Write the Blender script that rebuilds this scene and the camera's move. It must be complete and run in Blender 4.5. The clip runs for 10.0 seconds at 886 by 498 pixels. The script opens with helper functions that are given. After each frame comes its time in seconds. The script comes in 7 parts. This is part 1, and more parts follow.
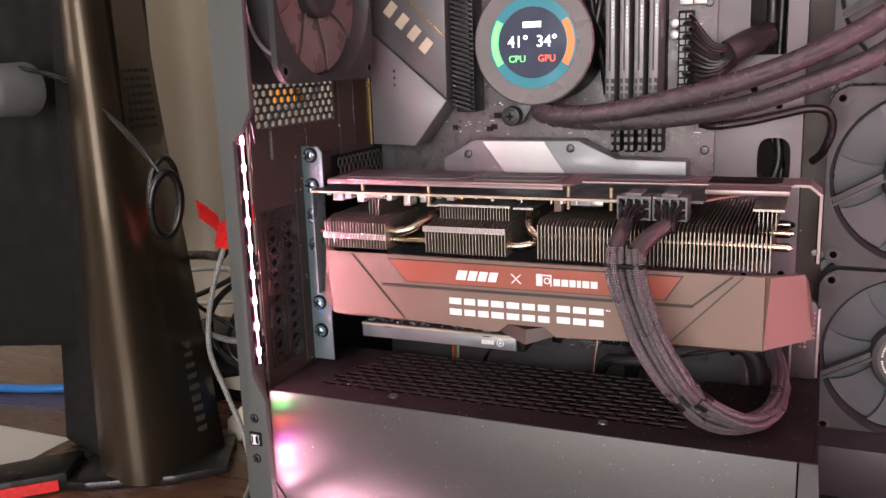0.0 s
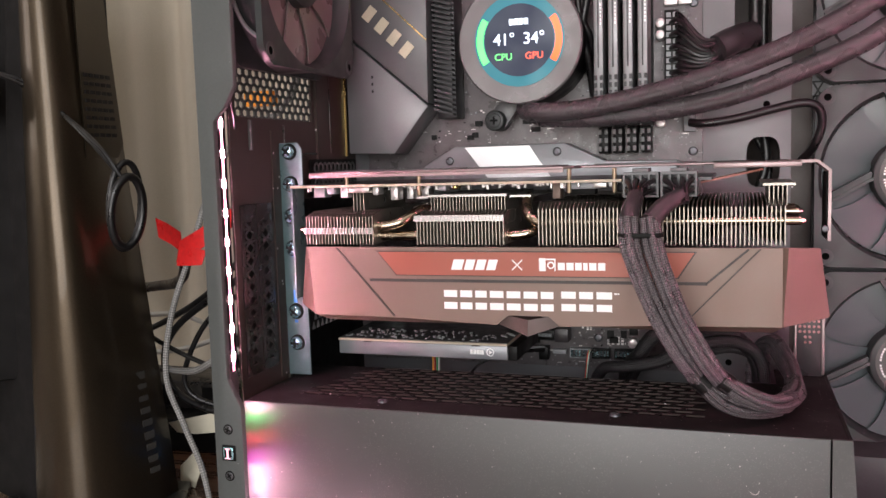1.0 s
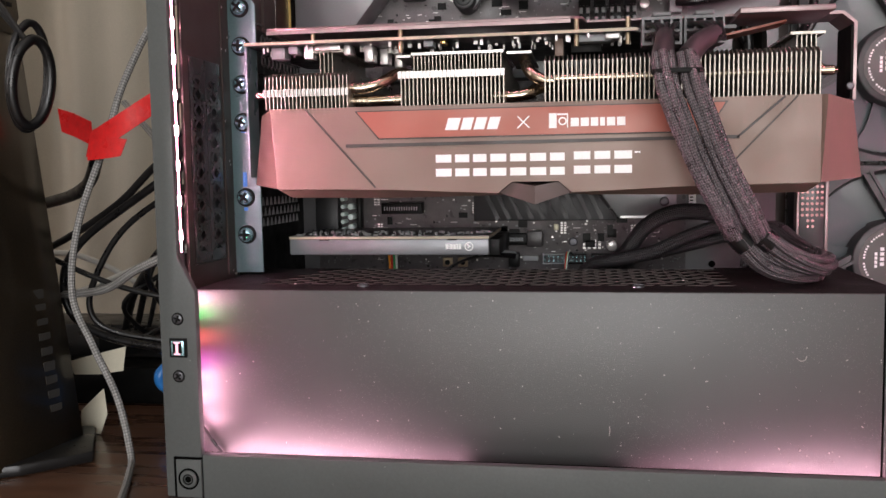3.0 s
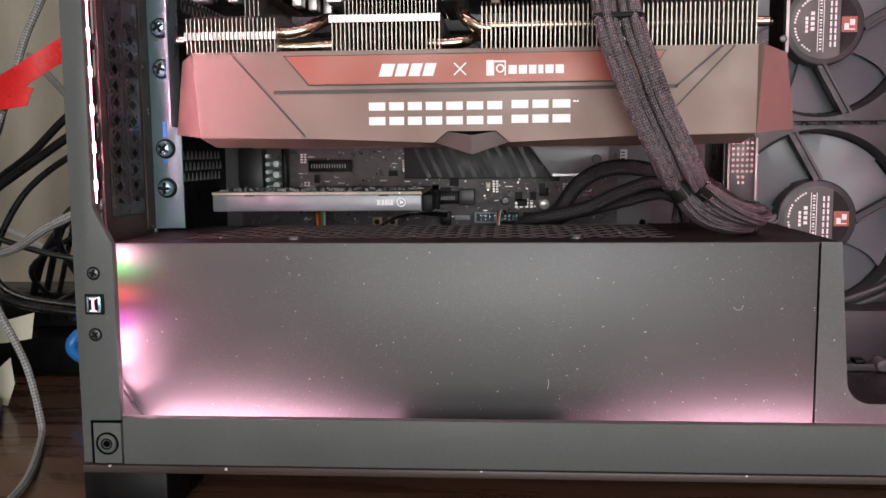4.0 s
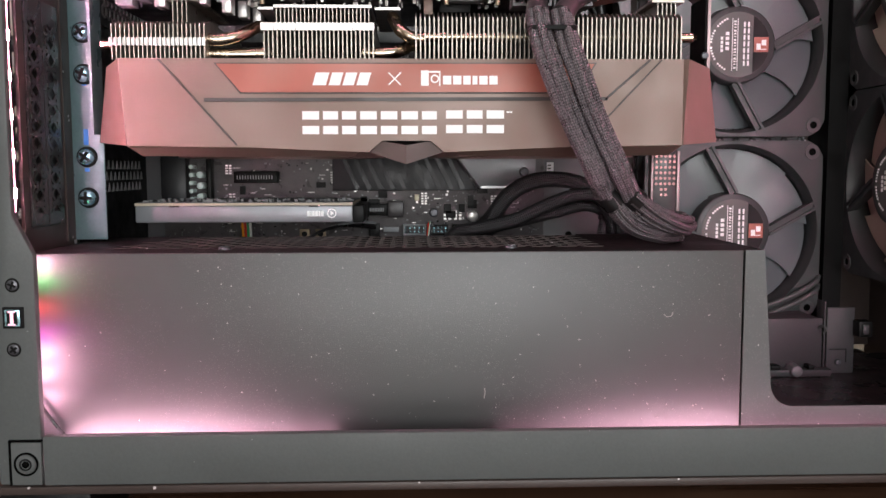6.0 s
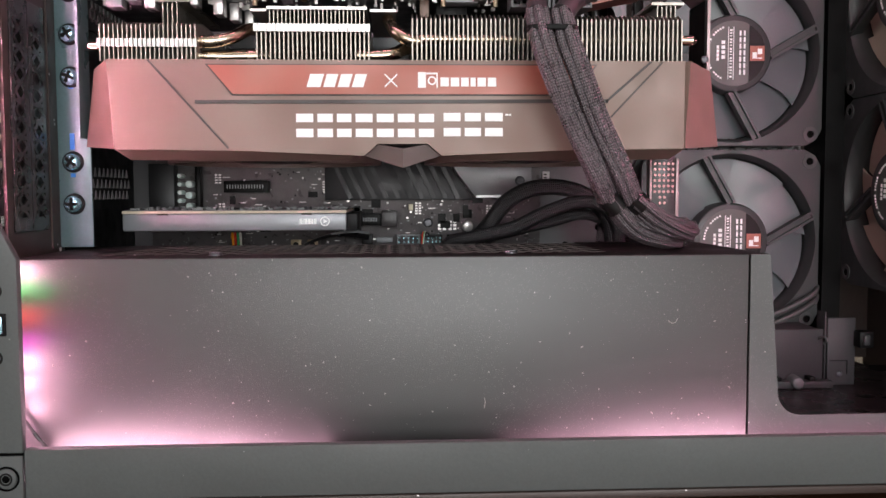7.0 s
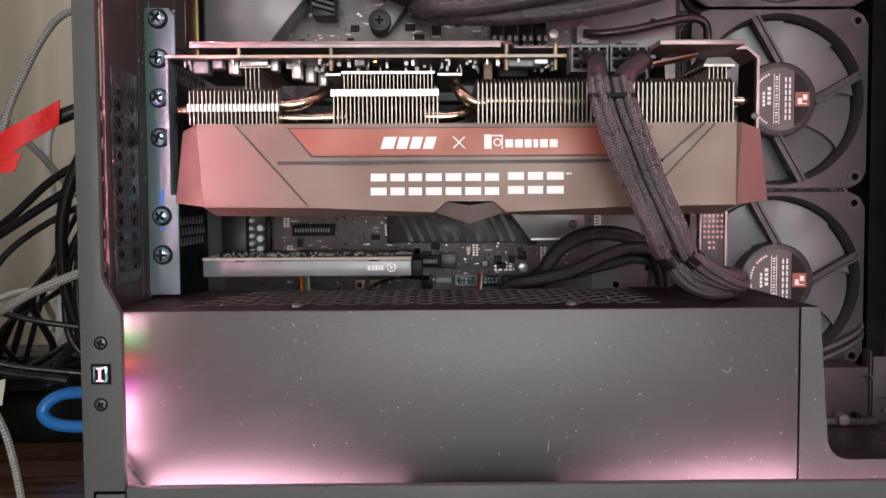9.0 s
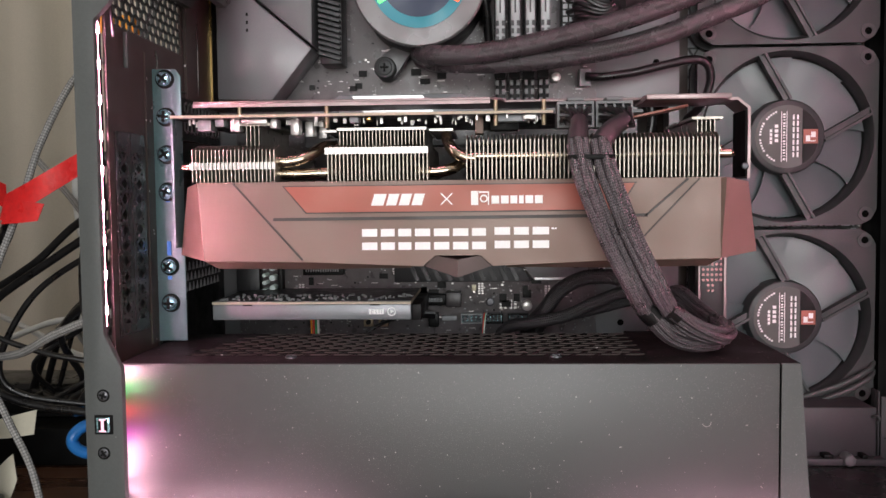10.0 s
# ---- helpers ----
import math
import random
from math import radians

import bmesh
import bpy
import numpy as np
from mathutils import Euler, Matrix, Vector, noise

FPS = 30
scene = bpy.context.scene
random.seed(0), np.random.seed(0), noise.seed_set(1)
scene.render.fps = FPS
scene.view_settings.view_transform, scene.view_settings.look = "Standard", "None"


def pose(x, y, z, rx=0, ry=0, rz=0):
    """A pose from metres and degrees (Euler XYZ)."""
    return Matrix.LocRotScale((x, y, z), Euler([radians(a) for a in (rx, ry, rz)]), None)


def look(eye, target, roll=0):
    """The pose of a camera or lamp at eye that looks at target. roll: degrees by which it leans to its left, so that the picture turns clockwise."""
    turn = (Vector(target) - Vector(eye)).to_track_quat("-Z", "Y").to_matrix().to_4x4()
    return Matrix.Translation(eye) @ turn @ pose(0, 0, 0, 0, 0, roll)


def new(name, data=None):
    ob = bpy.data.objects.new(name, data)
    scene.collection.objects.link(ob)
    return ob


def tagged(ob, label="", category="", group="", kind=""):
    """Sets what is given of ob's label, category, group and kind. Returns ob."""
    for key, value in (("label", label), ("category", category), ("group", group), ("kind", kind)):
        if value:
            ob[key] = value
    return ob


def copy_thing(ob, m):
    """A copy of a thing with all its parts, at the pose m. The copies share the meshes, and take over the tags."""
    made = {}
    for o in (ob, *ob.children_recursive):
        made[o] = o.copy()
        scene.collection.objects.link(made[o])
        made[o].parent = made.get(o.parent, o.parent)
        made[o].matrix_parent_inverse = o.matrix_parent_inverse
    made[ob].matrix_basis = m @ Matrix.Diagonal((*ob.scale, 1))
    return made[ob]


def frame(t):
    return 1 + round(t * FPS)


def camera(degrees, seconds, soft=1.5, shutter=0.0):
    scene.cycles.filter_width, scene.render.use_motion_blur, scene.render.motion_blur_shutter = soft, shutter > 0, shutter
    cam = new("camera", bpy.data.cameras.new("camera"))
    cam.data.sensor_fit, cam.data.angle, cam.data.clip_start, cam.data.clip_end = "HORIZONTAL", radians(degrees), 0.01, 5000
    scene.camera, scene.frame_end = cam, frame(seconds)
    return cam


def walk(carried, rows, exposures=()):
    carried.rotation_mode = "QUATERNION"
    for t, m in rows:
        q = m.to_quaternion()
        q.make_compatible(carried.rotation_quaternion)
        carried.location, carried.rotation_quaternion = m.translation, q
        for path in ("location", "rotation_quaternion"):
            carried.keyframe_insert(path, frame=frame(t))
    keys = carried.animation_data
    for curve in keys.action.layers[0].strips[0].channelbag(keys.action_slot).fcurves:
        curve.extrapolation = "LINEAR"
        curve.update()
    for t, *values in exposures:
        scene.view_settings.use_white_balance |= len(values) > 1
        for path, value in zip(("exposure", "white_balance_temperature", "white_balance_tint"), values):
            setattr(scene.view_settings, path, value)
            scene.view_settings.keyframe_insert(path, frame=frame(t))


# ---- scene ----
cam = camera(53.7, 10.0)
PATH = [
    (0, (0.312, 0.036, 0.327), (-0.468, 1.828, -0.099), -2.0),
    (0.5, (0.296, 0.027, 0.292), (-0.424, 1.873, 0.02), -2.2),
    (1, (0.267, 0.041, 0.258), (-0.367, 1.928, 0.059), -1.7),
    (1.5, (0.253, 0.067, 0.242), (-0.3, 1.981, 0.063), -1.2),
    (2, (0.228, 0.072, 0.224), (-0.243, 2.007, 0.039), -1.0),
    (2.5, (0.196, 0.071, 0.198), (-0.19, 2.025, 0.014), -0.9),
    (2.7, (0.186, 0.075, 0.185), (-0.176, 2.035, 0.018), -0.9),
    (3.8, (0.179, 0.089, 0.169), (0.008, 2.07, -0.05), -0.6),
    (4, (0.173, 0.092, 0.163), (0.04, 2.075, -0.06), -0.5),
    (4.5, (0.168, 0.091, 0.162), (0.118, 2.078, -0.063), -0.3),
    (5, (0.169, 0.097, 0.156), (0.18, 2.086, -0.059), -0.3),
    (5.5, (0.167, 0.088, 0.168), (0.214, 2.078, -0.026), -0.1),
    (5.7, (0.165, 0.089, 0.165), (0.22, 2.079, -0.027), -0.1),
    (7, (0.157, 0.103, 0.15), (0.258, 2.096, 0.021), -0.2),
    (7.5, (0.154, 0.098, 0.151), (0.236, 2.093, 0.031), -0.2),
    (8, (0.14, 0.095, 0.154), (0.221, 2.091, 0.049), -0.3),
    (8.5, (0.133, 0.099, 0.155), (0.2, 2.096, 0.058), -0.5),
    (9, (0.14, 0.078, 0.172), (0.168, 2.075, 0.064), -0.3),
    (9.5, (0.156, 0.079, 0.182), (0.123, 2.076, 0.078), -0.5),
    (10, (0.175, 0.066, 0.201), (0.07, 2.059, 0.085), -0.6),
]
walk(cam, [(t, look(eye, target, roll)) for t, eye, target, roll in PATH], exposures=((0.0, 0.40, 6950, 24), (0.6, 0.24, 6800, 19), (1.5, 0.24, 6750, 19), (2.5, 0.06, 6750, 19), (4.5, 0.16, 6550, 16), (8.0, 0.17, 6550, 17), (9.0, 0.06, 6650, 17), (10.0, 0.07, 6600, 16)))

# ---- world and lights ----
world = bpy.data.worlds.new("world")
world.use_nodes = True
scene.world = world
sky = world.node_tree.nodes.new("ShaderNodeTexSky")
sky.sky_type, sky.sun_disc, sky.sun_elevation, sky.sun_rotation = "NISHITA", False, radians(35), radians(200)
wbg = world.node_tree.nodes["Background"]
world.node_tree.links.new(sky.outputs["Color"], wbg.inputs["Color"])
wbg.inputs["Strength"].default_value = 0.1


def area_lamp(name, eye, target, sx, sy, power, color):
    data = bpy.data.lights.new(name, "AREA")
    data.shape, data.size, data.size_y, data.energy, data.color = "RECTANGLE", sx, sy, power, color
    ob = new(name, data)
    ob.matrix_basis = look(eye, target)
    return ob


# daylight of the room's window, behind the camera
area_lamp("window_light", (0.45, -1.45, 0.45), (0.45, 0.0, 0.45), 1.6, 1.1, 33, (0.94, 1.0, 0.985))
# added side fill for the curtain and column; no window is known here
area_lamp("side_fill_light", (-1.55, -0.2, 0.8), (0.0, -0.2, 0.8), 1.0, 1.0, 8.5, (1.0, 0.95, 0.86))



# ---- materials ----
def mat(name, color, rough=0.5, metal=0.0, var=0.12, scale=60, fine=900, bump=0.05, spec=0.5, rvar=0.1, coat=0.0, emit=None, glow=0.0, stretch=(1, 1, 1), trans=0.0):
    m = bpy.data.materials.new(name)
    m.use_nodes = True
    nt = m.node_tree
    b = nt.nodes["Principled BSDF"]
    tc = nt.nodes.new("ShaderNodeTexCoord")
    mp = nt.nodes.new("ShaderNodeMapping")
    mp.inputs["Scale"].default_value = stretch
    nt.links.new(tc.outputs["Object"], mp.inputs["Vector"])
    n1 = nt.nodes.new("ShaderNodeTexNoise")
    n1.inputs["Scale"].default_value, n1.inputs["Detail"].default_value = scale, 4
    n2 = nt.nodes.new("ShaderNodeTexNoise")
    n2.inputs["Scale"].default_value, n2.inputs["Detail"].default_value = fine, 2
    for n in (n1, n2):
        nt.links.new(mp.outputs["Vector"], n.inputs["Vector"])
    mix = nt.nodes.new("ShaderNodeMath")
    mix.operation = "ADD"
    nt.links.new(n1.outputs["Fac"], mix.inputs[0])
    nt.links.new(n2.outputs["Fac"], mix.inputs[1])
    mr = nt.nodes.new("ShaderNodeMapRange")
    mr.inputs["From Min"].default_value, mr.inputs["From Max"].default_value = 0.6, 1.4
    mr.inputs["To Min"].default_value, mr.inputs["To Max"].default_value = 1 - var, 1 + var
    nt.links.new(mix.outputs[0], mr.inputs["Value"])
    vm = nt.nodes.new("ShaderNodeVectorMath")
    vm.operation = "SCALE"
    vm.inputs[0].default_value = color
    nt.links.new(mr.outputs["Result"], vm.inputs["Scale"])
    nt.links.new(vm.outputs["Vector"], b.inputs["Base Color"])
    rr = nt.nodes.new("ShaderNodeMapRange")
    rr.inputs["From Min"].default_value, rr.inputs["From Max"].default_value = 0.35, 0.65
    rr.inputs["To Min"].default_value, rr.inputs["To Max"].default_value = max(0.02, rough - rvar), min(1, rough + rvar)
    nt.links.new(n1.outputs["Fac"], rr.inputs["Value"])
    nt.links.new(rr.outputs["Result"], b.inputs["Roughness"])
    b.inputs["Metallic"].default_value = metal
    b.inputs["Specular IOR Level"].default_value = spec
    b.inputs["Coat Weight"].default_value = coat
    b.inputs["Transmission Weight"].default_value = trans
    if bump:
        bp = nt.nodes.new("ShaderNodeBump")
        bp.inputs["Strength"].default_value, bp.inputs["Distance"].default_value = bump, 0.0006
        nt.links.new(n2.outputs["Fac"], bp.inputs["Height"])
        nt.links.new(bp.outputs["Normal"], b.inputs["Normal"])
    if emit:
        b.inputs["Emission Color"].default_value = (*emit, 1)
        b.inputs["Emission Strength"].default_value = glow
    return m


def dusty(m, amount=0.35, size=420, tone=(0.55, 0.5, 0.5)):
    """Adds sparse specks of dust to a material."""
    nt = m.node_tree
    b = nt.nodes["Principled BSDF"]
    src = b.inputs["Base Color"].links[0].from_socket
    tc = nt.nodes.new("ShaderNodeTexCoord")
    vo = nt.nodes.new("ShaderNodeTexVoronoi")
    vo.inputs["Scale"].default_value = size
    nt.links.new(tc.outputs["Object"], vo.inputs["Vector"])
    sep = nt.nodes.new("ShaderNodeSeparateColor")
    nt.links.new(vo.outputs["Color"], sep.inputs["Color"])
    pick = nt.nodes.new("ShaderNodeMath")
    pick.operation, pick.inputs[1].default_value = "GREATER_THAN", 1 - amount * 0.12
    nt.links.new(sep.outputs["Red"], pick.inputs[0])
    near = nt.nodes.new("ShaderNodeMath")
    near.operation, near.inputs[1].default_value = "LESS_THAN", 0.30
    nt.links.new(vo.outputs["Distance"], near.inputs[0])
    both = nt.nodes.new("ShaderNodeMath")
    both.operation = "MULTIPLY"
    cloud = nt.nodes.new("ShaderNodeTexNoise")
    cloud.inputs["Scale"].default_value, cloud.inputs["Detail"].default_value = 22, 3
    nt.links.new(tc.outputs["Object"], cloud.inputs["Vector"])
    thick = nt.nodes.new("ShaderNodeMath")
    thick.operation, thick.inputs[1].default_value = "GREATER_THAN", 0.47
    nt.links.new(cloud.outputs["Fac"], thick.inputs[0])
    some = nt.nodes.new("ShaderNodeMath")
    some.operation = "MULTIPLY"
    nt.links.new(pick.outputs[0], some.inputs[0])
    nt.links.new(thick.outputs[0], some.inputs[1])
    nt.links.new(some.outputs[0], both.inputs[0])
    nt.links.new(near.outputs[0], both.inputs[1])
    mx = nt.nodes.new("ShaderNodeMix")
    mx.data_type = "RGBA"
    mx.inputs["B"].default_value = (*tone, 1)
    nt.links.new(both.outputs[0], mx.inputs["Factor"])
    nt.links.new(src, mx.inputs["A"])
    nt.links.new(mx.outputs["Result"], b.inputs["Base Color"])
    return m


def braided(name, color, rough=0.5, cell=950, light=3.0, along=1.0, loose=0.15, relief=0.9):
    """Woven nylon sleeve: small bright crossings on darker gaps."""
    m = mat(name, color, rough, var=0.2, scale=90, fine=500, bump=0.0, spec=0.6)
    nt = m.node_tree
    b = nt.nodes["Principled BSDF"]
    uv = nt.nodes.new("ShaderNodeUVMap")
    ck = nt.nodes.new("ShaderNodeTexVoronoi")
    ck.inputs["Scale"].default_value = cell
    ck.inputs["Randomness"].default_value = loose
    run = nt.nodes.new("ShaderNodeMapping")
    run.inputs["Scale"].default_value = (1, along, 1)
    nt.links.new(uv.outputs["UV"], run.inputs["Vector"])
    nt.links.new(run.outputs["Vector"], ck.inputs["Vector"])
    bp = nt.nodes.new("ShaderNodeBump")
    bp.inputs["Strength"].default_value, bp.inputs["Distance"].default_value, bp.invert = relief, 0.0007, True
    nt.links.new(ck.outputs["Distance"], bp.inputs["Height"])
    nt.links.new(bp.outputs["Normal"], b.inputs["Normal"])
    src = b.inputs["Base Color"].links[0].from_socket
    mr = nt.nodes.new("ShaderNodeMapRange")
    mr.inputs["From Min"].default_value, mr.inputs["From Max"].default_value = 0.1, 0.6
    mr.inputs["To Min"].default_value, mr.inputs["To Max"].default_value = light, 0.35
    nt.links.new(ck.outputs["Distance"], mr.inputs["Value"])
    sc = nt.nodes.new("ShaderNodeVectorMath")
    sc.operation = "SCALE"
    nt.links.new(src, sc.inputs[0])
    nt.links.new(mr.outputs["Result"], sc.inputs["Scale"])
    nt.links.new(sc.outputs["Vector"], b.inputs["Base Color"])
    return m


def wood(name, dark, light):
    m = mat(name, dark, 0.3, var=0.1, scale=6, fine=120, bump=0.04, coat=0.25, stretch=(1, 9, 9))
    nt = m.node_tree
    b = nt.nodes["Principled BSDF"]
    n1 = [n for n in nt.nodes if n.bl_idname == "ShaderNodeTexNoise"][0]
    n1.inputs["Distortion"].default_value = 1.2
    mx = nt.nodes.new("ShaderNodeMix")
    mx.data_type = "RGBA"
    mx.inputs["A"].default_value, mx.inputs["B"].default_value = (*dark, 1), (*light, 1)
    mr = nt.nodes.new("ShaderNodeMapRange")
    mr.inputs["From Min"].default_value, mr.inputs["From Max"].default_value = 0.35, 0.68
    nt.links.new(n1.outputs["Fac"], mr.inputs["Value"])
    nt.links.new(mr.outputs["Result"], mx.inputs["Factor"])
    nt.links.new(mx.outputs["Result"], b.inputs["Base Color"])
    return m


M_FRAME = dusty(mat("painted_steel_grey", (0.082, 0.088, 0.086), 0.60, 0.1, var=0.08, scale=25, bump=0.08, spec=0.35), 0.02, 1100, (0.2, 0.2, 0.2))
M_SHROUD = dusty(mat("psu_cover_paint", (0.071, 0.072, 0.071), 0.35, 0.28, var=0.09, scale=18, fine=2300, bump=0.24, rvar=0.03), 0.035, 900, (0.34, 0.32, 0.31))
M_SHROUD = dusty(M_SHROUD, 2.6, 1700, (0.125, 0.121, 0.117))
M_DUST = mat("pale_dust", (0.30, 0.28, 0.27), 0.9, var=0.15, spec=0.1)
# top of the cover: the card's shade is put into its darker paint
M_SHROUDTOP = dusty(mat("psu_cover_top_shaded", (0.014, 0.012, 0.012), 0.58, 0.0, var=0.2, scale=30, fine=1500, bump=0.15, spec=0.12), 0.2, 900, (0.35, 0.3, 0.3))
# inner paint with the red strip light put into its warm brown tint
M_INNER = dusty(mat("case_inner_red_lit", (0.052, 0.038, 0.034), 0.42, 0.1, var=0.15, scale=20, bump=0.06, spec=0.3), 0.2)
M_SLOT = mat("slot_cover_paint", (0.026, 0.020, 0.018), 0.27, 0.1, var=0.2, scale=60, bump=0.08, spec=0.7)
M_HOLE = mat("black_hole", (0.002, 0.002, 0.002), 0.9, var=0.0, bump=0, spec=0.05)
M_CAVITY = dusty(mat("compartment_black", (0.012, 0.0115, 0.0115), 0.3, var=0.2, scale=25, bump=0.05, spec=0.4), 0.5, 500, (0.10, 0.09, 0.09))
M_LEDGE = mat("compartment_grey_paint", (0.040, 0.039, 0.041), 0.5, 0.0, var=0.12, scale=30, bump=0.08, spec=0.35)
M_TRAY = mat("tray_paint", (0.115, 0.115, 0.12), 0.45, 0.1, var=0.06, scale=20, bump=0.05)
M_BLACK = mat("black_plastic", (0.004, 0.004, 0.004), 0.45, spec=0.16, var=0.15, scale=80, bump=0.05)
M_DEEP = mat("dark_rubber", (0.006, 0.006, 0.006), 0.7, var=0.2, scale=60, spec=0.15)
# cyan light is tinted into the base colours of the steel and screws
M_STEEL = mat("cyan_lit_steel", (0.12, 0.19, 0.20), 0.34, 0.3, var=0.1, scale=70, bump=0.05)
M_SCREW = mat("cyan_lit_chrome", (0.34, 0.60, 0.66), 0.24, 0.8, var=0.15, scale=200)
M_DSCREW = mat("dark_screw", (0.10, 0.10, 0.11), 0.35, 0.8, var=0.2, scale=200)
M_GPU = mat("shroud_brown_plastic", (0.188, 0.128, 0.103), 0.46, 0.15, var=0.05, scale=40, fine=2500, bump=0.12)
M_WEDGE = mat("shroud_maroon_plastic", (0.075, 0.045, 0.040), 0.5, 0.1, var=0.08, scale=40, fine=2500, bump=0.1)
M_GPUDARK = mat("shroud_groove", (0.035, 0.027, 0.025), 0.5, var=0.08)
M_RED = mat("red_brown_panel", (0.30, 0.085, 0.055), 0.42, 0.1, var=0.05, scale=40, fine=2500, bump=0.1)
M_WHITE = mat("white_print", (0.85, 0.85, 0.84), 0.5, var=0.04)
M_FANBROWN = mat("gpu_fan_beige", (0.20, 0.135, 0.115), 0.5, var=0.06)
M_FIN = mat("nickel_fin", (0.31, 0.28, 0.245), 0.36, 0.75, var=0.12, scale=150, bump=0.03)
M_FINBAR = mat("fin_tab_row", (0.46, 0.44, 0.425), 0.38, 0.9, var=0.05, scale=300, fine=1800, bump=0.02, rvar=0.03)
M_PIPE = mat("heat_pipe_nickel", (0.62, 0.50, 0.38), 0.2, 1.0, var=0.12, scale=120)
# the strips' pink sheen is tinted into this metal's base colour
M_PLATE = mat("pink_sheen_metal", (0.27, 0.205, 0.205), 0.40, 0.7, var=0.08, scale=50)
M_PCBEDGE = mat("circuit_board_edge", (0.45, 0.38, 0.28), 0.5, var=0.1)
M_PCB = mat("circuit_board_black", (0.045, 0.046, 0.05), 0.42, 0.0, var=0.3, scale=120, fine=1400, bump=0.1)
M_MB = dusty(mat("motherboard_black", (0.110, 0.100, 0.102), 0.36, 0.05, var=0.3, scale=150, fine=1500, bump=0.15), 1.2, 700, (0.3, 0.3, 0.3))
M_HEAT = mat("heatsink_grey", (0.235, 0.245, 0.255), 0.38, 0.35, var=0.06, scale=40)
M_HEATDARK = mat("heatsink_dark", (0.026, 0.026, 0.028), 0.45, 0.4, var=0.1, scale=60)
M_FACET = mat("port_cover_grey", (0.150, 0.150, 0.155), 0.42, 0.25, var=0.06, scale=40)
M_COVER = mat("port_cover_dark", (0.100, 0.102, 0.105), 0.42, 0.25, var=0.06, scale=40)
M_SILVER = mat("brushed_silver", (0.62, 0.63, 0.64), 0.36, 0.7, var=0.03, scale=10, rvar=0.03, stretch=(1, 1, 8))
M_GREYPL = mat("grey_plastic", (0.25, 0.26, 0.27), 0.45, var=0.06)
M_CAPTURE = mat("capture_card_grey", (0.205, 0.212, 0.225), 0.42, 0.3, var=0.05, scale=40)
M_FAN = mat("fan_grey_plastic", (0.029, 0.032, 0.032), 0.5, var=0.08, scale=60, bump=0.08)
M_BLADE = mat("fan_blade_grey", (0.076, 0.092, 0.097), 0.42, var=0.05, scale=30)
M_BEIGEBLADE = mat("fan_blade_beige_lit", (0.46, 0.40, 0.32), 0.5, var=0.06, scale=30)
M_FANREAR = mat("rear_fan_smoke", (0.15, 0.125, 0.12), 0.35, var=0.05, scale=30)
M_PAD = mat("fan_pad", (0.055, 0.055, 0.055), 0.6, var=0.1)
M_BEZEL = mat("pump_bezel_grey", (0.125, 0.122, 0.122), 0.36, 0.3, var=0.05)
M_RAMGREY = mat("memory_heat_spreader", (0.215, 0.22, 0.225), 0.38, 0.4, var=0.06)
M_COPPER = mat("gold_contact", (0.75, 0.5, 0.2), 0.3, 1.0, var=0.1)
M_AUDIO = mat("audio_capacitor_lit_top", (0.80, 0.92, 0.90), 0.4, 0.0, var=0.03)
M_LABEL = mat("fan_label_grey", (0.060, 0.062, 0.056), 0.5, var=0.08, scale=60)
M_BRASS = mat("dull_brass", (0.36, 0.28, 0.19), 0.45, 0.8, var=0.1)
M_CLIP = mat("memory_clip_grey", (0.13, 0.135, 0.135), 0.45, var=0.1)
M_CAPTOP = mat("capacitor_top", (0.66, 0.63, 0.62), 0.35, 0.5, var=0.08)
M_SLEEVE = braided("black_braided_sleeve", (0.034, 0.027, 0.030), 0.34, 1050, 5.5, 0.8, 0.25)
M_SLEEVEDARK = braided("dull_black_sleeve", (0.009, 0.008, 0.009), 0.45, 900)
M_TUBE = braided("coolant_tube_sleeve", (0.030, 0.025, 0.027), 0.27, 1150, 3.6, 1.0, 0.12, 0.55)
M_WIRE = mat("black_wire", (0.007, 0.0065, 0.007), 0.36, var=0.15, scale=100)
M_SHRINK = mat("heat_shrink", (0.032, 0.027, 0.029), 0.36, var=0.15)
M_GREYCABLE = braided("grey_braided_cable", (0.30, 0.29, 0.28), 0.6, 520, 1.5)
M_WHITECABLE = mat("white_cable", (0.62, 0.61, 0.58), 0.45, var=0.06)
M_BLUE = mat("blue_cable", (0.02, 0.19, 0.55), 0.4, var=0.08)
M_TAPE = mat("red_tape", (0.72, 0.025, 0.025), 0.32, var=0.18, scale=90, fine=260, bump=0.7)
M_PAPER = mat("cream_paper", (0.68, 0.63, 0.50), 0.7, var=0.06, scale=30)
M_CURTAIN = mat("beige_curtain", (0.60, 0.545, 0.45), 0.85, var=0.07, scale=12, fine=700, bump=0.1)
M_WALL = mat("wall_paint", (0.52, 0.49, 0.43), 0.8, var=0.04, scale=4, fine=200, bump=0.05)
M_CEIL = mat("ceiling_paint", (0.8, 0.79, 0.77), 0.85, var=0.03, scale=4)
M_FLOOR = wood("floor_wood", (0.16, 0.09, 0.05), (0.28, 0.17, 0.1))
M_DESK = wood("desk_wood", (0.075, 0.032, 0.018), (0.150, 0.072, 0.042))
M_MONITOR = mat("monitor_stand_gloss", (0.075, 0.056, 0.038), 0.36, 0.8, var=0.2, scale=6, fine=900, bump=0.03, coat=0.2)
M_MONBLACK = mat("monitor_black", (0.012, 0.011, 0.011), 0.35, var=0.1)
M_SCREEN = mat("screen_housing_black", (0.010, 0.009, 0.009), 0.75, var=0.1, spec=0.15)
M_MONTEXT = mat("grey_print", (0.050, 0.045, 0.040), 0.5, var=0.05)
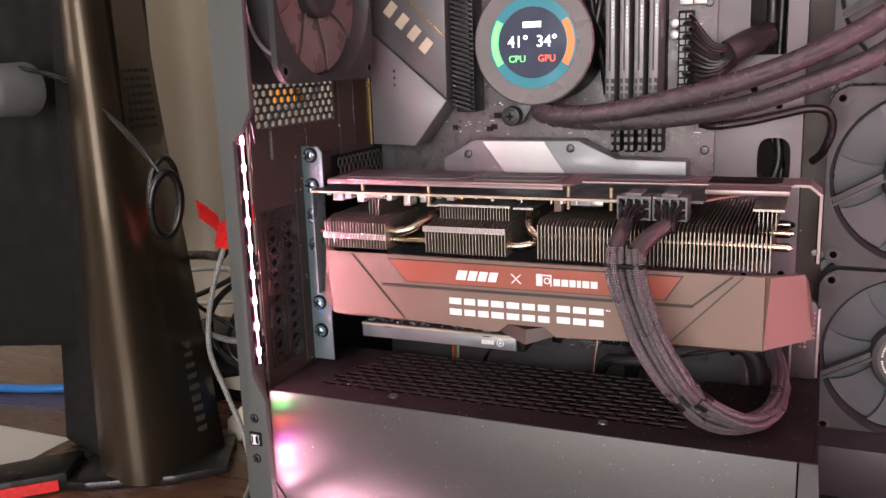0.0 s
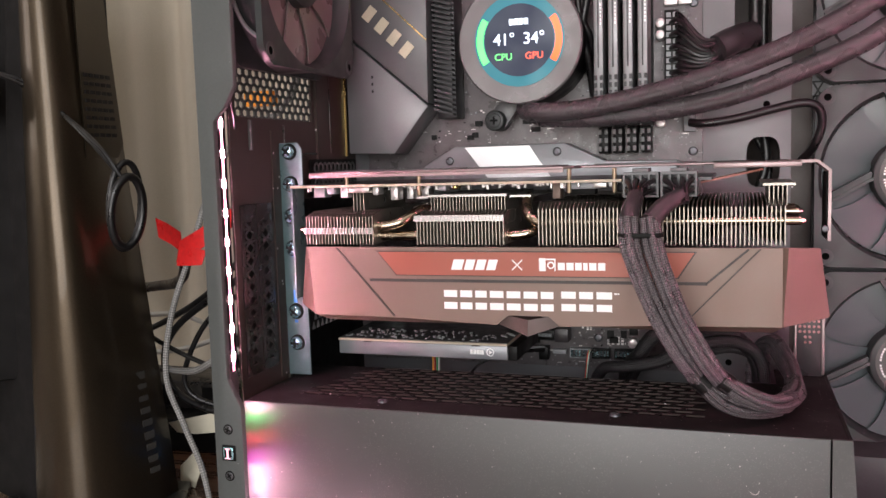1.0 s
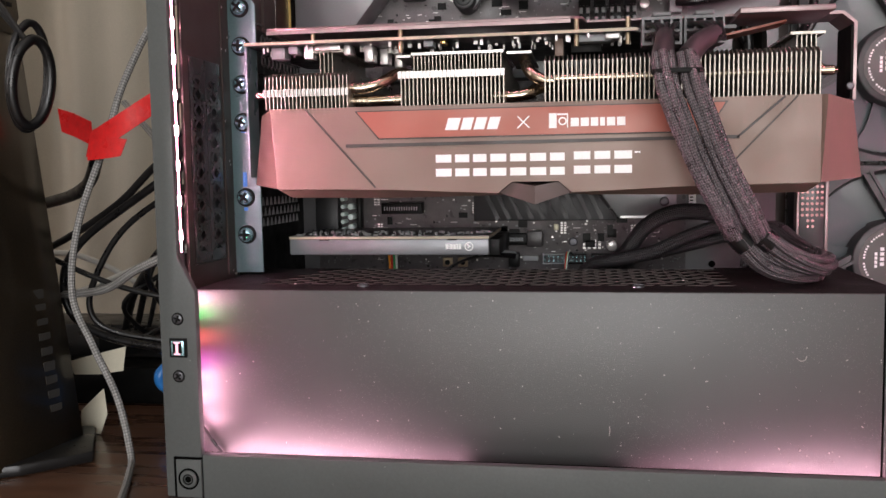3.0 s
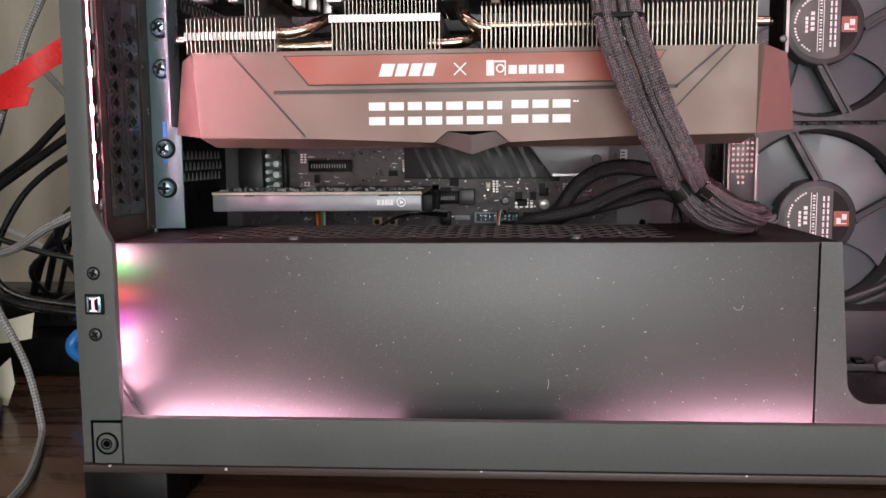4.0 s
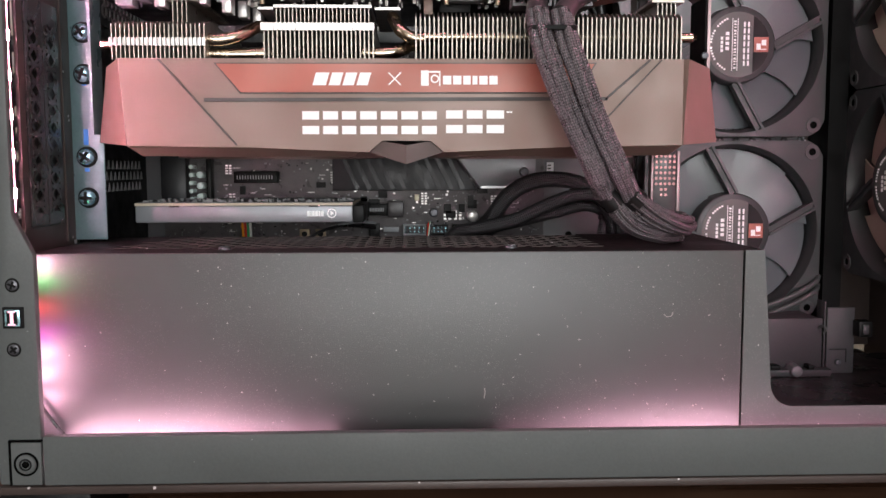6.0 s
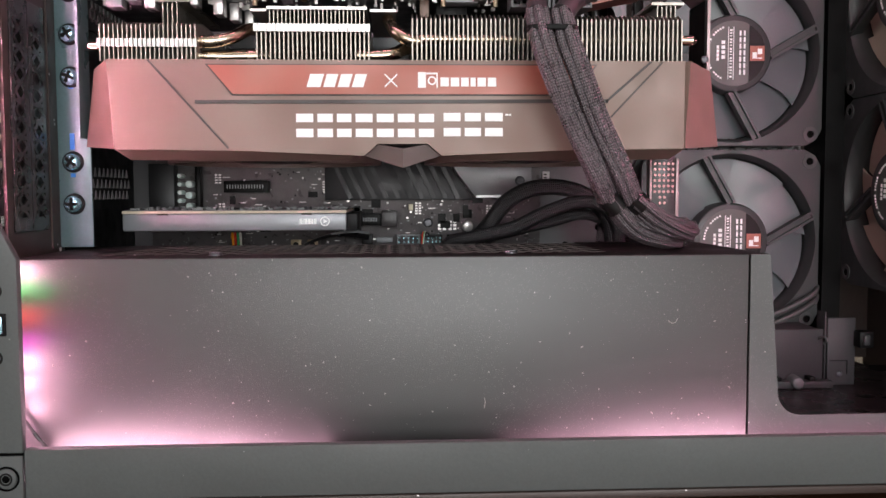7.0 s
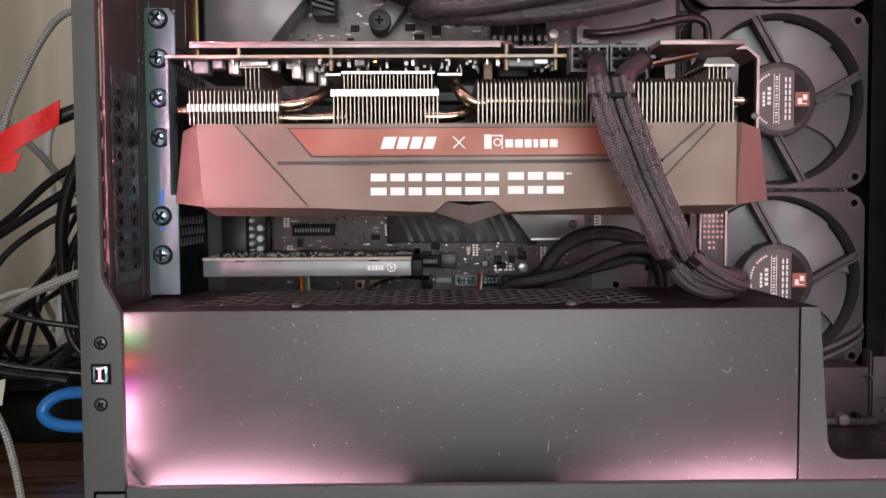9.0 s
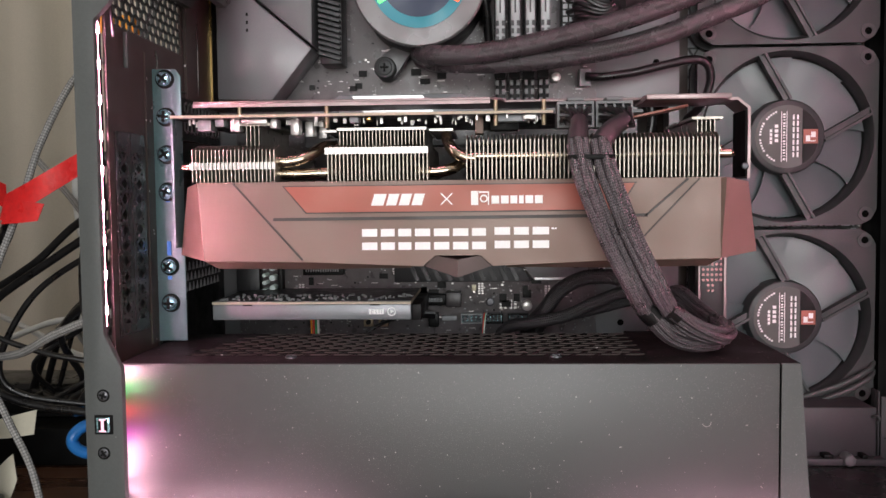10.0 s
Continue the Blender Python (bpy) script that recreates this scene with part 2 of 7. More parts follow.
M_VENT = mat("vent_dots", (0.010, 0.007, 0.006), 0.8, var=0.1)
M_PIN = mat("dull_red_pin", (0.30, 0.14, 0.14), 0.3, 0.5, var=0.1)
M_GOLD = mat("pale_gold_print", (0.50, 0.46, 0.34), 0.4, 0.3, var=0.1)
M_ORANGE = mat("orange_plug", (0.85, 0.32, 0.02), 0.5, var=0.05)
M_REDWIRE = mat("red_wire", (0.6, 0.03, 0.02), 0.4)
M_GREENWIRE = mat("green_wire", (0.03, 0.35, 0.12), 0.4)
M_WHITEWIRE = mat("white_wire", (0.7, 0.7, 0.68), 0.4)


def glow(name, color, power):
    return mat(name, color, 0.4, var=0.0, bump=0, emit=color, glow=power)


L_STRIP = glow("led_diffuser_pink", (1.0, 0.36, 0.50), 10)
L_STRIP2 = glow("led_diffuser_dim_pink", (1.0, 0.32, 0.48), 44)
L_STRIP3 = glow("led_diffuser_faint_pink", (1.0, 0.36, 0.52), 24)
L_BEAD = glow("led_bead_pink", (1.0, 0.44, 0.60), 700)
L_CORNER = glow("led_corner_pink", (1.0, 0.5, 0.66), 145)
L_LOW = [glow("led_low_pink_%d" % k, (1.0, 0.55, 0.70), p) for k, p in enumerate((5, 13, 23, 38, 64, 44, 24))]
L_GLINT = glow("latch_glint", (1.0, 0.55, 0.68), 0.7)
L_BG = glow("led_green", (0.1, 1.0, 0.25), 50)
L_BR = glow("led_red", (1.0, 0.1, 0.08), 50)
L_BM = glow("led_magenta", (1.0, 0.1, 0.8), 50)
L_TEAL = glow("display_teal", (0.0, 0.13, 0.165), 0.75)
L_NAVY = glow("display_navy", (0.002, 0.010, 0.030), 0.8)
L_GREEN = glow("display_green", (0.05, 0.9, 0.12), 2.2)
L_AMBER = glow("display_orange", (1.0, 0.085, 0.015), 2.2)
L_TEXTW = glow("display_white", (0.75, 0.9, 1.0), 1.5)
L_TEXTG = glow("display_green_text", (0.1, 0.9, 0.2), 1.3)
L_TEXTR = glow("display_red_text", (1.0, 0.12, 0.06), 1.3)


# ---- mesh tools ----
def join(bm, tmp):
    me = bpy.data.meshes.new("tmp")
    tmp.to_mesh(me)
    tmp.free()
    bm.from_mesh(me)
    bpy.data.meshes.remove(me)


def box(bm, x0, x1, y0, y1, z0, z1, bev=0.0, seg=2):
    t = bmesh.new() if bev else bm
    v = [t.verts.new(p) for p in ((x0, y0, z0), (x1, y0, z0), (x1, y1, z0), (x0, y1, z0), (x0, y0, z1), (x1, y0, z1), (x1, y1, z1), (x0, y1, z1))]
    for f in ((3, 2, 1, 0), (4, 5, 6, 7), (0, 1, 5, 4), (1, 2, 6, 5), (2, 3, 7, 6), (3, 0, 4, 7)):
        t.faces.new([v[i] for i in f])
    if bev:
        bmesh.ops.bevel(t, geom=t.edges[:], offset=bev, segments=seg, affect="EDGES", profile=0.5)
        join(bm, t)


def prism(bm, pts, axis, a, b, bev=0.0, seg=2):
    """A polygon, extruded along an axis: (x, z) along y, (x, y) along z, (y, z) along x."""
    def at(p, c):
        return {"y": (p[0], c, p[1]), "z": (p[0], p[1], c), "x": (c, p[0], p[1])}[axis]
    t = bmesh.new() if bev else bm
    lo, hi = [t.verts.new(at(p, a)) for p in pts], [t.verts.new(at(p, b)) for p in pts]
    faces = [t.faces.new(lo), t.faces.new(hi[::-1])]
    n = len(pts)
    for i in range(n):
        faces.append(t.faces.new((lo[i], hi[i], hi[(i + 1) % n], lo[(i + 1) % n])))
    bmesh.ops.recalc_face_normals(t, faces=faces)
    if bev:
        bmesh.ops.bevel(t, geom=t.edges[:], offset=bev, segments=seg, affect="EDGES", profile=0.5)
        join(bm, t)


def hull(bm, quads):
    """A solid from a list of rings of equal length (closed at both ends)."""
    rings = [[bm.verts.new(p) for p in r] for r in quads]
    n = len(rings[0])
    faces = [bm.faces.new(rings[0]), bm.faces.new(rings[-1][::-1])]
    for r, s in zip(rings, rings[1:]):
        for i in range(n):
            faces.append(bm.faces.new((r[i], s[i], s[(i + 1) % n], r[(i + 1) % n])))
    bmesh.ops.recalc_face_normals(bm, faces=faces)


AX = {"x": (Vector((0, 1, 0)), Vector((0, 0, 1)), Vector((1, 0, 0))), "y": (Vector((1, 0, 0)), Vector((0, 0, 1)), Vector((0, 1, 0))), "z": (Vector((1, 0, 0)), Vector((0, 1, 0)), Vector((0, 0, 1)))}


def cyl(bm, c, axis, r, h, n=24, r2=None, bev=0.0):
    """A cylinder from c along the axis, h long."""
    u, v, w = AX[axis]
    c, r2 = Vector(c), r if r2 is None else r2
    prof = [(r, 0), (r2, h)] if not bev else [(r, 0), (r2, h - bev), (r2 - bev * 0.35, h - bev * 0.35), (r2 - bev, h)] if h > 0 else [(r, 0), (r2, h + bev), (r2 - bev * 0.35, h + bev * 0.35), (r2 - bev, h)]
    hull(bm, [[c + w * d + (u * math.cos(2 * math.pi * i / n) + v * math.sin(2 * math.pi * i / n)) * q for i in range(n)] for q, d in prof])


def ring(bm, c, axis, r0, r1, h, n=48):
    """A flat ring from radius r0 to r1, h deep."""
    u, v, w = AX[axis]
    c = Vector(c)
    rows = [[bm.verts.new(c + w * d + (u * math.cos(2 * math.pi * i / n) + v * math.sin(2 * math.pi * i / n)) * q) for i in range(n)] for q, d in ((r0, 0), (r1, 0), (r1, h), (r0, h))]
    faces = []
    for k in range(4):
        a, b = rows[k], rows[(k + 1) % 4]
        for i in range(n):
            faces.append(bm.faces.new((a[i], a[(i + 1) % n], b[(i + 1) % n], b[i])))
    bmesh.ops.recalc_face_normals(bm, faces=faces)


def smooth_path(pts, per=8):
    p = [Vector(q) for q in pts]
    p = [p[0] * 2 - p[1]] + p + [p[-1] * 2 - p[-2]]
    out = []
    for i in range(1, len(p) - 2):
        a, b, c, d = p[i - 1:i + 3]
        for k in range(per):
            t = k / per
            out.append(0.5 * (2 * b + (c - a) * t + (2 * a - 5 * b + 4 * c - d) * t * t + (3 * b - a - 3 * c + d) * t ** 3))
    return out + [p[-2]]


def tube(bm, pts, r, n=10, per=8, taper=None, off=(0.0, 0.0)):
    """A round cable along a smooth path; off shifts it across the path."""
    path = smooth_path(pts, per)
    uvl = bm.loops.layers.uv.verify()
    tan = [(path[min(i + 1, len(path) - 1)] - path[max(i - 1, 0)]).normalized() for i in range(len(path))]
    up = Vector((0, 0, 1)) if abs(tan[0].z) < 0.9 else Vector((1, 0, 0))
    side = tan[0].cross(up).normalized()
    rows, dist, far = [], [0.0], []
    for i, (p, t) in enumerate(zip(path, tan)):
        side = (side - t * side.dot(t)).normalized()
        other = t.cross(side)
        q = p + side * off[0] + other * off[1]
        rr = r if taper is None else r * (taper[0] + (taper[1] - taper[0]) * i / (len(path) - 1))
        rows.append([bm.verts.new(q + (side * math.cos(2 * math.pi * k / n) + other * math.sin(2 * math.pi * k / n)) * rr) for k in range(n)])
        if i:
            dist.append(dist[-1] + (path[i] - path[i - 1]).length)
    for i in range(len(rows) - 1):
        for k in range(n):
            f = bm.faces.new((rows[i][k], rows[i][(k + 1) % n], rows[i + 1][(k + 1) % n], rows[i + 1][k]))
            for lp, (a, b) in zip(f.loops, ((k, i), (k + 1, i), (k + 1, i + 1), (k, i + 1))):
                lp[uvl].uv = (a / n * 2 * math.pi * r, dist[b])
    bm.faces.new(rows[0][::-1])
    bm.faces.new(rows[-1])


def finish(name, bm, material, angle=35):
    bmesh.ops.recalc_face_normals(bm, faces=bm.faces[:])
    me = bpy.data.meshes.new(name)
    bm.to_mesh(me)
    bm.free()
    me.polygons.foreach_set("use_smooth", [True] * len(me.polygons))
    me.set_sharp_from_angle(angle=radians(angle))
    me.materials.append(material)
    return me


def attach(ob, parent):
    ob.parent = parent
    if parent.type == "EMPTY":
        ob.matrix_parent_inverse = parent.matrix_basis.inverted()
    return ob


def part(name, bm, material, parent, label="", angle=35):
    ob = attach(new(name, finish(name, bm, material, angle)), parent)
    return tagged(ob, label)


def solo(name, bm, material, label, category, group="", kind="", angle=35):
    return tagged(new(name, finish(name, bm, material, angle)), label, category, group, kind)


def thing(name, loc, label, category, group="", kind=""):
    ob = new(name)
    ob.empty_display_size = 0.02
    ob.matrix_basis = pose(*loc)
    return tagged(ob, label, category, group, kind)


def boxpart(name, dims, material, parent, label="", bev=0.0):
    bm = bmesh.new()
    box(bm, *dims, bev=bev)
    return part(name, bm, material, parent, label)


def letters(name, text, size, material, parent, m, extrude=0.0002):
    """Built-in font, as a mesh lying in the plane of m."""
    cu = bpy.data.curves.new(name, "FONT")
    cu.body, cu.size, cu.extrude, cu.align_x, cu.align_y = text, size, extrude, "CENTER", "CENTER"
    tmp = bpy.data.objects.new(name, cu)
    me = bpy.data.meshes.new_from_object(tmp)
    bpy.data.objects.remove(tmp)
    me.transform(m)
    me.materials.append(material)
    return attach(new(name, me), parent)


def glyphs(name, material, parent, x0, x1, z0, z1, y, widths, gap=0.24, lean=0.0, depth=0.0003):
    """A row of plain solid bars."""
    h = z1 - z0
    unit = (x1 - x0) / (sum(widths) + gap * (len(widths) - 1))
    x = x0
    for w in widths:
        bm = bmesh.new()
        a, b = x, x + w * unit
        sh = lambda z: lean * (z - z0)
        prism(bm, [(a + sh(z0), z0), (b + sh(z0), z0), (b + sh(z1), z1), (a + sh(z1), z1)], "y", y - depth, y)
        part(name, bm, material, parent)
        x = b + gap * unit


def bar_pairs(name, material, parent, x0, x1, z0, z1, y, widths, gap=0.24, depth=0.0003):
    """A row of plain bars, each split across its middle."""
    unit = (x1 - x0) / (sum(widths) + gap * (len(widths) - 1))
    h = z1 - z0
    x = x0
    for k in widths:
        bm = bmesh.new()
        for za, zb in ((z0, z0 + h * 0.36), (z1 - h * 0.36, z1)):
            box(bm, x, x + k * unit, y - depth, y, za, zb)
        part(name, bm, material, parent)
        x += (k + gap) * unit


# ---- the room ----
def wall(name, dims, material, label):
    bm = bmesh.new()
    box(bm, *dims)
    return solo(name, bm, material, label, "wall", kind="structure")


wall("floor", (-1.6, 2.2, -1.5, 1.2, -0.78, -0.75), M_FLOOR, "brown wooden floor of the room")
wall("ceiling", (-1.6, 2.2, -1.5, 1.2, 1.75, 1.8), M_CEIL, "plain white painted ceiling of the room")
wall("wall_north", (-1.6, 2.2, 1.1, 1.2, -0.75, 1.75), M_WALL, "plain beige painted wall behind the desk")
for d in ((-1.6, -0.4, -0.75, 1.75), (1.3, 2.2, -0.75, 1.75), (-0.4, 1.3, -0.75, -0.13), (-0.4, 1.3, 1.03, 1.75)):
    wall("wall_south", (d[0], d[1], -1.5, -1.4, d[2], d[3]), M_WALL, "plain beige painted wall beside the window")
for d in ((-1.4, -0.75, -0.75, 1.75), (0.35, 1.1, -0.75, 1.75), (-0.75, 0.35, -0.75, 0.27), (-0.75, 0.35, 1.33, 1.75)):
    wall("wall_west", (-1.6, -1.5, d[0], d[1], d[2], d[3]), M_WALL, "plain beige painted side wall of the room")


def window(name, along, a0, a1, z0, z1, p0, p1):
    """A white frame with a middle bar in an opening; along: the axis that it spans."""
    w = thing(name, (0, 0, 0), "unseen white framed window of the room", "window", kind="structure")
    for b0, b1, c0, c1 in ((a0, a1, z0, z0 + 0.05), (a0, a1, z1 - 0.05, z1), (a0, a0 + 0.05, z0 + 0.05, z1 - 0.05), (a1 - 0.05, a1, z0 + 0.05, z1 - 0.05), ((a0 + a1) / 2 - 0.02, (a0 + a1) / 2 + 0.02, z0 + 0.05, z1 - 0.05)):
        boxpart("window_frame", (b0, b1, p0, p1, c0, c1) if along == "x" else (p0, p1, b0, b1, c0, c1), M_CEIL, w, bev=0.004)


window("window_1", "x", -0.398, 1.298, -0.128, 1.028, -1.435, -1.41)
# out-of-view opening added to go with the side fill lamp
window("added_window", "y", -0.748, 0.348, 0.272, 1.328, -1.54, -1.51)
wall("wall_east", (2.1, 2.2, -1.4, 1.1, -0.75, 1.75), M_WALL, "plain beige painted side wall of the room")

# curtain with broad soft folds
bm = bmesh.new()
cols, prev = 220, None
for i in range(cols + 1):
    x = -1.3 + 2.2 * i / cols
    y = 0.965 + 0.016 * math.sin(x * 42) + 0.012 * math.sin(x * 17 + 1) + 0.007 * math.sin(x * 97 + 2)
    cur = [bm.verts.new((x, y, z)) for z in (-0.7, 1.6)] + [bm.verts.new((x, y + 0.003, z)) for z in (1.6, -0.7)]
    if prev:
        for k in range(4):
            bm.faces.new((prev[k], cur[k], cur[(k + 1) % 4], prev[(k + 1) % 4]))
    prev = cur
solo("curtain", bm, M_CURTAIN, "pale beige fabric curtain hanging in soft folds", "curtain", angle=80)

# desk
desk = thing("desk", (0, 0.55, -0.75), "dark reddish brown varnished wooden desk", "desk")
boxpart("tabletop", (-1.1, 1.1, 0.22, 0.93, -0.03, 0.0), M_DESK, desk, bev=0.003)
for x in (-1.05, 0.99):
    for y in (0.26, 0.84):
        boxpart("leg", (x, x + 0.06, y, y + 0.06, -0.75, -0.03), M_DESK, desk, bev=0.003)

# ---- computer case ----
case = thing("computer_case", (0.2, 0.58, 0), "open dark grey steel computer case with pink light strips", "computer case")
bm = bmesh.new()
prism(bm, [(-0.0125, 0.0265), (0.0055, 0.0265), (0.0055, 0.124), (-0.0025, 0.140), (-0.0025, 0.283), (0.0045, 0.290), (0.0115, 0.302), (0.0115, 0.50), (-0.0125, 0.50)], "y", 0.457, 0.4615, bev=0.0008)
box(bm, -0.0125, -0.0108, 0.4615, 0.482, 0.0265, 0.50)
part("corner_post", bm, M_FRAME, case)
bm = bmesh.new()
prism(bm, [(0.455, 0.0265), (0.485, 0.0265), (0.485, 0.50), (0.465, 0.50), (0.465, 0.06), (0.455, 0.05)], "y", 0.457, 0.4615, bev=0.0008)
part("corner_post", bm, M_FRAME, case)
bm = bmesh.new()
prism(bm, [(0.0062, 0.0262), (0.4545, 0.0262), (0.4545, 0.0475), (0.0062, 0.0475)], "y", 0.4562, 0.4612, bev=0.0008)
box(bm, 0.0062, 0.4545, 0.4605, 0.472, 0.0262, 0.030)
part("bottom_rail", bm, M_FRAME, case)
boxpart("bottom_corner_plate", (-0.0068, 0.0058, 0.4555, 0.4575, 0.0268, 0.0452), M_FRAME, case, bev=0.0006)
bm = bmesh.new()
box(bm, -0.0125, 0.49, 0.4555, 0.72, 0.0225, 0.026, bev=0.0006)
part("bottom_panel", bm, M_INNER, case)
boxpart("top_panel", (-0.0125, 0.52, 0.457, 0.74, 0.50, 0.504), M_INNER, case)
boxpart("front_panel", (0.506, 0.511, 0.457, 0.74, 0.0, 0.50), M_INNER, case)
boxpart("back_cover", (-0.0125, 0.506, 0.735, 0.739, 0.026, 0.50), M_INNER, case)
for x0 in (-0.0150, 0.44):
    for y0 in (0.46, 0.65):
        bm = bmesh.new()
        box(bm, x0, x0 + 0.039, y0, y0 + 0.05, 0.0, 0.0222, bev=0.002)
        part("foot", bm, M_BLACK, case)


def screw_mesh(r, h, material, name="screw", slot=True):
    """A cross-head screw that looks along -y, head at the origin."""
    bm = bmesh.new()
    cyl(bm, (0, 0.0, 0), "y", r, -h, 20, r * 0.96, bev=h * 0.4)
    if slot:
        for a in (0, 1):
            w, l = r * 0.16, r * 0.62
            box(bm, -(l if a else w), (l if a else w), -h - 0.00025, -h + 0.0002, -(w if a else l), (w if a else l))
    return finish(name, bm, material)


def cross_mesh(r, h):
    bm = bmesh.new()
    for w, l in ((r * 0.17, r * 0.66), (r * 0.66, r * 0.17)):
        box(bm, -w, w, -h - 0.0003 - 0.0001 * (w > l), -h, -l, l)
    return finish("cross_slot", bm, M_DEEP)


S_CROSS = cross_mesh(0.0044, 0.0042)
S_DARK = screw_mesh(0.0031, 0.0005, M_DEEP, "screw_seat", False)
S_HEAD = screw_mesh(0.0024, 0.0007, M_DSCREW)
S_HEADX = cross_mesh(0.0026, 0.0007)
S_NUT = screw_mesh(0.0050, 0.0010, M_FAN)
S_NUTX = cross_mesh(0.0042, 0.0010)
S_CHROME = screw_mesh(0.0041, 0.0042, M_SCREW)
S_WASHER = screw_mesh(0.0052, 0.0014, M_DEEP, "washer", False)
S_BOARD = screw_mesh(0.0030, 0.0012, M_DSCREW)
S_SMALL = screw_mesh(0.0020, 0.0012, M_DSCREW)
S_PLUG = screw_mesh(0.0042, 0.0010, M_FRAME, "plug", False)
S_BORE = screw_mesh(0.0016, 0.0003, M_HOLE, "bore", False)
S_TRAYHOLE = screw_mesh(0.0022, 0.0003, M_HOLE, "bore", False)


def put(mesh, name, x, y, z, parent, rz=0, ry=0):
    ob = new(name, mesh)
    ob.matrix_basis = pose(x, y, z, 0, ry, rz)
    return attach(ob, parent)


for x, z, a in ((-0.0035, 0.1115, 20), (-0.0040, 0.0845, 55)):
    p = put(S_DARK, "screw", x, 0.4572, z, case, ry=a)
    put(S_HEAD, "screw_head", 0, 0, 0, p)
    put(S_HEADX, "cross_slot", 0, 0, 0, p)
p = put(S_PLUG, "rubber_plug", -0.0005, 0.4557, 0.036, case)
bm = bmesh.new()
ring(bm, (0, -0.0013, 0), "y", 0.0019, 0.0026, 0.0006, 24)
part("plug_ring", bm, M_DEEP, p)
put(S_BORE, "bore", 0, -0.0009, 0, p)
bm = bmesh.new()
ring(bm, (0, -0.0006, 0), "y", 0.0043, 0.0051, 0.0006, 28)
part("plug_gap", bm, M_HOLE, p)
for d in ((-0.0078, 0.0060, 0.0453, 0.0461), (-0.0078, -0.0069, 0.0268, 0.0453)):
    boxpart("plate_gap", (d[0], d[1], 0.4558, 0.4571, d[2], d[3]), M_HOLE, case, "dark gap round the corner plate")
# square latch opening with a shiny clip
boxpart("latch_recess", (-0.0078, 0.0008, 0.4562, 0.4572, 0.0935, 0.1025), M_DEEP, case, bev=0.0003)
latch = boxpart("latch_clip", (-0.0066, -0.0004, 0.4555, 0.4563, 0.0945, 0.1015), M_SCREW, case, "chrome spring clip", bev=0.0003)
boxpart("latch_gap", (-0.0056, -0.0014, 0.4552, 0.4556, 0.0952, 0.1008), M_DEEP, latch)
# the strip's glint in the clip is put in as faintly glowing bars
for d in ((-0.0041, -0.0029, 0.0958, 0.1002), (-0.0050, -0.0020, 0.0950, 0.0957), (-0.0050, -0.0020, 0.1003, 0.1010)):
    boxpart("latch_glint_bar", (d[0], d[1], 0.4549, 0.4553, d[2], d[3]), L_GLINT, latch, "glowing pink bar in place of strip light through the clip")

# ---- light strips of the case ----
strip = thing("light_strip", (-0.0095, 0.472, 0.141), "pink glowing light strip along the case post", "light strip")
boxpart("diffuser", (-0.0103, -0.0086, 0.4738, 0.4754, 0.141, 0.288), L_STRIP, strip)
for k in range(9):
    bm = bmesh.new()
    box(bm, -0.0096, -0.0085, 0.4732, 0.4764, 0.1465 + k * 0.0167, 0.1515 + k * 0.0167, bev=0.0006)
    part("led", bm, L_BEAD, strip)
boxpart("carrier", (-0.0115, -0.0088, 0.4635, 0.4785, 0.141, 0.290), M_DEEP, strip)

low = thing("light_strip", (0.1, 0.466, 0.0302), "pink glowing light strip behind the bottom rail", "light strip")
boxpart("carrier", (0.008, 0.43, 0.4635, 0.4715, 0.0302, 0.0312), M_BLACK, low)
for x0, x1, m in ((0.002, 0.060, L_LOW[4]), (0.0615, 0.085, L_LOW[5]), (0.0865, 0.105, L_LOW[6]), (0.1065, 0.125, L_LOW[1]), (0.205, 0.222, L_LOW[0]), (0.2235, 0.240, L_LOW[1]), (0.2415, 0.262, L_LOW[2]), (0.2635, 0.320, L_LOW[3]), (0.3215, 0.37, L_LOW[2]), (0.3715, 0.43, L_LOW[1])):
    bm = bmesh.new()
    box(bm, x0, x1, 0.4635, 0.4685, 0.0312, 0.0330, bev=0.0004)
    part("led_row", bm, m, low)
corner = thing("light_strip", (0.0, 0.468, 0.05), "pink glowing light strip inside the lower case corner", "light strip")
boxpart("carrier", (-0.0098, -0.0086, 0.4635, 0.4735, 0.042, 0.125), M_BLACK, corner)
for z, m in ((0.050, L_CORNER), (0.0640, L_CORNER), (0.0745, L_CORNER), (0.0830, L_BM), (0.0960, L_BR), (0.1100, L_BG), (0.1175, L_CORNER)):
    bm = bmesh.new()
    box(bm, -0.0086, -0.0072, 0.4655, 0.4705, z, z + 0.005, bev=0.0005)
    part("led", bm, m, corner)
bm = bmesh.new()
tube(bm, [(-0.0050, 0.4750, 0.0600), (-0.0005, 0.4750, 0.0540), (0.0040, 0.4750, 0.0475), (0.0085, 0.4750, 0.0420)], 0.0008, 8, 5)
part("lead", bm, M_WIRE, corner, "thin black lead across the corner")
# out of view; added to give the card's right end its pink light
right = thing("light_strip", (0.46, 0.468, 0.06), "unseen pink light strip added along the front case post", "light strip")
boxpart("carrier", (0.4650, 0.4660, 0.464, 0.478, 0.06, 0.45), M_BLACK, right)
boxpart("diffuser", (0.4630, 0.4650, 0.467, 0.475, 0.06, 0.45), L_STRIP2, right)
# out of view; added for the pink light falling from above
topl = thing("light_strip", (0.2, 0.47, 0.49), "unseen pink light strip added under the case top", "light strip")
boxpart("carrier", (0.02, 0.45, 0.464, 0.478, 0.4975, 0.4995), M_BLACK, topl)
boxpart("diffuser", (0.02, 0.45, 0.467, 0.475, 0.4955, 0.4975), L_STRIP3, topl)

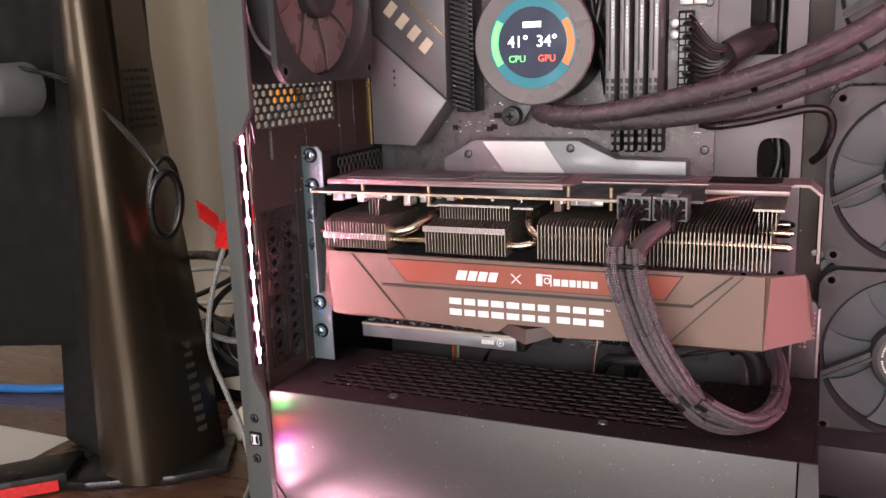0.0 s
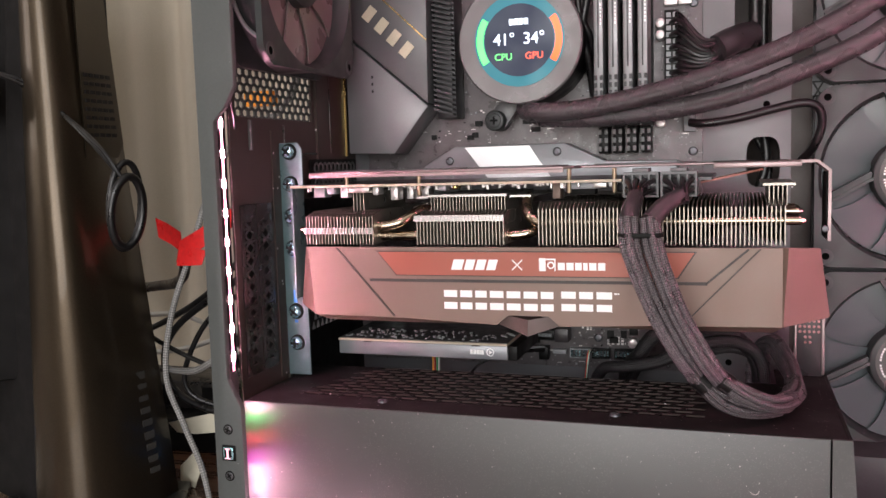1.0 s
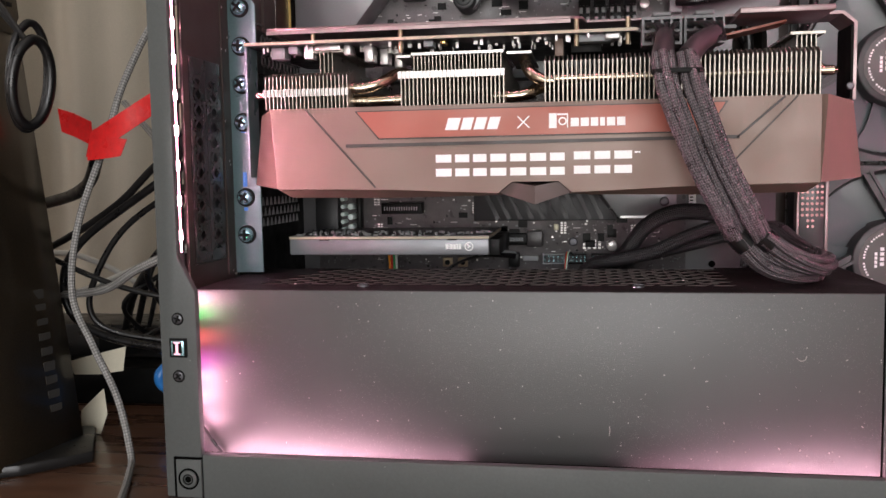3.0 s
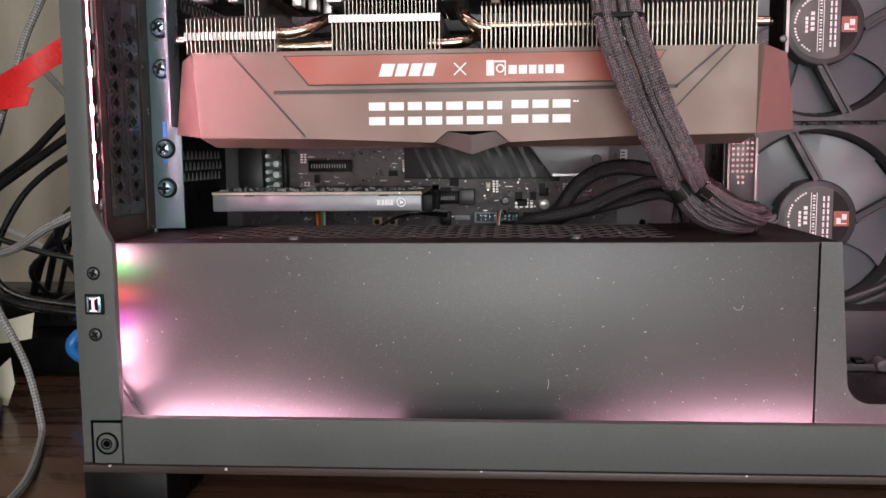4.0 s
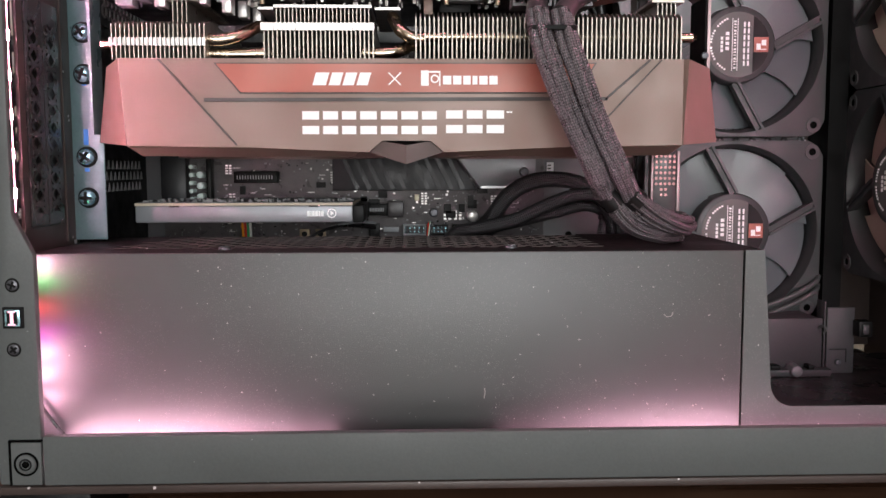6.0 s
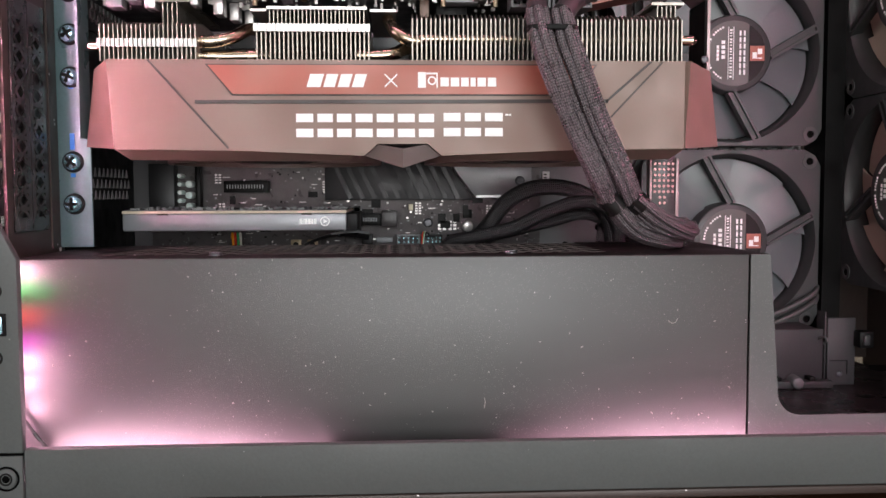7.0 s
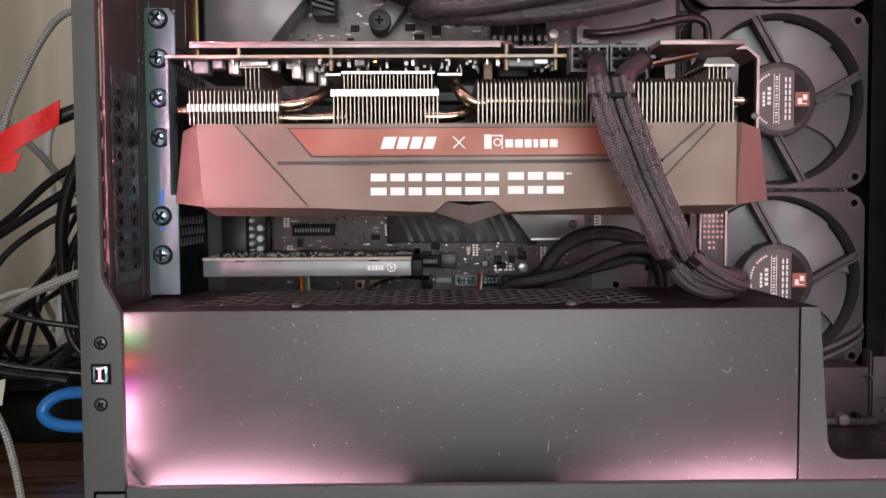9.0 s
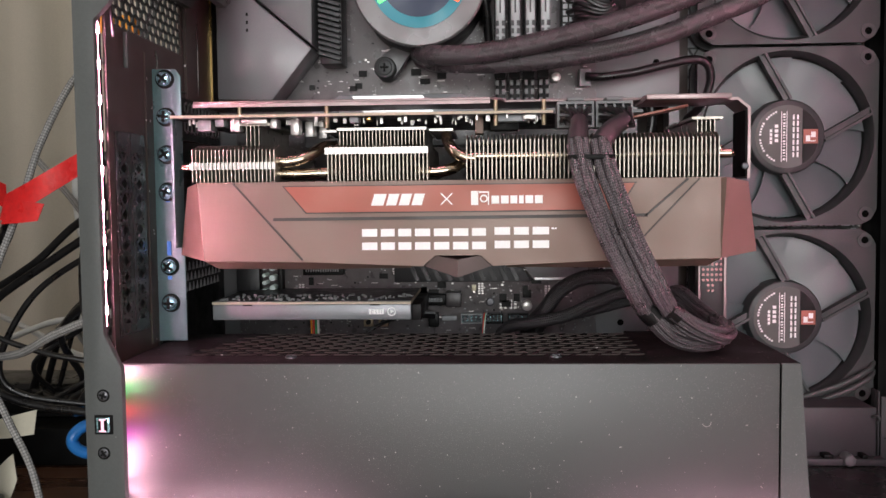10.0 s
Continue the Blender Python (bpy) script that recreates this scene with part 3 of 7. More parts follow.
# ---- power supply cover ----
cover = thing("power_supply_cover", (0.16, 0.56, 0.026), "dark grey steel power supply cover with dusty slotted top", "power supply cover")
bm = bmesh.new()
prism(bm, [(-0.0050, 0.0420), (0.3100, 0.0420), (0.3100, 0.1225), (-0.0050, 0.1225)], "y", 0.477, 0.4785, bev=0.0006)
part("front_plate", bm, M_SHROUD, cover)
curve = [(0.3345 - 0.0105 * math.sin(a), 0.0615 - 0.0105 * math.cos(a)) for a in [math.pi / 2 * k / 8 for k in range(9)]]
bm = bmesh.new()
prism(bm, [(0.3108, 0.0420), (0.3108, 0.1225), (0.3195, 0.1225)] + [(0.3240, 0.0615)] + curve[::-1][1:-1] + [(0.3345, 0.0510), (0.47, 0.0510), (0.47, 0.0420)], "y", 0.477, 0.4785, bev=0.0)
part("side_plate", bm, M_SHROUD, cover)
# dust flecks and a curl of fluff on the front plate
dust_rnd = random.Random(21)
bm = bmesh.new()
for k in range(260):
    x = -0.002 + 0.309 * dust_rnd.random() ** 0.55
    z = 0.046 + 0.074 * dust_rnd.random() ** 1.5
    r = 0.00008 + 0.00032 * dust_rnd.random() ** 4
    e, a = dust_rnd.uniform(0.6, 2.2), dust_rnd.uniform(0, 3.1)
    pts = []
    for j in range(5):
        u, v = r * e * math.cos(2 * math.pi * j / 5), r * math.sin(2 * math.pi * j / 5) * dust_rnd.uniform(0.7, 1.2)
        pts.append((x + u * math.cos(a) - v * math.sin(a), z + u * math.sin(a) + v * math.cos(a)))
    prism(bm, pts, "y", 0.4767, 0.4770)
for p in ([(0.2742, 0.0940), (0.2758, 0.0928), (0.2776, 0.0932), (0.2784, 0.0950)], [(0.1936, 0.0565), (0.1940, 0.0590), (0.1938, 0.0608)]):
    tube(bm, [(x, 0.4766, z) for x, z in p], 0.00022, 6, 5)
ob = part("dust_flecks", bm, M_DUST, cover, "pale dust flecks on the dark paint")
ob["kind"] = "stuff"
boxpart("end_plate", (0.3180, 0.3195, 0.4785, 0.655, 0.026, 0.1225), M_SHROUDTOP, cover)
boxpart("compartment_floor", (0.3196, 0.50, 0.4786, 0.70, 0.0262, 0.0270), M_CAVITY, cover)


def slotted(bm, x0, x1, y0, y1, z, th, nx, ny, lean, fx, fy):
    """A sheet with staggered rows of slanting slots right through it."""
    dx, dy = (x1 - x0) / nx, (y1 - y0) / ny
    for j in range(ny):
        ya, yb = y0 + j * dy, y0 + (j + 1) * dy
        cells = [(x0 + i * dx, x0 + (i + 1) * dx) for i in range(nx)]
        if j % 2:
            cells = [(x0, x0 + dx / 2)] + [(x0 + (i + 0.5) * dx, x0 + (i + 1.5) * dx) for i in range(nx - 1)] + [(x1 - dx / 2, x1)]
        for xa, xb in cells:
            o = [bm.verts.new(p) for p in ((xa, ya, z), (xb, ya, z), (xb, yb, z), (xa, yb, z))]
            if xb - xa < dx * 0.9 or xa < x0 + (ya - y0) * 0.30 - 0.004:
                bm.faces.new(o)
                continue
            cx, cy = (xa + xb) / 2, (ya + yb) / 2
            rim = [(cx + a * dx * fx / 2 + b * lean * dy * fy / 2, cy + b * dy * fy / 2) for a, b in ((-1, -1), (1, -1), (1, 1), (-1, 1))]
            t = [bm.verts.new((p[0], p[1], z)) for p in rim]
            u = [bm.verts.new((p[0], p[1], z - th)) for p in rim]
            for k in range(4):
                m = (k + 1) % 4
                bm.faces.new((o[k], o[m], t[m], t[k]))
                f = bm.faces.new((t[k], t[m], u[m], u[k]))
                # far walls take the lighter second material for the highlight on slot edges
                f.material_index = 1 if k == 2 else 0


bm = bmesh.new()
slotted(bm, 0.020, 0.253, 0.498, 0.570, 0.1225, 0.0009, 19, 11, 0.55, 0.82, 0.66)
ob = part("slotted_panel", bm, M_SHROUDTOP, cover, "dusty panel with rows of slanting slots, shade in its dark colour", angle=20)
ob.data.materials.append(M_INNER)
ob["kind"] = "stuff"
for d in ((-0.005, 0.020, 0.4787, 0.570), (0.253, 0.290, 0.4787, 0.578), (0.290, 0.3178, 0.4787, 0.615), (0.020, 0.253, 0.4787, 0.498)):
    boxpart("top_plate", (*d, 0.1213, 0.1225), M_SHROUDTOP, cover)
# block in the supply's place, near-black to keep the slots dark
boxpart("supply_shade_block", (0.0, 0.2520, 0.4800, 0.5690, 0.030, 0.1100), M_HOLE, cover, "near-black block in the supply's place, for the dark under the slots")
# black sheets added to keep the open gap behind the top plate dark
boxpart("gap_dark_wall", (-0.005, 0.253, 0.5702, 0.5714, 0.088, 0.1222), M_BLACK, cover)
boxpart("gap_dark_floor", (-0.005, 0.3178, 0.5716, 0.655, 0.086, 0.088), M_BLACK, cover)
for x, y in ((0.0765, 0.492), (0.2075, 0.494)):
    ob = put(S_BOARD, "screw", x, y, 0.1226, cover)
    ob.matrix_basis = pose(x, y, 0.1226, -90, 0, 0)
# ---- rear panel with slots ----
for d in ((0.482, 0.655, 0.236, 0.2875), (0.482, 0.4875, 0.026, 0.236), (0.5245, 0.537, 0.026, 0.236), (0.4875, 0.5245, 0.026, 0.133), (0.586, 0.655, 0.2875, 0.50), (0.482, 0.586, 0.3225, 0.50), (0.482, 0.489, 0.2875, 0.3225)):
    boxpart("rear_panel", (-0.0095, -0.008, *d), M_INNER, case)


def bar2(bm, x0, x1, p, q, w):
    """A thin flat bar in the (y, z) plane from p to q, w wide."""
    d = Vector((q[0] - p[0], q[1] - p[1])).normalized()
    n = Vector((-d.y, d.x)) * w / 2
    prism(bm, [(p[0] + n.x, p[1] + n.y), (q[0] + n.x, q[1] + n.y), (q[0] - n.x, q[1] - n.y), (p[0] - n.x, p[1] - n.y)], "x", x0, x1)


def slot_cover(y0, y1, z0, z1):
    """A vented slot cover: a frame round a lattice of little triangles."""
    bm = bmesh.new()
    w, s = y1 - y0, 0.0078
    zt = z1 - 0.010
    zb = z0 + 0.006
    box(bm, -0.0078, -0.0072, y0, y0 + 0.0035, z0, z1)
    box(bm, -0.0078, -0.0072, y1 - 0.0035, y1, z0, z1)
    box(bm, -0.0078, -0.0072, y0 + 0.0035, y1 - 0.0035, zt, z1)
    box(bm, -0.0078, -0.0072, y0 + 0.0035, y1 - 0.0035, z0, zb)
    a, b = y0 + 0.0035, y1 - 0.0035
    n = int((zt - zb) / s)
    h = (zt - zb) / n
    for k in range(n):
        z = zb + k * h
        bar2(bm, -0.0077, -0.0071, (a, z), (b, z + h), 0.0019)
        bar2(bm, -0.0076, -0.0070, (b, z), (a, z + h), 0.0019)
        bar2(bm, -0.0075, -0.0069, (a, z + h / 2), (b, z + h / 2), 0.0016)
    return bm


# sheet added behind the covers to make their holes dark
boxpart("slot_dark_sheet", (-0.0100, -0.0092, 0.4875, 0.5245, 0.1330, 0.2360), M_CAVITY, case)
for y0, y1 in ((0.4880, 0.5055), (0.5065, 0.5240)):
    part("slot_cover", slot_cover(y0, y1, 0.1335, 0.2355), M_SLOT, case, "vented slot cover with a triangle lattice")
bm = bmesh.new()
for j in range(7):
    for i in range(12):
        cy, cz = 0.4930 + i * 0.0079 + (j % 2) * 0.0039, 0.2900 + j * 0.0048
        pts = [(cy + 0.0037 * math.cos(a), cz + 0.0030 * math.sin(a)) for a in [math.pi / 3 * k + math.pi / 6 for k in range(7)]]
        for p, q in zip(pts, pts[1:]):
            bar2(bm, -0.0093, -0.0082, p, q, 0.0011)
ob = part("hexagon_grille", bm, M_FRAME, case, "honeycomb vent grille")
ob["kind"] = "stuff"

bm = bmesh.new()
prism(bm, [(-0.0072, 0.124), (0.0085, 0.124), (0.0085, 0.2685), (0.0055, 0.2725), (-0.0072, 0.2725)], "y", 0.537, 0.5385, bev=0.0004)
part("slot_frame", bm, M_STEEL, case, "bare steel expansion slot frame")
for k in (0, 1, 3, 4, 5, 6):
    p = put(S_CHROME, "thumb_screw", 0.0, 0.5368, 0.145 + 0.02032 * k, case, ry=37 * k)
    put(S_CROSS, "cross_slot", 0, 0, 0, p)
    put(S_WASHER, "washer", 0, 0.0, 0, p)
for z0, z1 in ((0.1712, 0.1790), (0.2004, 0.2020), (0.1580, 0.1598)):
    boxpart("blue_film", (-0.0012, 0.0010, 0.5364, 0.5369, z0, z1), M_BLUE, case, "strip of blue film on the slot frame")
boxpart("slot_seal", (-0.008, -0.0072, 0.528, 0.545, 0.124, 0.28), M_INNER, case)
# dark cover behind the lower slots with a small grille
bm = bmesh.new()
box(bm, -0.0080, -0.0065, 0.5400, 0.655, 0.086, 0.236)
part("slot_backing", bm, M_BLACK, case)
bm = bmesh.new()
for j in range(3):
    for i in range(11):
        cy, cz = 0.572 + i * 0.0068 + (j % 2) * 0.0034, 0.149 + j * 0.0062
        prism(bm, [(cy - 0.0021, cz - 0.0022), (cy + 0.0021, cz - 0.0022), (cy, cz + 0.0026)], "x", -0.0064, -0.0059)
ob = part("port_grille", bm, M_GREYPL, case, "small grey vent openings")
# gold edge of the port shield
boxpart("port_shield_edge", (-0.006, -0.0046, 0.6350, 0.6360, 0.264, 0.35), M_COPPER, case, "brass-coloured port shield edge")
boxpart("cable_hook", (-0.0079, -0.0055, 0.5015, 0.5035, 0.268, 0.286), M_FRAME, case, bev=0.0004)
# pressed ridges of the rear panel and the honeycomb vent above the card
for d in ((0.545, 0.634, 0.2652, 0.2664), (0.6095, 0.6105, 0.2665, 0.3200), (0.5440, 0.5450, 0.2652, 0.2840), (0.5935, 0.5970, 0.2935, 0.3130)):
    boxpart("pressed_ridge", (-0.0080, -0.0066 if d[0] < 0.6 else -0.0056, *d), M_SLOT, case, bev=0.0003)
# black sheet added so the honeycomb openings look dark
boxpart("vent_backing", (-0.0064, -0.0058, 0.576, 0.6515, 0.2370, 0.2620), M_BLACK, case)
bm = bmesh.new()
for j in range(3):
    for i in range(10):
        cy, cz = 0.585 + i * 0.0066 + (j % 2) * 0.0033, 0.2450 + j * 0.0056
        pts = [(cy + 0.0034 * math.cos(a), cz + 0.0034 * math.sin(a)) for a in [math.pi / 3 * k + math.pi / 6 for k in range(7)]]
        for p, q in zip(pts, pts[1:]):
            bar2(bm, -0.0057, -0.0048, p, q, 0.0012)
ob = part("hexagon_grille", bm, M_FRAME, case, "small honeycomb vent above the graphics card")
ob["kind"] = "stuff"
boxpart("port_shield", (-0.0079, -0.0060, 0.590, 0.652, 0.262, 0.40), M_INNER, case)
boxpart("orange_plug", (-0.05, -0.03, 0.570, 0.580, 0.299, 0.309), M_ORANGE, case, "orange plug behind the grille")

# ---- motherboard tray with its openings ----
bm = bmesh.new()
Y0, Y1 = 0.6555, 0.6575
for d in ((-0.008, 0.262, 0.026, 0.50), (0.262, 0.301, 0.026, 0.232), (0.262, 0.301, 0.271, 0.322), (0.262, 0.266, 0.322, 0.46), (0.289, 0.301, 0.322, 0.46), (0.262, 0.301, 0.46, 0.50)):
    boxpart("board_tray", (d[0], d[1], Y0, Y1, d[2], d[3]), M_TRAY, case, "matt grey motherboard tray")
cx, cz, rx, rz = 0.284, 0.2515, 0.0105, 0.0165
angs = sorted([2 * math.pi * k / 28 for k in range(28)] + [math.atan2(b, a) % (2 * math.pi) for a in (0.301 - cx, 0.262 - cx) for b in (0.271 - cz, 0.232 - cz)])
n = len(angs)
inner = [(cx + math.copysign(abs(math.cos(a)) ** 0.6, math.cos(a)) * rx, cz + math.copysign(abs(math.sin(a)) ** 0.6, math.sin(a)) * rz) for a in angs]
outer = []
for a in angs:
    c, s = math.cos(a), math.sin(a)
    f = min((0.301 - cx if c > 0 else cx - 0.262) / max(abs(c), 1e-6), (0.271 - cz if s > 0 else cz - 0.232) / max(abs(s), 1e-6))
    outer.append((cx + c * f, cz + s * f))
a0 = [bm.verts.new((p[0], Y0, p[1])) for p in inner]
b0 = [bm.verts.new((p[0], Y0, p[1])) for p in outer]
a1 = [bm.verts.new((p[0], Y1, p[1])) for p in inner]
for k in range(n):
    m = (k + 1) % n
    bm.faces.new((b0[k], b0[m], a0[m], a0[k]))
    bm.faces.new((a0[k], a0[m], a1[m], a1[k]))
part("oval_opening", bm, M_TRAY, case, "grey tray panel with an oval opening")
boxpart("tray_edge", (0.2995, 0.301, 0.6576, 0.70, 0.026, 0.50), M_TRAY, case)
boxpart("fan_wall", (0.301, 0.450, 0.7030, 0.7045, 0.027, 0.50), M_INNER, case)
boxpart("fan_post", (0.4395, 0.452, 0.672, 0.7025, 0.0272, 0.50), M_BLACK, case)
# lower ledge, side plate and rail of the open compartment
boxpart("ledge_plate", (0.3200, 0.4238, 0.6370, 0.6385, 0.0272, 0.0632), M_LEDGE, case, "dark grey plate below the fans", bev=0.0004)
boxpart("ledge_shelf", (0.3200, 0.4238, 0.6386, 0.6735, 0.0610, 0.0625), M_LEDGE, case)
boxpart("seam_strip", (0.4246, 0.4256, 0.6365, 0.6480, 0.0272, 0.0740), M_LEDGE, case, bev=0.0003)
boxpart("side_plate", (0.4272, 0.4452, 0.6380, 0.6395, 0.0272, 0.0700), M_LEDGE, case, "dark grey steel side plate", bev=0.0004)
for d in ((0.4290, 0.4402, 0.0426, 0.0432), (0.4398, 0.4404, 0.0345, 0.0426)):
    boxpart("pressed_line", (d[0], d[1], 0.6377, 0.6380, d[2], d[3]), M_DEEP, case)
put(S_SMALL, "screw", 0.4350, 0.6380, 0.0345, case)
boxpart("stop_block", (0.4440, 0.4530, 0.6300, 0.6395, 0.0520, 0.0622), M_BLACK, case, bev=0.0008)
boxpart("stop_block_pad", (0.4462, 0.4500, 0.6288, 0.6300, 0.0540, 0.0602), M_LEDGE, case, bev=0.0004)
boxpart("bottom_guide", (0.3760, 0.4270, 0.6290, 0.6368, 0.0272, 0.0318), M_LEDGE, case, bev=0.0006)
for x, w in ((0.3880, 0.006), (0.4120, 0.0035)):
    boxpart("guide_clip", (x, x + w, 0.6285, 0.6366, 0.0319, 0.0345), M_BLACK, case, bev=0.0005)
bm = bmesh.new()
cyl(bm, (0.4036, 0.6350, 0.0312), "y", 0.0042, -0.0090, 20, 0.0038, bev=0.001)
part("guide_knob", bm, M_TRAY, case, "ribbed grey thumb knob")
bm = bmesh.new()
tube(bm, [(0.4205, 0.636, 0.0575), (0.4220, 0.632, 0.0590), (0.4232, 0.631, 0.0570), (0.4222, 0.633, 0.0545)], 0.0008, 8, 5)
part("wire_end", bm, M_PAD, case)
for x, z in ((0.286, 0.289), (0.2628, 0.1164), (0.2869, 0.1163), (0.2510, 0.1320), (0.2841, 0.1275), (0.268, 0.173), (0.292, 0.176), (0.270, 0.30)):
    put(S_TRAYHOLE, "screw_hole", x, Y0 + 0.0001, z, case)
put(S_BOARD, "screw", 0.2915, Y0, 0.1395, case)
boxpart("barcode_sticker", (0.2482, 0.2526, 0.6545, 0.6550, 0.1515, 0.1630), M_WHITE, case, "white sticker with small bars")
bm = bmesh.new()
for k in range(5):
    box(bm, 0.2488, 0.2508, 0.6542, 0.6546, 0.1527 + k * 0.0020, 0.1535 + k * 0.0020)
part("sticker_bars", bm, M_DEEP, case)


# ---- fans ----
def square_r(a, half, rnd=0.93):
    c, s = abs(math.cos(a)), abs(math.sin(a))
    r = half / max(c, s)
    return min(r, half * math.sqrt(2) * rnd)


def fan(name, label, struts=True, group="case fans"):
    root = thing(name, (0, 0, 0), label, "fan", group)
    n, half, bore = 96, 0.060, 0.0568
    bm = bmesh.new()
    prof = []
    for k in range(n):
        a = 2 * math.pi * (k + 0.5) / n
        c, s = math.cos(a), math.sin(a)
        ro = square_r(a, half)
        prof.append([(c * q, y, s * q) for q, y in ((bore + 0.0010, 0.0), (ro, 0.0), (ro, 0.0040), (min(ro, 0.0600), 0.0046), (min(ro, 0.0600), 0.0204), (ro, 0.0210), (ro, 0.025), (bore + 0.0010, 0.025), (bore - 0.0012, 0.021), (bore - 0.0012, 0.004))])
    vs = [[bm.verts.new(p) for p in r] for r in prof]
    for k in range(n):
        a, b = vs[k], vs[(k + 1) % n]
        for i in range(len(a)):
            j = (i + 1) % len(a)
            bm.faces.new((a[i], a[j], b[j], b[i]))
    part("frame", bm, M_FAN, root)
    pad = None
    for sx in (-1, 1):
        for sz in (-1, 1):
            bm = bmesh.new()
            ring(bm, (sx * 0.0525, -0.0006, sz * 0.0525), "y", 0.0025, 0.0050, 0.0012, 16)
            pad = part("corner_pad", bm, M_PAD, root)
            bm = bmesh.new()
            cyl(bm, (sx * 0.0525, 0.0002, sz * 0.0525), "y", 0.0024, -0.0004, 14)
            part("screw_hole", bm, M_HOLE, pad)
    bm = bmesh.new()
    if struts:
        cyl(bm, (0, 0.018, 0), "y", 0.0262, -0.0185, 48, 0.0252, bev=0.0012)
    else:
        hull(bm, [[(math.cos(2 * math.pi * k / 48) * q, y, math.sin(2 * math.pi * k / 48) * q) for k in range(48)] for q, y in ((0.0205, 0.022), (0.0205, 0.004), (0.0190, 0.0022), (0.0155, 0.0012), (0.0150, 0.0018), (0.0005, 0.0014))])
    hub = part("hub", bm, M_FAN, root)
    blades = 9
    bm = bmesh.new()
    up, lo = [], []
    for i in range(7):
        r = 0.020 + (0.0548 - 0.020) * i / 6
        row_u, row_l = [], []
        for j in range(6):
            t = j / 5
            ang = t * (0.73 if struts else 0.80) + 0.12 * math.sin(i / 6 * 2.6)
            y = 0.0095 + (0.0045 if struts else 0.0022) * t
            row_u.append(bm.verts.new((r * math.cos(ang), y, r * math.sin(ang))))
            row_l.append(bm.verts.new((r * math.cos(ang), y + 0.0009, r * math.sin(ang))))
        up.append(row_u)
        lo.append(row_l)
    for i in range(6):
        for j in range(5):
            bm.faces.new((up[i][j], up[i + 1][j], up[i + 1][j + 1], up[i][j + 1]))
            bm.faces.new((lo[i][j], lo[i][j + 1], lo[i + 1][j + 1], lo[i + 1][j]))
    for j in range(5):
        bm.faces.new((up[6][j], lo[6][j], lo[6][j + 1], up[6][j + 1]))
    for i in range(6):
        bm.faces.new((up[i][0], lo[i][0], lo[i + 1][0], up[i + 1][0]))
        bm.faces.new((up[i][5], up[i + 1][5], lo[i + 1][5], lo[i][5]))
    me = finish("blade", bm, M_BLADE if struts else M_FANREAR, 60)
    for k in range(blades):
        ob = new("blade", me)
        ob.matrix_basis = pose(0, 0, 0, 0, -360 * k / blades, 0)
        attach(ob, root)
    if struts:
        for q in range(4):
            a0, a1 = radians(-2 + 90 * q), radians(17 + 90 * q)
            p0, p1 = Vector((math.cos(a0) * 0.0245, math.sin(a0) * 0.0245)), Vector((math.cos(a1) * 0.0590, math.sin(a1) * 0.0590))
            d = (p1 - p0).normalized()
            nn = Vector((-d.y, d.x))
            bm = bmesh.new()
            for o, w, y in ((-0.0020, 0.0009, -0.0003), (0.0020, 0.0009, -0.0003), (0.0, 0.0024, 0.0012)):
                c0, c1 = p0 + nn * o, p1 + nn * o
                prism(bm, [tuple(c0 + nn * w), tuple(c1 + nn * w), tuple(c1 - nn * w), tuple(c0 - nn * w)], "y", y, 0.006)
            part("strut", bm, M_FAN, root)
        bm = bmesh.new()
        cyl(bm, (0, -0.0005, 0), "y", 0.0212, -0.0004, 48)
        disc = part("label_disc", bm, M_LABEL, hub, "dark grey round label with small print")
        bm = bmesh.new()
        arc_pts = [(0.0210 * math.cos(a), 0.0210 * math.sin(a)) for a in [radians(-62 + 124 * k / 16) for k in range(17)]]
        prism(bm, arc_pts, "y", -0.0011, -0.0009)
        part("label_segment", bm, M_BLACK, hub, "black side of the label")
        bm = bmesh.new()
        box(bm, 0.0104, 0.0200, -0.0015, -0.0011, -0.0048, 0.0048)
        part("label_square", bm, M_RED, hub, "red-brown square mark")
        bm = bmesh.new()
        box(bm, 0.0120, 0.0148, -0.0017, -0.0014, -0.0030, 0.0006)
        box(bm, 0.0154, 0.0184, -0.0017, -0.0014, -0.0006, 0.0030)
        box(bm, 0.0120, 0.0184, -0.0017, -0.0014, -0.0034, -0.0028)
        part("label_mark", bm, M_WHITE, hub)
        bm = bmesh.new()
        for k, w in enumerate((3, 3, 3, 3, 4, 3, 3)):
            z = 0.0146 - k * 0.0042
            box(bm, 0.0034, 0.0045, -0.0014, -0.0009, z - 0.0032, z)
            box(bm, 0.0062, 0.0073, -0.0014, -0.0009, z - 0.0032, z)
        part("label_word", bm, M_WHITE, hub, "row of plain white blocks")
        bm = bmesh.new()
        for x, z0, z1, w in ((-0.0005, -0.017, 0.017, 0.0002), (-0.0040, -0.017, 0.017, 0.0002)):
            box(bm, x - w, x + w, -0.0013, -0.0009, z0, z1)
        for k in range(16):
            z = 0.0155 - k * 0.0020
            box(bm, -0.0030, -0.0015, -0.0013, -0.0009, z - 0.0012 + 0.0003 * (k % 3), z)
        for k in range(4):
            box(bm, -0.0085, -0.0062, -0.0013, -0.0009, 0.006 - k * 0.0032, 0.0082 - k * 0.0032)
            box(bm, -0.0118, -0.0102, -0.0013, -0.0009, 0.003 - k * 0.0026, 0.0050 - k * 0.0026)
        for k in range(22):
            a = radians(115 + k * 6.0)
            x, z = 0.0182 * math.cos(a), 0.0182 * math.sin(a)
            if k % 6 != 5:
                box(bm, x - 0.0006, x + 0.0006, -0.0013, -0.0009, z - 0.0006, z + 0.0006)
        part("label_print", bm, M_WHITE, hub, "small white print as bars")
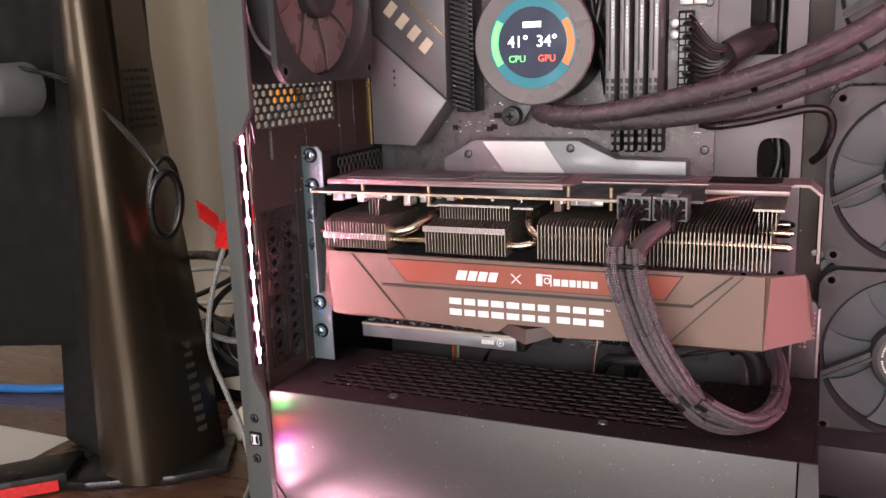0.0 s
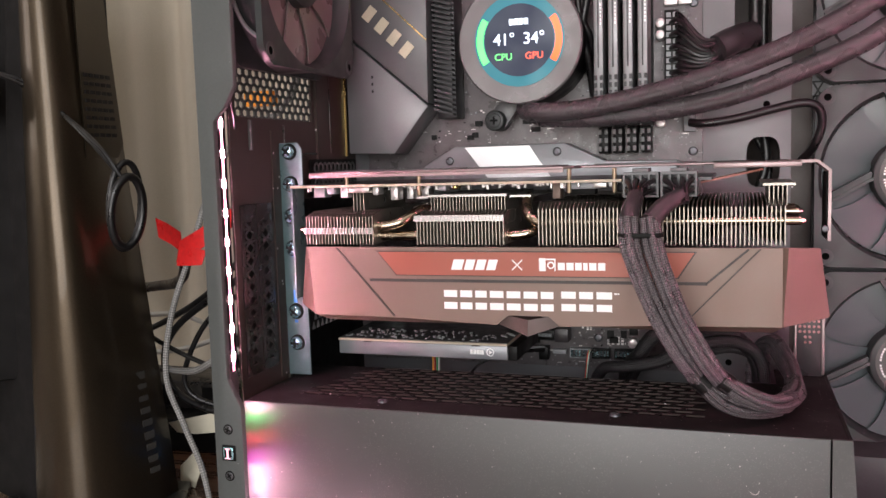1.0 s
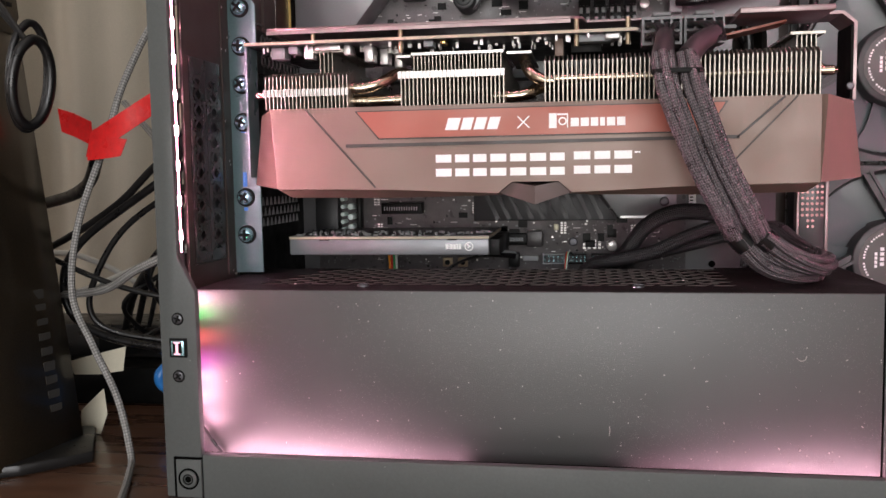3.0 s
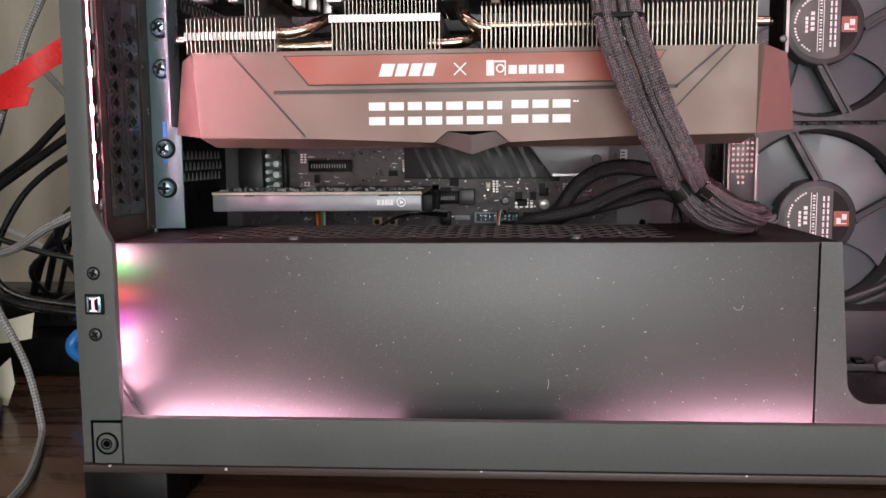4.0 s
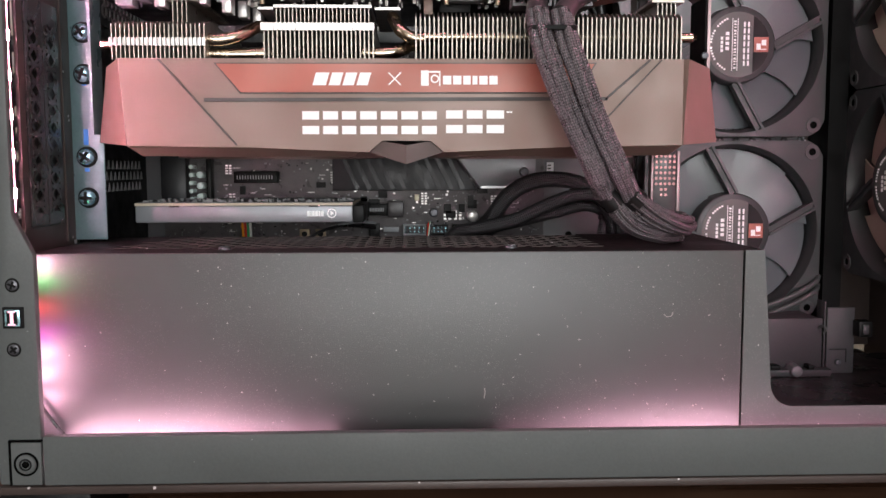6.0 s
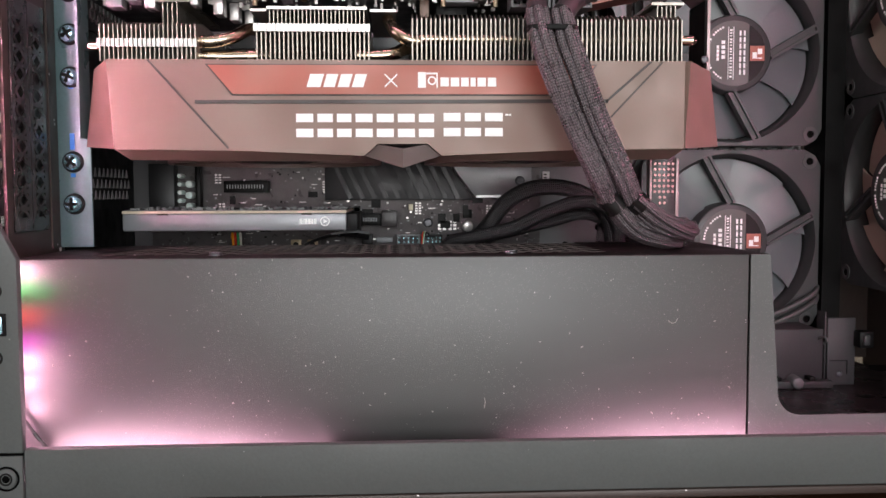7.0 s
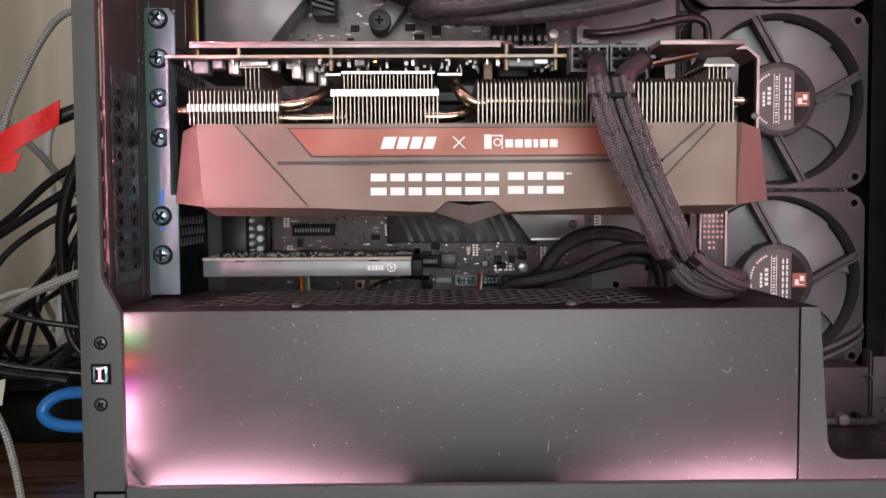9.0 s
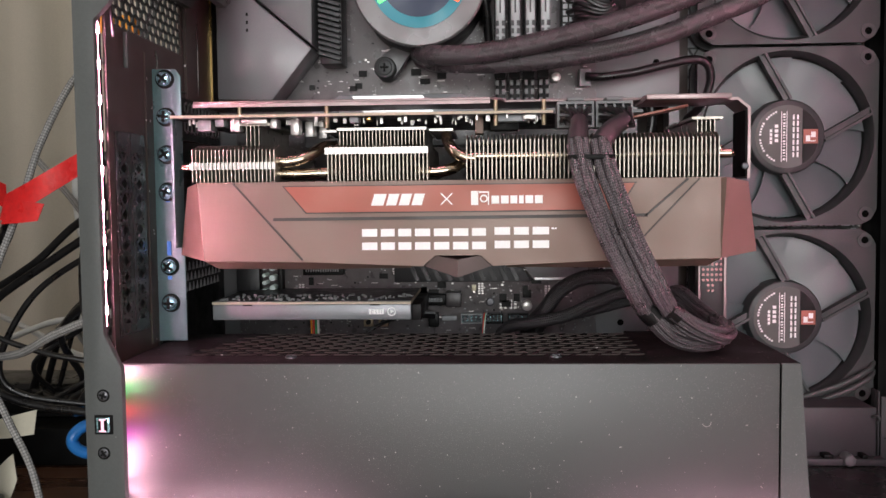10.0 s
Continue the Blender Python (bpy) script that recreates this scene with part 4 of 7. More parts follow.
    return root


side = fan("case_fan", "dark grey case fan with a round black label and four struts")
side.matrix_basis = pose(0.3766, 0.672, 0.1172)
for z in (0.2400, 0.3622):
    copy_thing(side, pose(0.3766, 0.672, z))
for z in (0.1492, 0.2700, 0.3908):
    f = copy_thing(side, pose(0.452, 0.6120, z, 0, 0, -90))
    tagged(f, "dark case fan on the front radiator, beige light coloured into its blades, seen edge-on", group="radiator fans")
    # beige light on these blades is put into a paler blade colour
    for ob in f.children:
        if ob.name.startswith("blade"):
            ob.material_slots[0].link = "OBJECT"
            ob.material_slots[0].material = M_BEIGEBLADE
rear = fan("rear_fan", "smooth dark exhaust fan with a domed hub on the rear panel", False, "rear fan")
rear.matrix_basis = pose(0.0205, 0.5350, 0.3750, 0, 0, 90)

for dz in (0.0, 0.006):
    bm = bmesh.new()
    tube(bm, [(0.385, 0.669, 0.0560 + dz), (0.400, 0.667, 0.0610 + dz), (0.418, 0.666, 0.0685 + dz), (0.432, 0.668, 0.0760 + dz), (0.437, 0.674, 0.0800 + dz)], 0.0019, 10, 8)
    solo("fan_lead", bm, M_PAD, "dark grey fan lead along the lower fan corner", "cable")

# triangle grille of the dust filter behind the side fans
filt = thing("dust_filter", (0.376, 0.7015, 0.06), "grey dust filter with a triangle lattice behind the fans", "filter")
boxpart("sheet", (0.317, 0.437, 0.7022, 0.7028, 0.058, 0.42), M_GREYPL, filt)
bm = bmesh.new()
def bar_y(bm, p, q, w, y0, y1):
    d = Vector((q[0] - p[0], q[1] - p[1])).normalized()
    nn = Vector((-d.y, d.x)) * w / 2
    prism(bm, [(p[0] + nn.x, p[1] + nn.y), (q[0] + nn.x, q[1] + nn.y), (q[0] - nn.x, q[1] - nn.y), (p[0] - nn.x, p[1] - nn.y)], "y", y0, y1)
for k in range(37):
    z = 0.060 + k * 0.0098
    bar_y(bm, (0.317, z), (0.437, z), 0.0012, 0.7012, 0.7021)
for k in range(-26, 12):
    for s in (1, -1):
        x = 0.317 + k * 0.0113
        za, zb = 0.058, 0.42
        xa, xb = x, x + (zb - za) * 0.577
        ta, tb = max(0, (0.317 - xa) / (xb - xa)), min(1, (0.437 - xa) / (xb - xa))
        if ta < tb:
            p, q = (xa + (xb - xa) * ta, za + (zb - za) * ta), (xa + (xb - xa) * tb, za + (zb - za) * tb)
            if s < 0:
                p, q = (0.754 - p[0], p[1]), (0.754 - q[0], q[1])
            bar_y(bm, p, q, 0.0012, 0.7010 + 0.0002 * s, 0.7020)
ob = part("lattice", bm, M_FAN, filt)
ob["kind"] = "stuff"
# radiator behind the front fans
rad = thing("radiator", (0.49, 0.612, 0.08), "black finned radiator behind the front fans", "radiator")
boxpart("core", (0.4775, 0.5040, 0.552, 0.672, 0.088, 0.452), M_BLACK, rad, bev=0.001)
bm = bmesh.new()
for k in range(60):
    box(bm, 0.4771, 0.4775, 0.556, 0.668, 0.092 + k * 0.006, 0.0935 + k * 0.006)
part("fin_row", bm, M_HEATDARK, rad)

# ---- graphics card ----
gpu = thing("graphics_card", (0.16, 0.58, 0.166), "large brown graphics card with red-brown stripe and bare nickel fins", "graphics card")
FZ0, FZ1 = 0.1700, 0.2100
bm = bmesh.new()
base = [(0.0300, 0.1700), (0.085, 0.1692), (0.1415, 0.1668), (0.1480, 0.1722), (0.1705, 0.1722), (0.1770, 0.1668), (0.235, 0.1692), (0.2895, 0.1700), (0.2895, 0.2100), (0.0270, 0.2100)]
prism(bm, base, "y", 0.505, 0.5075, bev=0.0)
part("front_shell", bm, M_GPU, gpu)
# chamfered ends
def end_cap(s, xa, xb, xc):
    bm = bmesh.new()
    top, low = 0.2100, 0.1700
    hull(bm, [[(xa, 0.5052, low), (xa - s * 0.0025, 0.5052, top), (xa + s * 0.002, 0.5080, top), (xa + s * 0.002, 0.5080, low)],
              [(xb, 0.527, low + 0.002), (xb + s * 0.005, 0.525, top - 0.002), (xb + s * 0.007, 0.528, top - 0.002), (xb + s * 0.002, 0.530, low + 0.002)],
              [(xc, 0.560, low + 0.004), (xc + s * 0.004, 0.560, top - 0.014), (xc + s * 0.006, 0.562, top - 0.014), (xc + s * 0.002, 0.562, low + 0.004)]])
    return bm
part("end_cap", end_cap(1, 0.0297, 0.0100, 0.0092), M_GPU, gpu)
part("end_cap", end_cap(-1, 0.2898, 0.3135, 0.3142), M_GPU, gpu)
bm = bmesh.new()
prism(bm, [(0.0300, 0.5076), (0.2895, 0.5076), (0.3125, 0.530), (0.3125, 0.64), (0.0110, 0.64), (0.0110, 0.530)], "z", 0.1735, 0.1765)
part("bottom_shell", bm, M_GPUDARK, gpu)
bm = bmesh.new()
for x0, x1 in ((0.0300, 0.085), (0.235, 0.2895)):
    prism(bm, [(x0, 0.5070), (x1, 0.5070), (x1, 0.64), (x0, 0.64)], "z", 0.1702, 0.1735)
part("bottom_rim", bm, M_GPU, gpu)
# turned-in lip along the lower edge
for x0, x1, m0, m1 in ((0.0300, 0.1405, 0.004, -0.006), (0.1785, 0.2895, 0.006, -0.004)):
    bm = bmesh.new()
    rows = []
    for x, o in ((x0, m0), (x0 + (x1 - x0) * 0.5, 0.0), (x1, m1)):
        b = 0.1696 if x in (x0, x1) else 0.1690
        rows.append([(x, 0.5054, b), (x + o, 0.5150, b - 0.0042), (x + o, 0.5165, b - 0.0024), (x, 0.5074, b + 0.0016)])
    hull(bm, rows)
    part("lower_lip", bm, M_GPU, gpu)
# row of ribs along the lower edge
for x0 in (0.090, 0.184):
    bm = bmesh.new()
    box(bm, x0, x0 + 0.052, 0.512, 0.5135, 0.1672, 0.1736)
    for k in range(6):
        box(bm, x0 + k * 0.0100, x0 + k * 0.0100 + 0.0012, 0.5105, 0.512, 0.1672, 0.1736)
    part("rib_row", bm, M_GPUDARK, gpu)
# the two fans that look down
for cx in (0.0925, 0.2265):
    bm = bmesh.new()
    ring(bm, (cx, 0.575, 0.1650), "z", 0.0525, 0.0555, 0.0085, 64)
    r = part("fan_rim", bm, M_FANBROWN, gpu, "beige fan rim")
    bm = bmesh.new()
    cyl(bm, (cx, 0.575, 0.1735), "z", 0.019, -0.0075, 40, bev=0.001)
    part("fan_hub", bm, M_GPUDARK, gpu)
    bm = bmesh.new()
    for k in range(9):
        a = 2 * math.pi * k / 9
        rows = []
        for q in (0.018, 0.036, 0.0515):
            rows.append([(cx + q * math.cos(a + d), 0.575 + q * math.sin(a + d), z) for d, z in ((0, 0.1665), (0.5, 0.1715), (0.5, 0.1723), (0, 0.1673))])
        hull(bm, rows)
    part("fan_blades", bm, M_FANBROWN, gpu, "beige fan blades", angle=60)
# wedge under the middle of the front
bm = bmesh.new()
hull(bm, [[(0.1420, 0.5075, 0.1668), (0.1480, 0.5062, 0.1720), (0.1480, 0.530, 0.1725), (0.1420, 0.530, 0.1690)],
          [(0.1592, 0.5030, 0.1612), (0.1592, 0.5042, 0.1700), (0.1592, 0.530, 0.1725), (0.1592, 0.530, 0.1680)],
          [(0.1765, 0.5075, 0.1668), (0.1705, 0.5062, 0.1720), (0.1705, 0.530, 0.1725), (0.1765, 0.530, 0.1690)]])
part("wedge", bm, M_WEDGE, gpu, angle=10)
# red panel, grooves, marks
bm = bmesh.new()
prism(bm, [(0.0708, 0.2079), (0.2484, 0.2082), (0.2392, 0.1940), (0.0826, 0.1938)], "y", 0.5043, 0.5052)
part("panel_outline", bm, M_GPUDARK, gpu)
bm = bmesh.new()
prism(bm, [(0.0720, 0.2074), (0.2472, 0.2076), (0.2386, 0.1946), (0.0831, 0.1944)], "y", 0.5037, 0.5045)
panel = part("accent_panel", bm, M_RED, gpu, "red-brown stripe panel")


def groove(p, q, w=0.0012):
    bm = bmesh.new()
    bar_y(bm, p, q, w, 0.5042, 0.5052)
    part("groove", bm, M_GPUDARK, gpu)


groove((0.066, 0.1910), (0.2535, 0.1916), 0.0016)
groove((0.0455, 0.2095), (0.0805, 0.1702), 0.0008)
groove((0.2525, 0.1912), (0.2735, 0.2095), 0.0010)
groove((0.2415, 0.1702), (0.2790, 0.2095), 0.0006)
bar_pairs("title_bar", M_WHITE, gpu, 0.1110, 0.1735, 0.1752, 0.1858, 0.5050, (1, 0.9, 0.85, 1, 1, 1, 0.9), depth=0.0003)
bar_pairs("title_bar", M_WHITE, gpu, 0.1778, 0.2050, 0.1756, 0.1862, 0.5050, (1, 0.95, 1.05), depth=0.0003)
bm = bmesh.new()
box(bm, 0.2062, 0.2076, 0.5047, 0.5050, 0.1850, 0.1858)
box(bm, 0.2079, 0.2088, 0.5047, 0.5050, 0.1850, 0.1858)
part("small_mark", bm, M_WHITE, gpu)
glyphs("mark_bar", M_WHITE, panel, 0.1160, 0.1415, 0.1976, 0.2034, 0.5037, (1.2, 1, 1, 1), gap=0.24, lean=0.3)
bm = bmesh.new()
bar_y(bm, (0.1512, 0.1978), (0.1568, 0.2034), 0.0006, 0.5034, 0.5037)
bar_y(bm, (0.1512, 0.2034), (0.1568, 0.1978), 0.0006, 0.5032, 0.5036)
part("cross_mark", bm, M_WHITE, panel)
bm = bmesh.new()
box(bm, 0.1662, 0.1698, 0.5034, 0.5037, 0.1974, 0.2044)
ring(bm, (0.1726, 0.5034, 0.2006), "y", 0.0013, 0.0020, 0.0003, 20)
box(bm, 0.1700, 0.1752, 0.5034, 0.5037, 0.2034, 0.2042)
box(bm, 0.1746, 0.1752, 0.5034, 0.5037, 0.1974, 0.2034)
part("emblem", bm, M_WHITE, panel, "plain white emblem blocks")
glyphs("mark_bar", M_WHITE, panel, 0.1764, 0.2018, 0.1980, 0.2020, 0.5037, (1, 1, 0.9, 0.6, 1, 1), gap=0.22)

# heatsink blocks of single fins
sink = thing("heatsink", (0.16, 0.57, 0.212), "bare nickel heatsink of thin upright fins with curved heat pipes", "heatsink")


def fin_mesh(z0, z1, slope):
    """One thin fin: a flat blade with a folded front edge."""
    bm = bmesh.new()
    prism(bm, [(0.5145, z0), (0.62, z0), (0.62, z1 + 0.001), (0.5145 + slope, z1 + 0.001), (0.5145, z1 - 0.002)], "x", -0.0002, 0.0002)
    box(bm, -0.00025, 0.0003, 0.5143, 0.5147, z0, z1 - 0.002)
    return finish("fin", bm, M_FIN)


def fin_block(x0, x1, pitch, z0, z1, slope):
    me = fin_mesh(z0, z1, slope)
    for k in range(int((x1 - x0) / pitch) + 1):
        ob = new("fin", me)
        ob.location = (x0 + k * pitch, 0, 0)
        attach(ob, sink)


fin_block(0.0215, 0.0660, 0.00205, 0.2105, 0.2290, 0.012)
fin_block(0.0925, 0.1440, 0.00205, 0.2105, 0.2285, 0.012)
fin_block(0.1640, 0.2930, 0.00215, 0.2105, 0.2325, 0.006)
for x0, n, w, z0, z1 in ((0.0207, 22, 0.0017, 0.2168, 0.2205), (0.0912, 26, 0.0019, 0.2240, 0.2275)):
    bm = bmesh.new()
    box(bm, 0, w, 0.5128, 0.5142, z0, z1)
    tab = finish("folded_tab", bm, M_FINBAR)
    for k in range(n):
        ob = new("folded_tab", tab)
        ob.location = (x0 + k * 0.00205, 0, 0)
        attach(ob, sink)
# comb of small fins over the middle block
bm = bmesh.new()
box(bm, 0, 0.0004, 0.5300, 0.60, 0.2290, 0.2372)
small = finish("small_fin", bm, M_FIN)
for k in range(24):
    ob = new("small_fin", small)
    ob.location = (0.0960 + k * 0.00195, 0, 0)
    attach(ob, sink)
bm = bmesh.new()
box(bm, 0.0950, 0.1425, 0.5285, 0.60, 0.2372, 0.2386)
box(bm, 0.0870, 0.0945, 0.5300, 0.60, 0.2365, 0.2377)
box(bm, 0.1440, 0.1565, 0.5300, 0.60, 0.2365, 0.2377)
part("cold_plate", bm, M_FINBAR, sink)
for x0 in (0.0460, 0.2835):
    for k in range(5 if x0 > 0.1 else 4):
        boxpart("small_fin", (x0 + k * 0.0022, x0 + k * 0.0022 + 0.0004, 0.530, 0.60, 0.230, 0.2404), M_FIN, sink)
    boxpart("fin_cap", (x0 - 0.003, x0 + 0.013, 0.529, 0.60, 0.2405, 0.2418), M_FIN, sink)


def pipe(pts, r=0.0030):
    bm = bmesh.new()
    tube(bm, pts, r, 16, 8)
    part("heat_pipe", bm, M_PIPE, sink, "gold-tinted nickel heat pipe")


pipe([(0.060, 0.524, 0.2215), (0.070, 0.524, 0.2210), (0.079, 0.527, 0.2235), (0.086, 0.536, 0.2290), (0.090, 0.55, 0.2300)])
pipe([(0.060, 0.528, 0.2150), (0.075, 0.528, 0.2145), (0.087, 0.528, 0.2148), (0.098, 0.528, 0.2150)])
pipe([(0.138, 0.526, 0.2150), (0.149, 0.526, 0.2150), (0.156, 0.528, 0.2165), (0.1605, 0.533, 0.2195), (0.168, 0.535, 0.2205)])
pipe([(0.168, 0.524, 0.2215), (0.1625, 0.524, 0.2222), (0.1565, 0.526, 0.2260), (0.1530, 0.534, 0.2330), (0.1525, 0.545, 0.236)])
pipe([(0.160, 0.5240, 0.2225), (0.23, 0.5240, 0.2225), (0.2990, 0.5240, 0.2225)], 0.0024)
pipe([(0.285, 0.545, 0.2260), (0.2990, 0.545, 0.2260)], 0.0026)
pipe([(0.285, 0.568, 0.2265), (0.2985, 0.568, 0.2265)], 0.0026)
for y, z in ((0.524, 0.2225), (0.545, 0.2260), (0.568, 0.2265)):
    bm = bmesh.new()
    cyl(bm, (0.2990, y, z), "x", 0.0024, 0.0022, 16, 0.0010)
    part("pipe_tip", bm, M_PIPE, sink)
pipe([(0.0135, 0.524, 0.2187), (0.030, 0.524, 0.2187)], 0.0022)

# circuit board, backplate, bracket
bm = bmesh.new()
prism(bm, [(0.0080, 0.5215), (0.2085, 0.5215), (0.2085, 0.526), (0.255, 0.526), (0.255, 0.628), (0.0080, 0.628)], "z", 0.2442, 0.2458)
board = part("circuit_board", bm, M_PCB, gpu)
boxpart("board_edge", (0.0080, 0.2085, 0.5212, 0.5216, 0.2443, 0.2457), M_PCBEDGE, board, "bare laminate edge")
bm = bmesh.new()
prism(bm, [(0.0190, 0.5250), (0.176, 0.5250), (0.182, 0.529), (0.184, 0.5400), (0.300, 0.5400), (0.300, 0.572), (0.0190, 0.572)], "z", 0.2518, 0.2533, bev=0.0004)
box(bm, 0.0190, 0.176, 0.5250, 0.5262, 0.2500, 0.2518)
part("backplate", bm, M_PLATE, gpu, "dark metal backplate, pink sheen tinted into its colour")
for x0, x1, y0, y1 in ((0.030, 0.112, 0.5335, 0.5620), (0.118, 0.172, 0.5335, 0.5480), (0.118, 0.172, 0.5520, 0.5660), (0.190, 0.246, 0.5470, 0.5660)):
    bm = bmesh.new()
    prism(bm, [(x0, y0), (x1 - 0.008, y0), (x1, y0 + 0.008), (x1, y1), (x0 + 0.006, y1), (x0, y1 - 0.006)], "z", 0.2533, 0.2540, bev=0.0002)
    part("raised_panel", bm, M_COVER, gpu)
bm = bmesh.new()
prism(bm, [(0.255, 0.5440), (0.289, 0.5440), (0.294, 0.5500), (0.294, 0.5680), (0.255, 0.5680)], "z", 0.2534, 0.2537)
part("cut_out", bm, M_DEEP, gpu, "dark opening in the backplate")
bm = bmesh.new()
prism(bm, [(0.2560, 0.5215), (0.2990, 0.5215), (0.2990, 0.560), (0.2560, 0.560)], "z", 0.2502, 0.2530, bev=0.0004)
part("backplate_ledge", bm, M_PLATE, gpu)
bm = bmesh.new()
prism(bm, [(0.3135, 0.2100), (0.3150, 0.2100), (0.3150, 0.2478), (0.3085, 0.2533), (0.2990, 0.2533), (0.2990, 0.2518), (0.3080, 0.2518), (0.3135, 0.2472)], "y", 0.5440, 0.570)
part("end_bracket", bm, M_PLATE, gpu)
# near-black sheet makes the bracket's inner side dark
boxpart("bracket_inner_sheet", (0.3126, 0.3134, 0.5452, 0.5695, 0.2110, 0.2465), M_DEEP, gpu)
put(S_SMALL, "bracket_screw", 0.3120, 0.5435, 0.2165, gpu)
bm = bmesh.new()
bar_y(bm, (0.249, 0.2425), (0.281, 0.2490), 0.0011, 0.540, 0.56)
part("support_bar", bm, M_RED, gpu)
boxpart("slot_bracket", (0.0080, 0.0092, 0.5215, 0.5360, 0.176, 0.2440), M_STEEL, gpu, "bare steel slot bracket")
rnd = random.Random(5)
# parts hanging under the board
for x0, x1, h, y0, m in ((0.0195, 0.0270, 0.0060, 0.530, M_GREYPL), (0.0300, 0.0350, 0.0040, 0.527, M_GREYPL), (0.0375, 0.0425, 0.0065, 0.530, M_CAPTOP), (0.0440, 0.0580, 0.0030, 0.527, M_FINBAR), (0.0590, 0.0625, 0.0050, 0.530, M_CAPTOP), (0.0690, 0.0735, 0.0085, 0.534, M_CAPTOP), (0.0740, 0.0785, 0.0085, 0.548, M_CAPTOP), (0.0790, 0.0835, 0.0085, 0.562, M_CAPTOP), (0.1020, 0.1070, 0.0030, 0.526, M_GREYPL), (0.1110, 0.1135, 0.0022, 0.525, M_COPPER), (0.1800, 0.1960, 0.0035, 0.527, M_GREYPL), (0.1680, 0.1725, 0.0090, 0.535, M_GPU), (0.1930, 0.2000, 0.0030, 0.524, M_FINBAR), (0.1760, 0.1915, 0.0070, 0.540, M_BLACK)):
    boxpart("component", (x0, x1, y0, y0 + 0.010, 0.2441 - h, 0.2441), m, board, bev=0.0005)
bm = bmesh.new()
for k in range(90):
    x, y = rnd.uniform(0.012, 0.205), rnd.uniform(0.523, 0.56)
    w, h = rnd.uniform(0.0006, 0.002), rnd.uniform(0.0008, 0.003)
    box(bm, x, x + w, y, y + w, 0.2441 - h, 0.2441)
ob = part("component_scatter", bm, M_CAPTOP, board, "small pale surface components")
ob["kind"] = "stuff"
for x in (0.0435, 0.0900, 0.1790, 0.2040):
    bm = bmesh.new()
    cyl(bm, (x, 0.527, 0.2385 if x > 0.15 or x == 0.09 else 0.2440), "z", 0.0012, 0.0133 if x > 0.15 or x == 0.09 else 0.0078, 12)
    part("standoff", bm, M_BRASS, board, "dull brass standoff")
# power sockets
for x0 in (0.2100, 0.2295):
    sock = boxpart("power_socket", (x0, x0 + 0.0185, 0.5220, 0.5300, 0.2362, 0.2488), M_TRAY, gpu, "dark eight-pin power socket", bev=0.0003)
    for z0, z1 in ((0.2360, 0.2372), (0.2419, 0.2430), (0.2478, 0.2492)):
        boxpart("socket_wall", (x0, x0 + 0.0185, 0.5145, 0.5218, z0, z1), M_TRAY, sock)
    for k in range(5):
        for z0, z1 in ((0.2373, 0.2418), (0.2431, 0.2477)):
            boxpart("socket_rib", (x0 + k * 0.00435, x0 + k * 0.00435 + 0.0011, 0.5146, 0.5218, z0, z1), M_TRAY, sock)
    boxpart("socket_latch", (x0 + 0.005, x0 + 0.0135, 0.5135, 0.5300, 0.2493, 0.2512), M_TRAY, sock, bev=0.0003)

# ---- power cables of the graphics card ----
def wires(parent, pts, r, count, spread, material, name="wire", per=8, seed=1):
    g = random.Random(seed)
    for k in range(count):
        a = 2 * math.pi * k / max(count - 1, 1)
        q = 0 if k == count - 1 and count > 3 else spread
        bm = bmesh.new()
        tube(bm, [tuple(Vector(p) + Vector((g.uniform(-1, 1), g.uniform(-1, 1), g.uniform(-1, 1))) * r * 0.35) for p in pts], r, 8, per, None, (math.cos(a) * q, math.sin(a) * q))
        part(name, bm, material, parent)


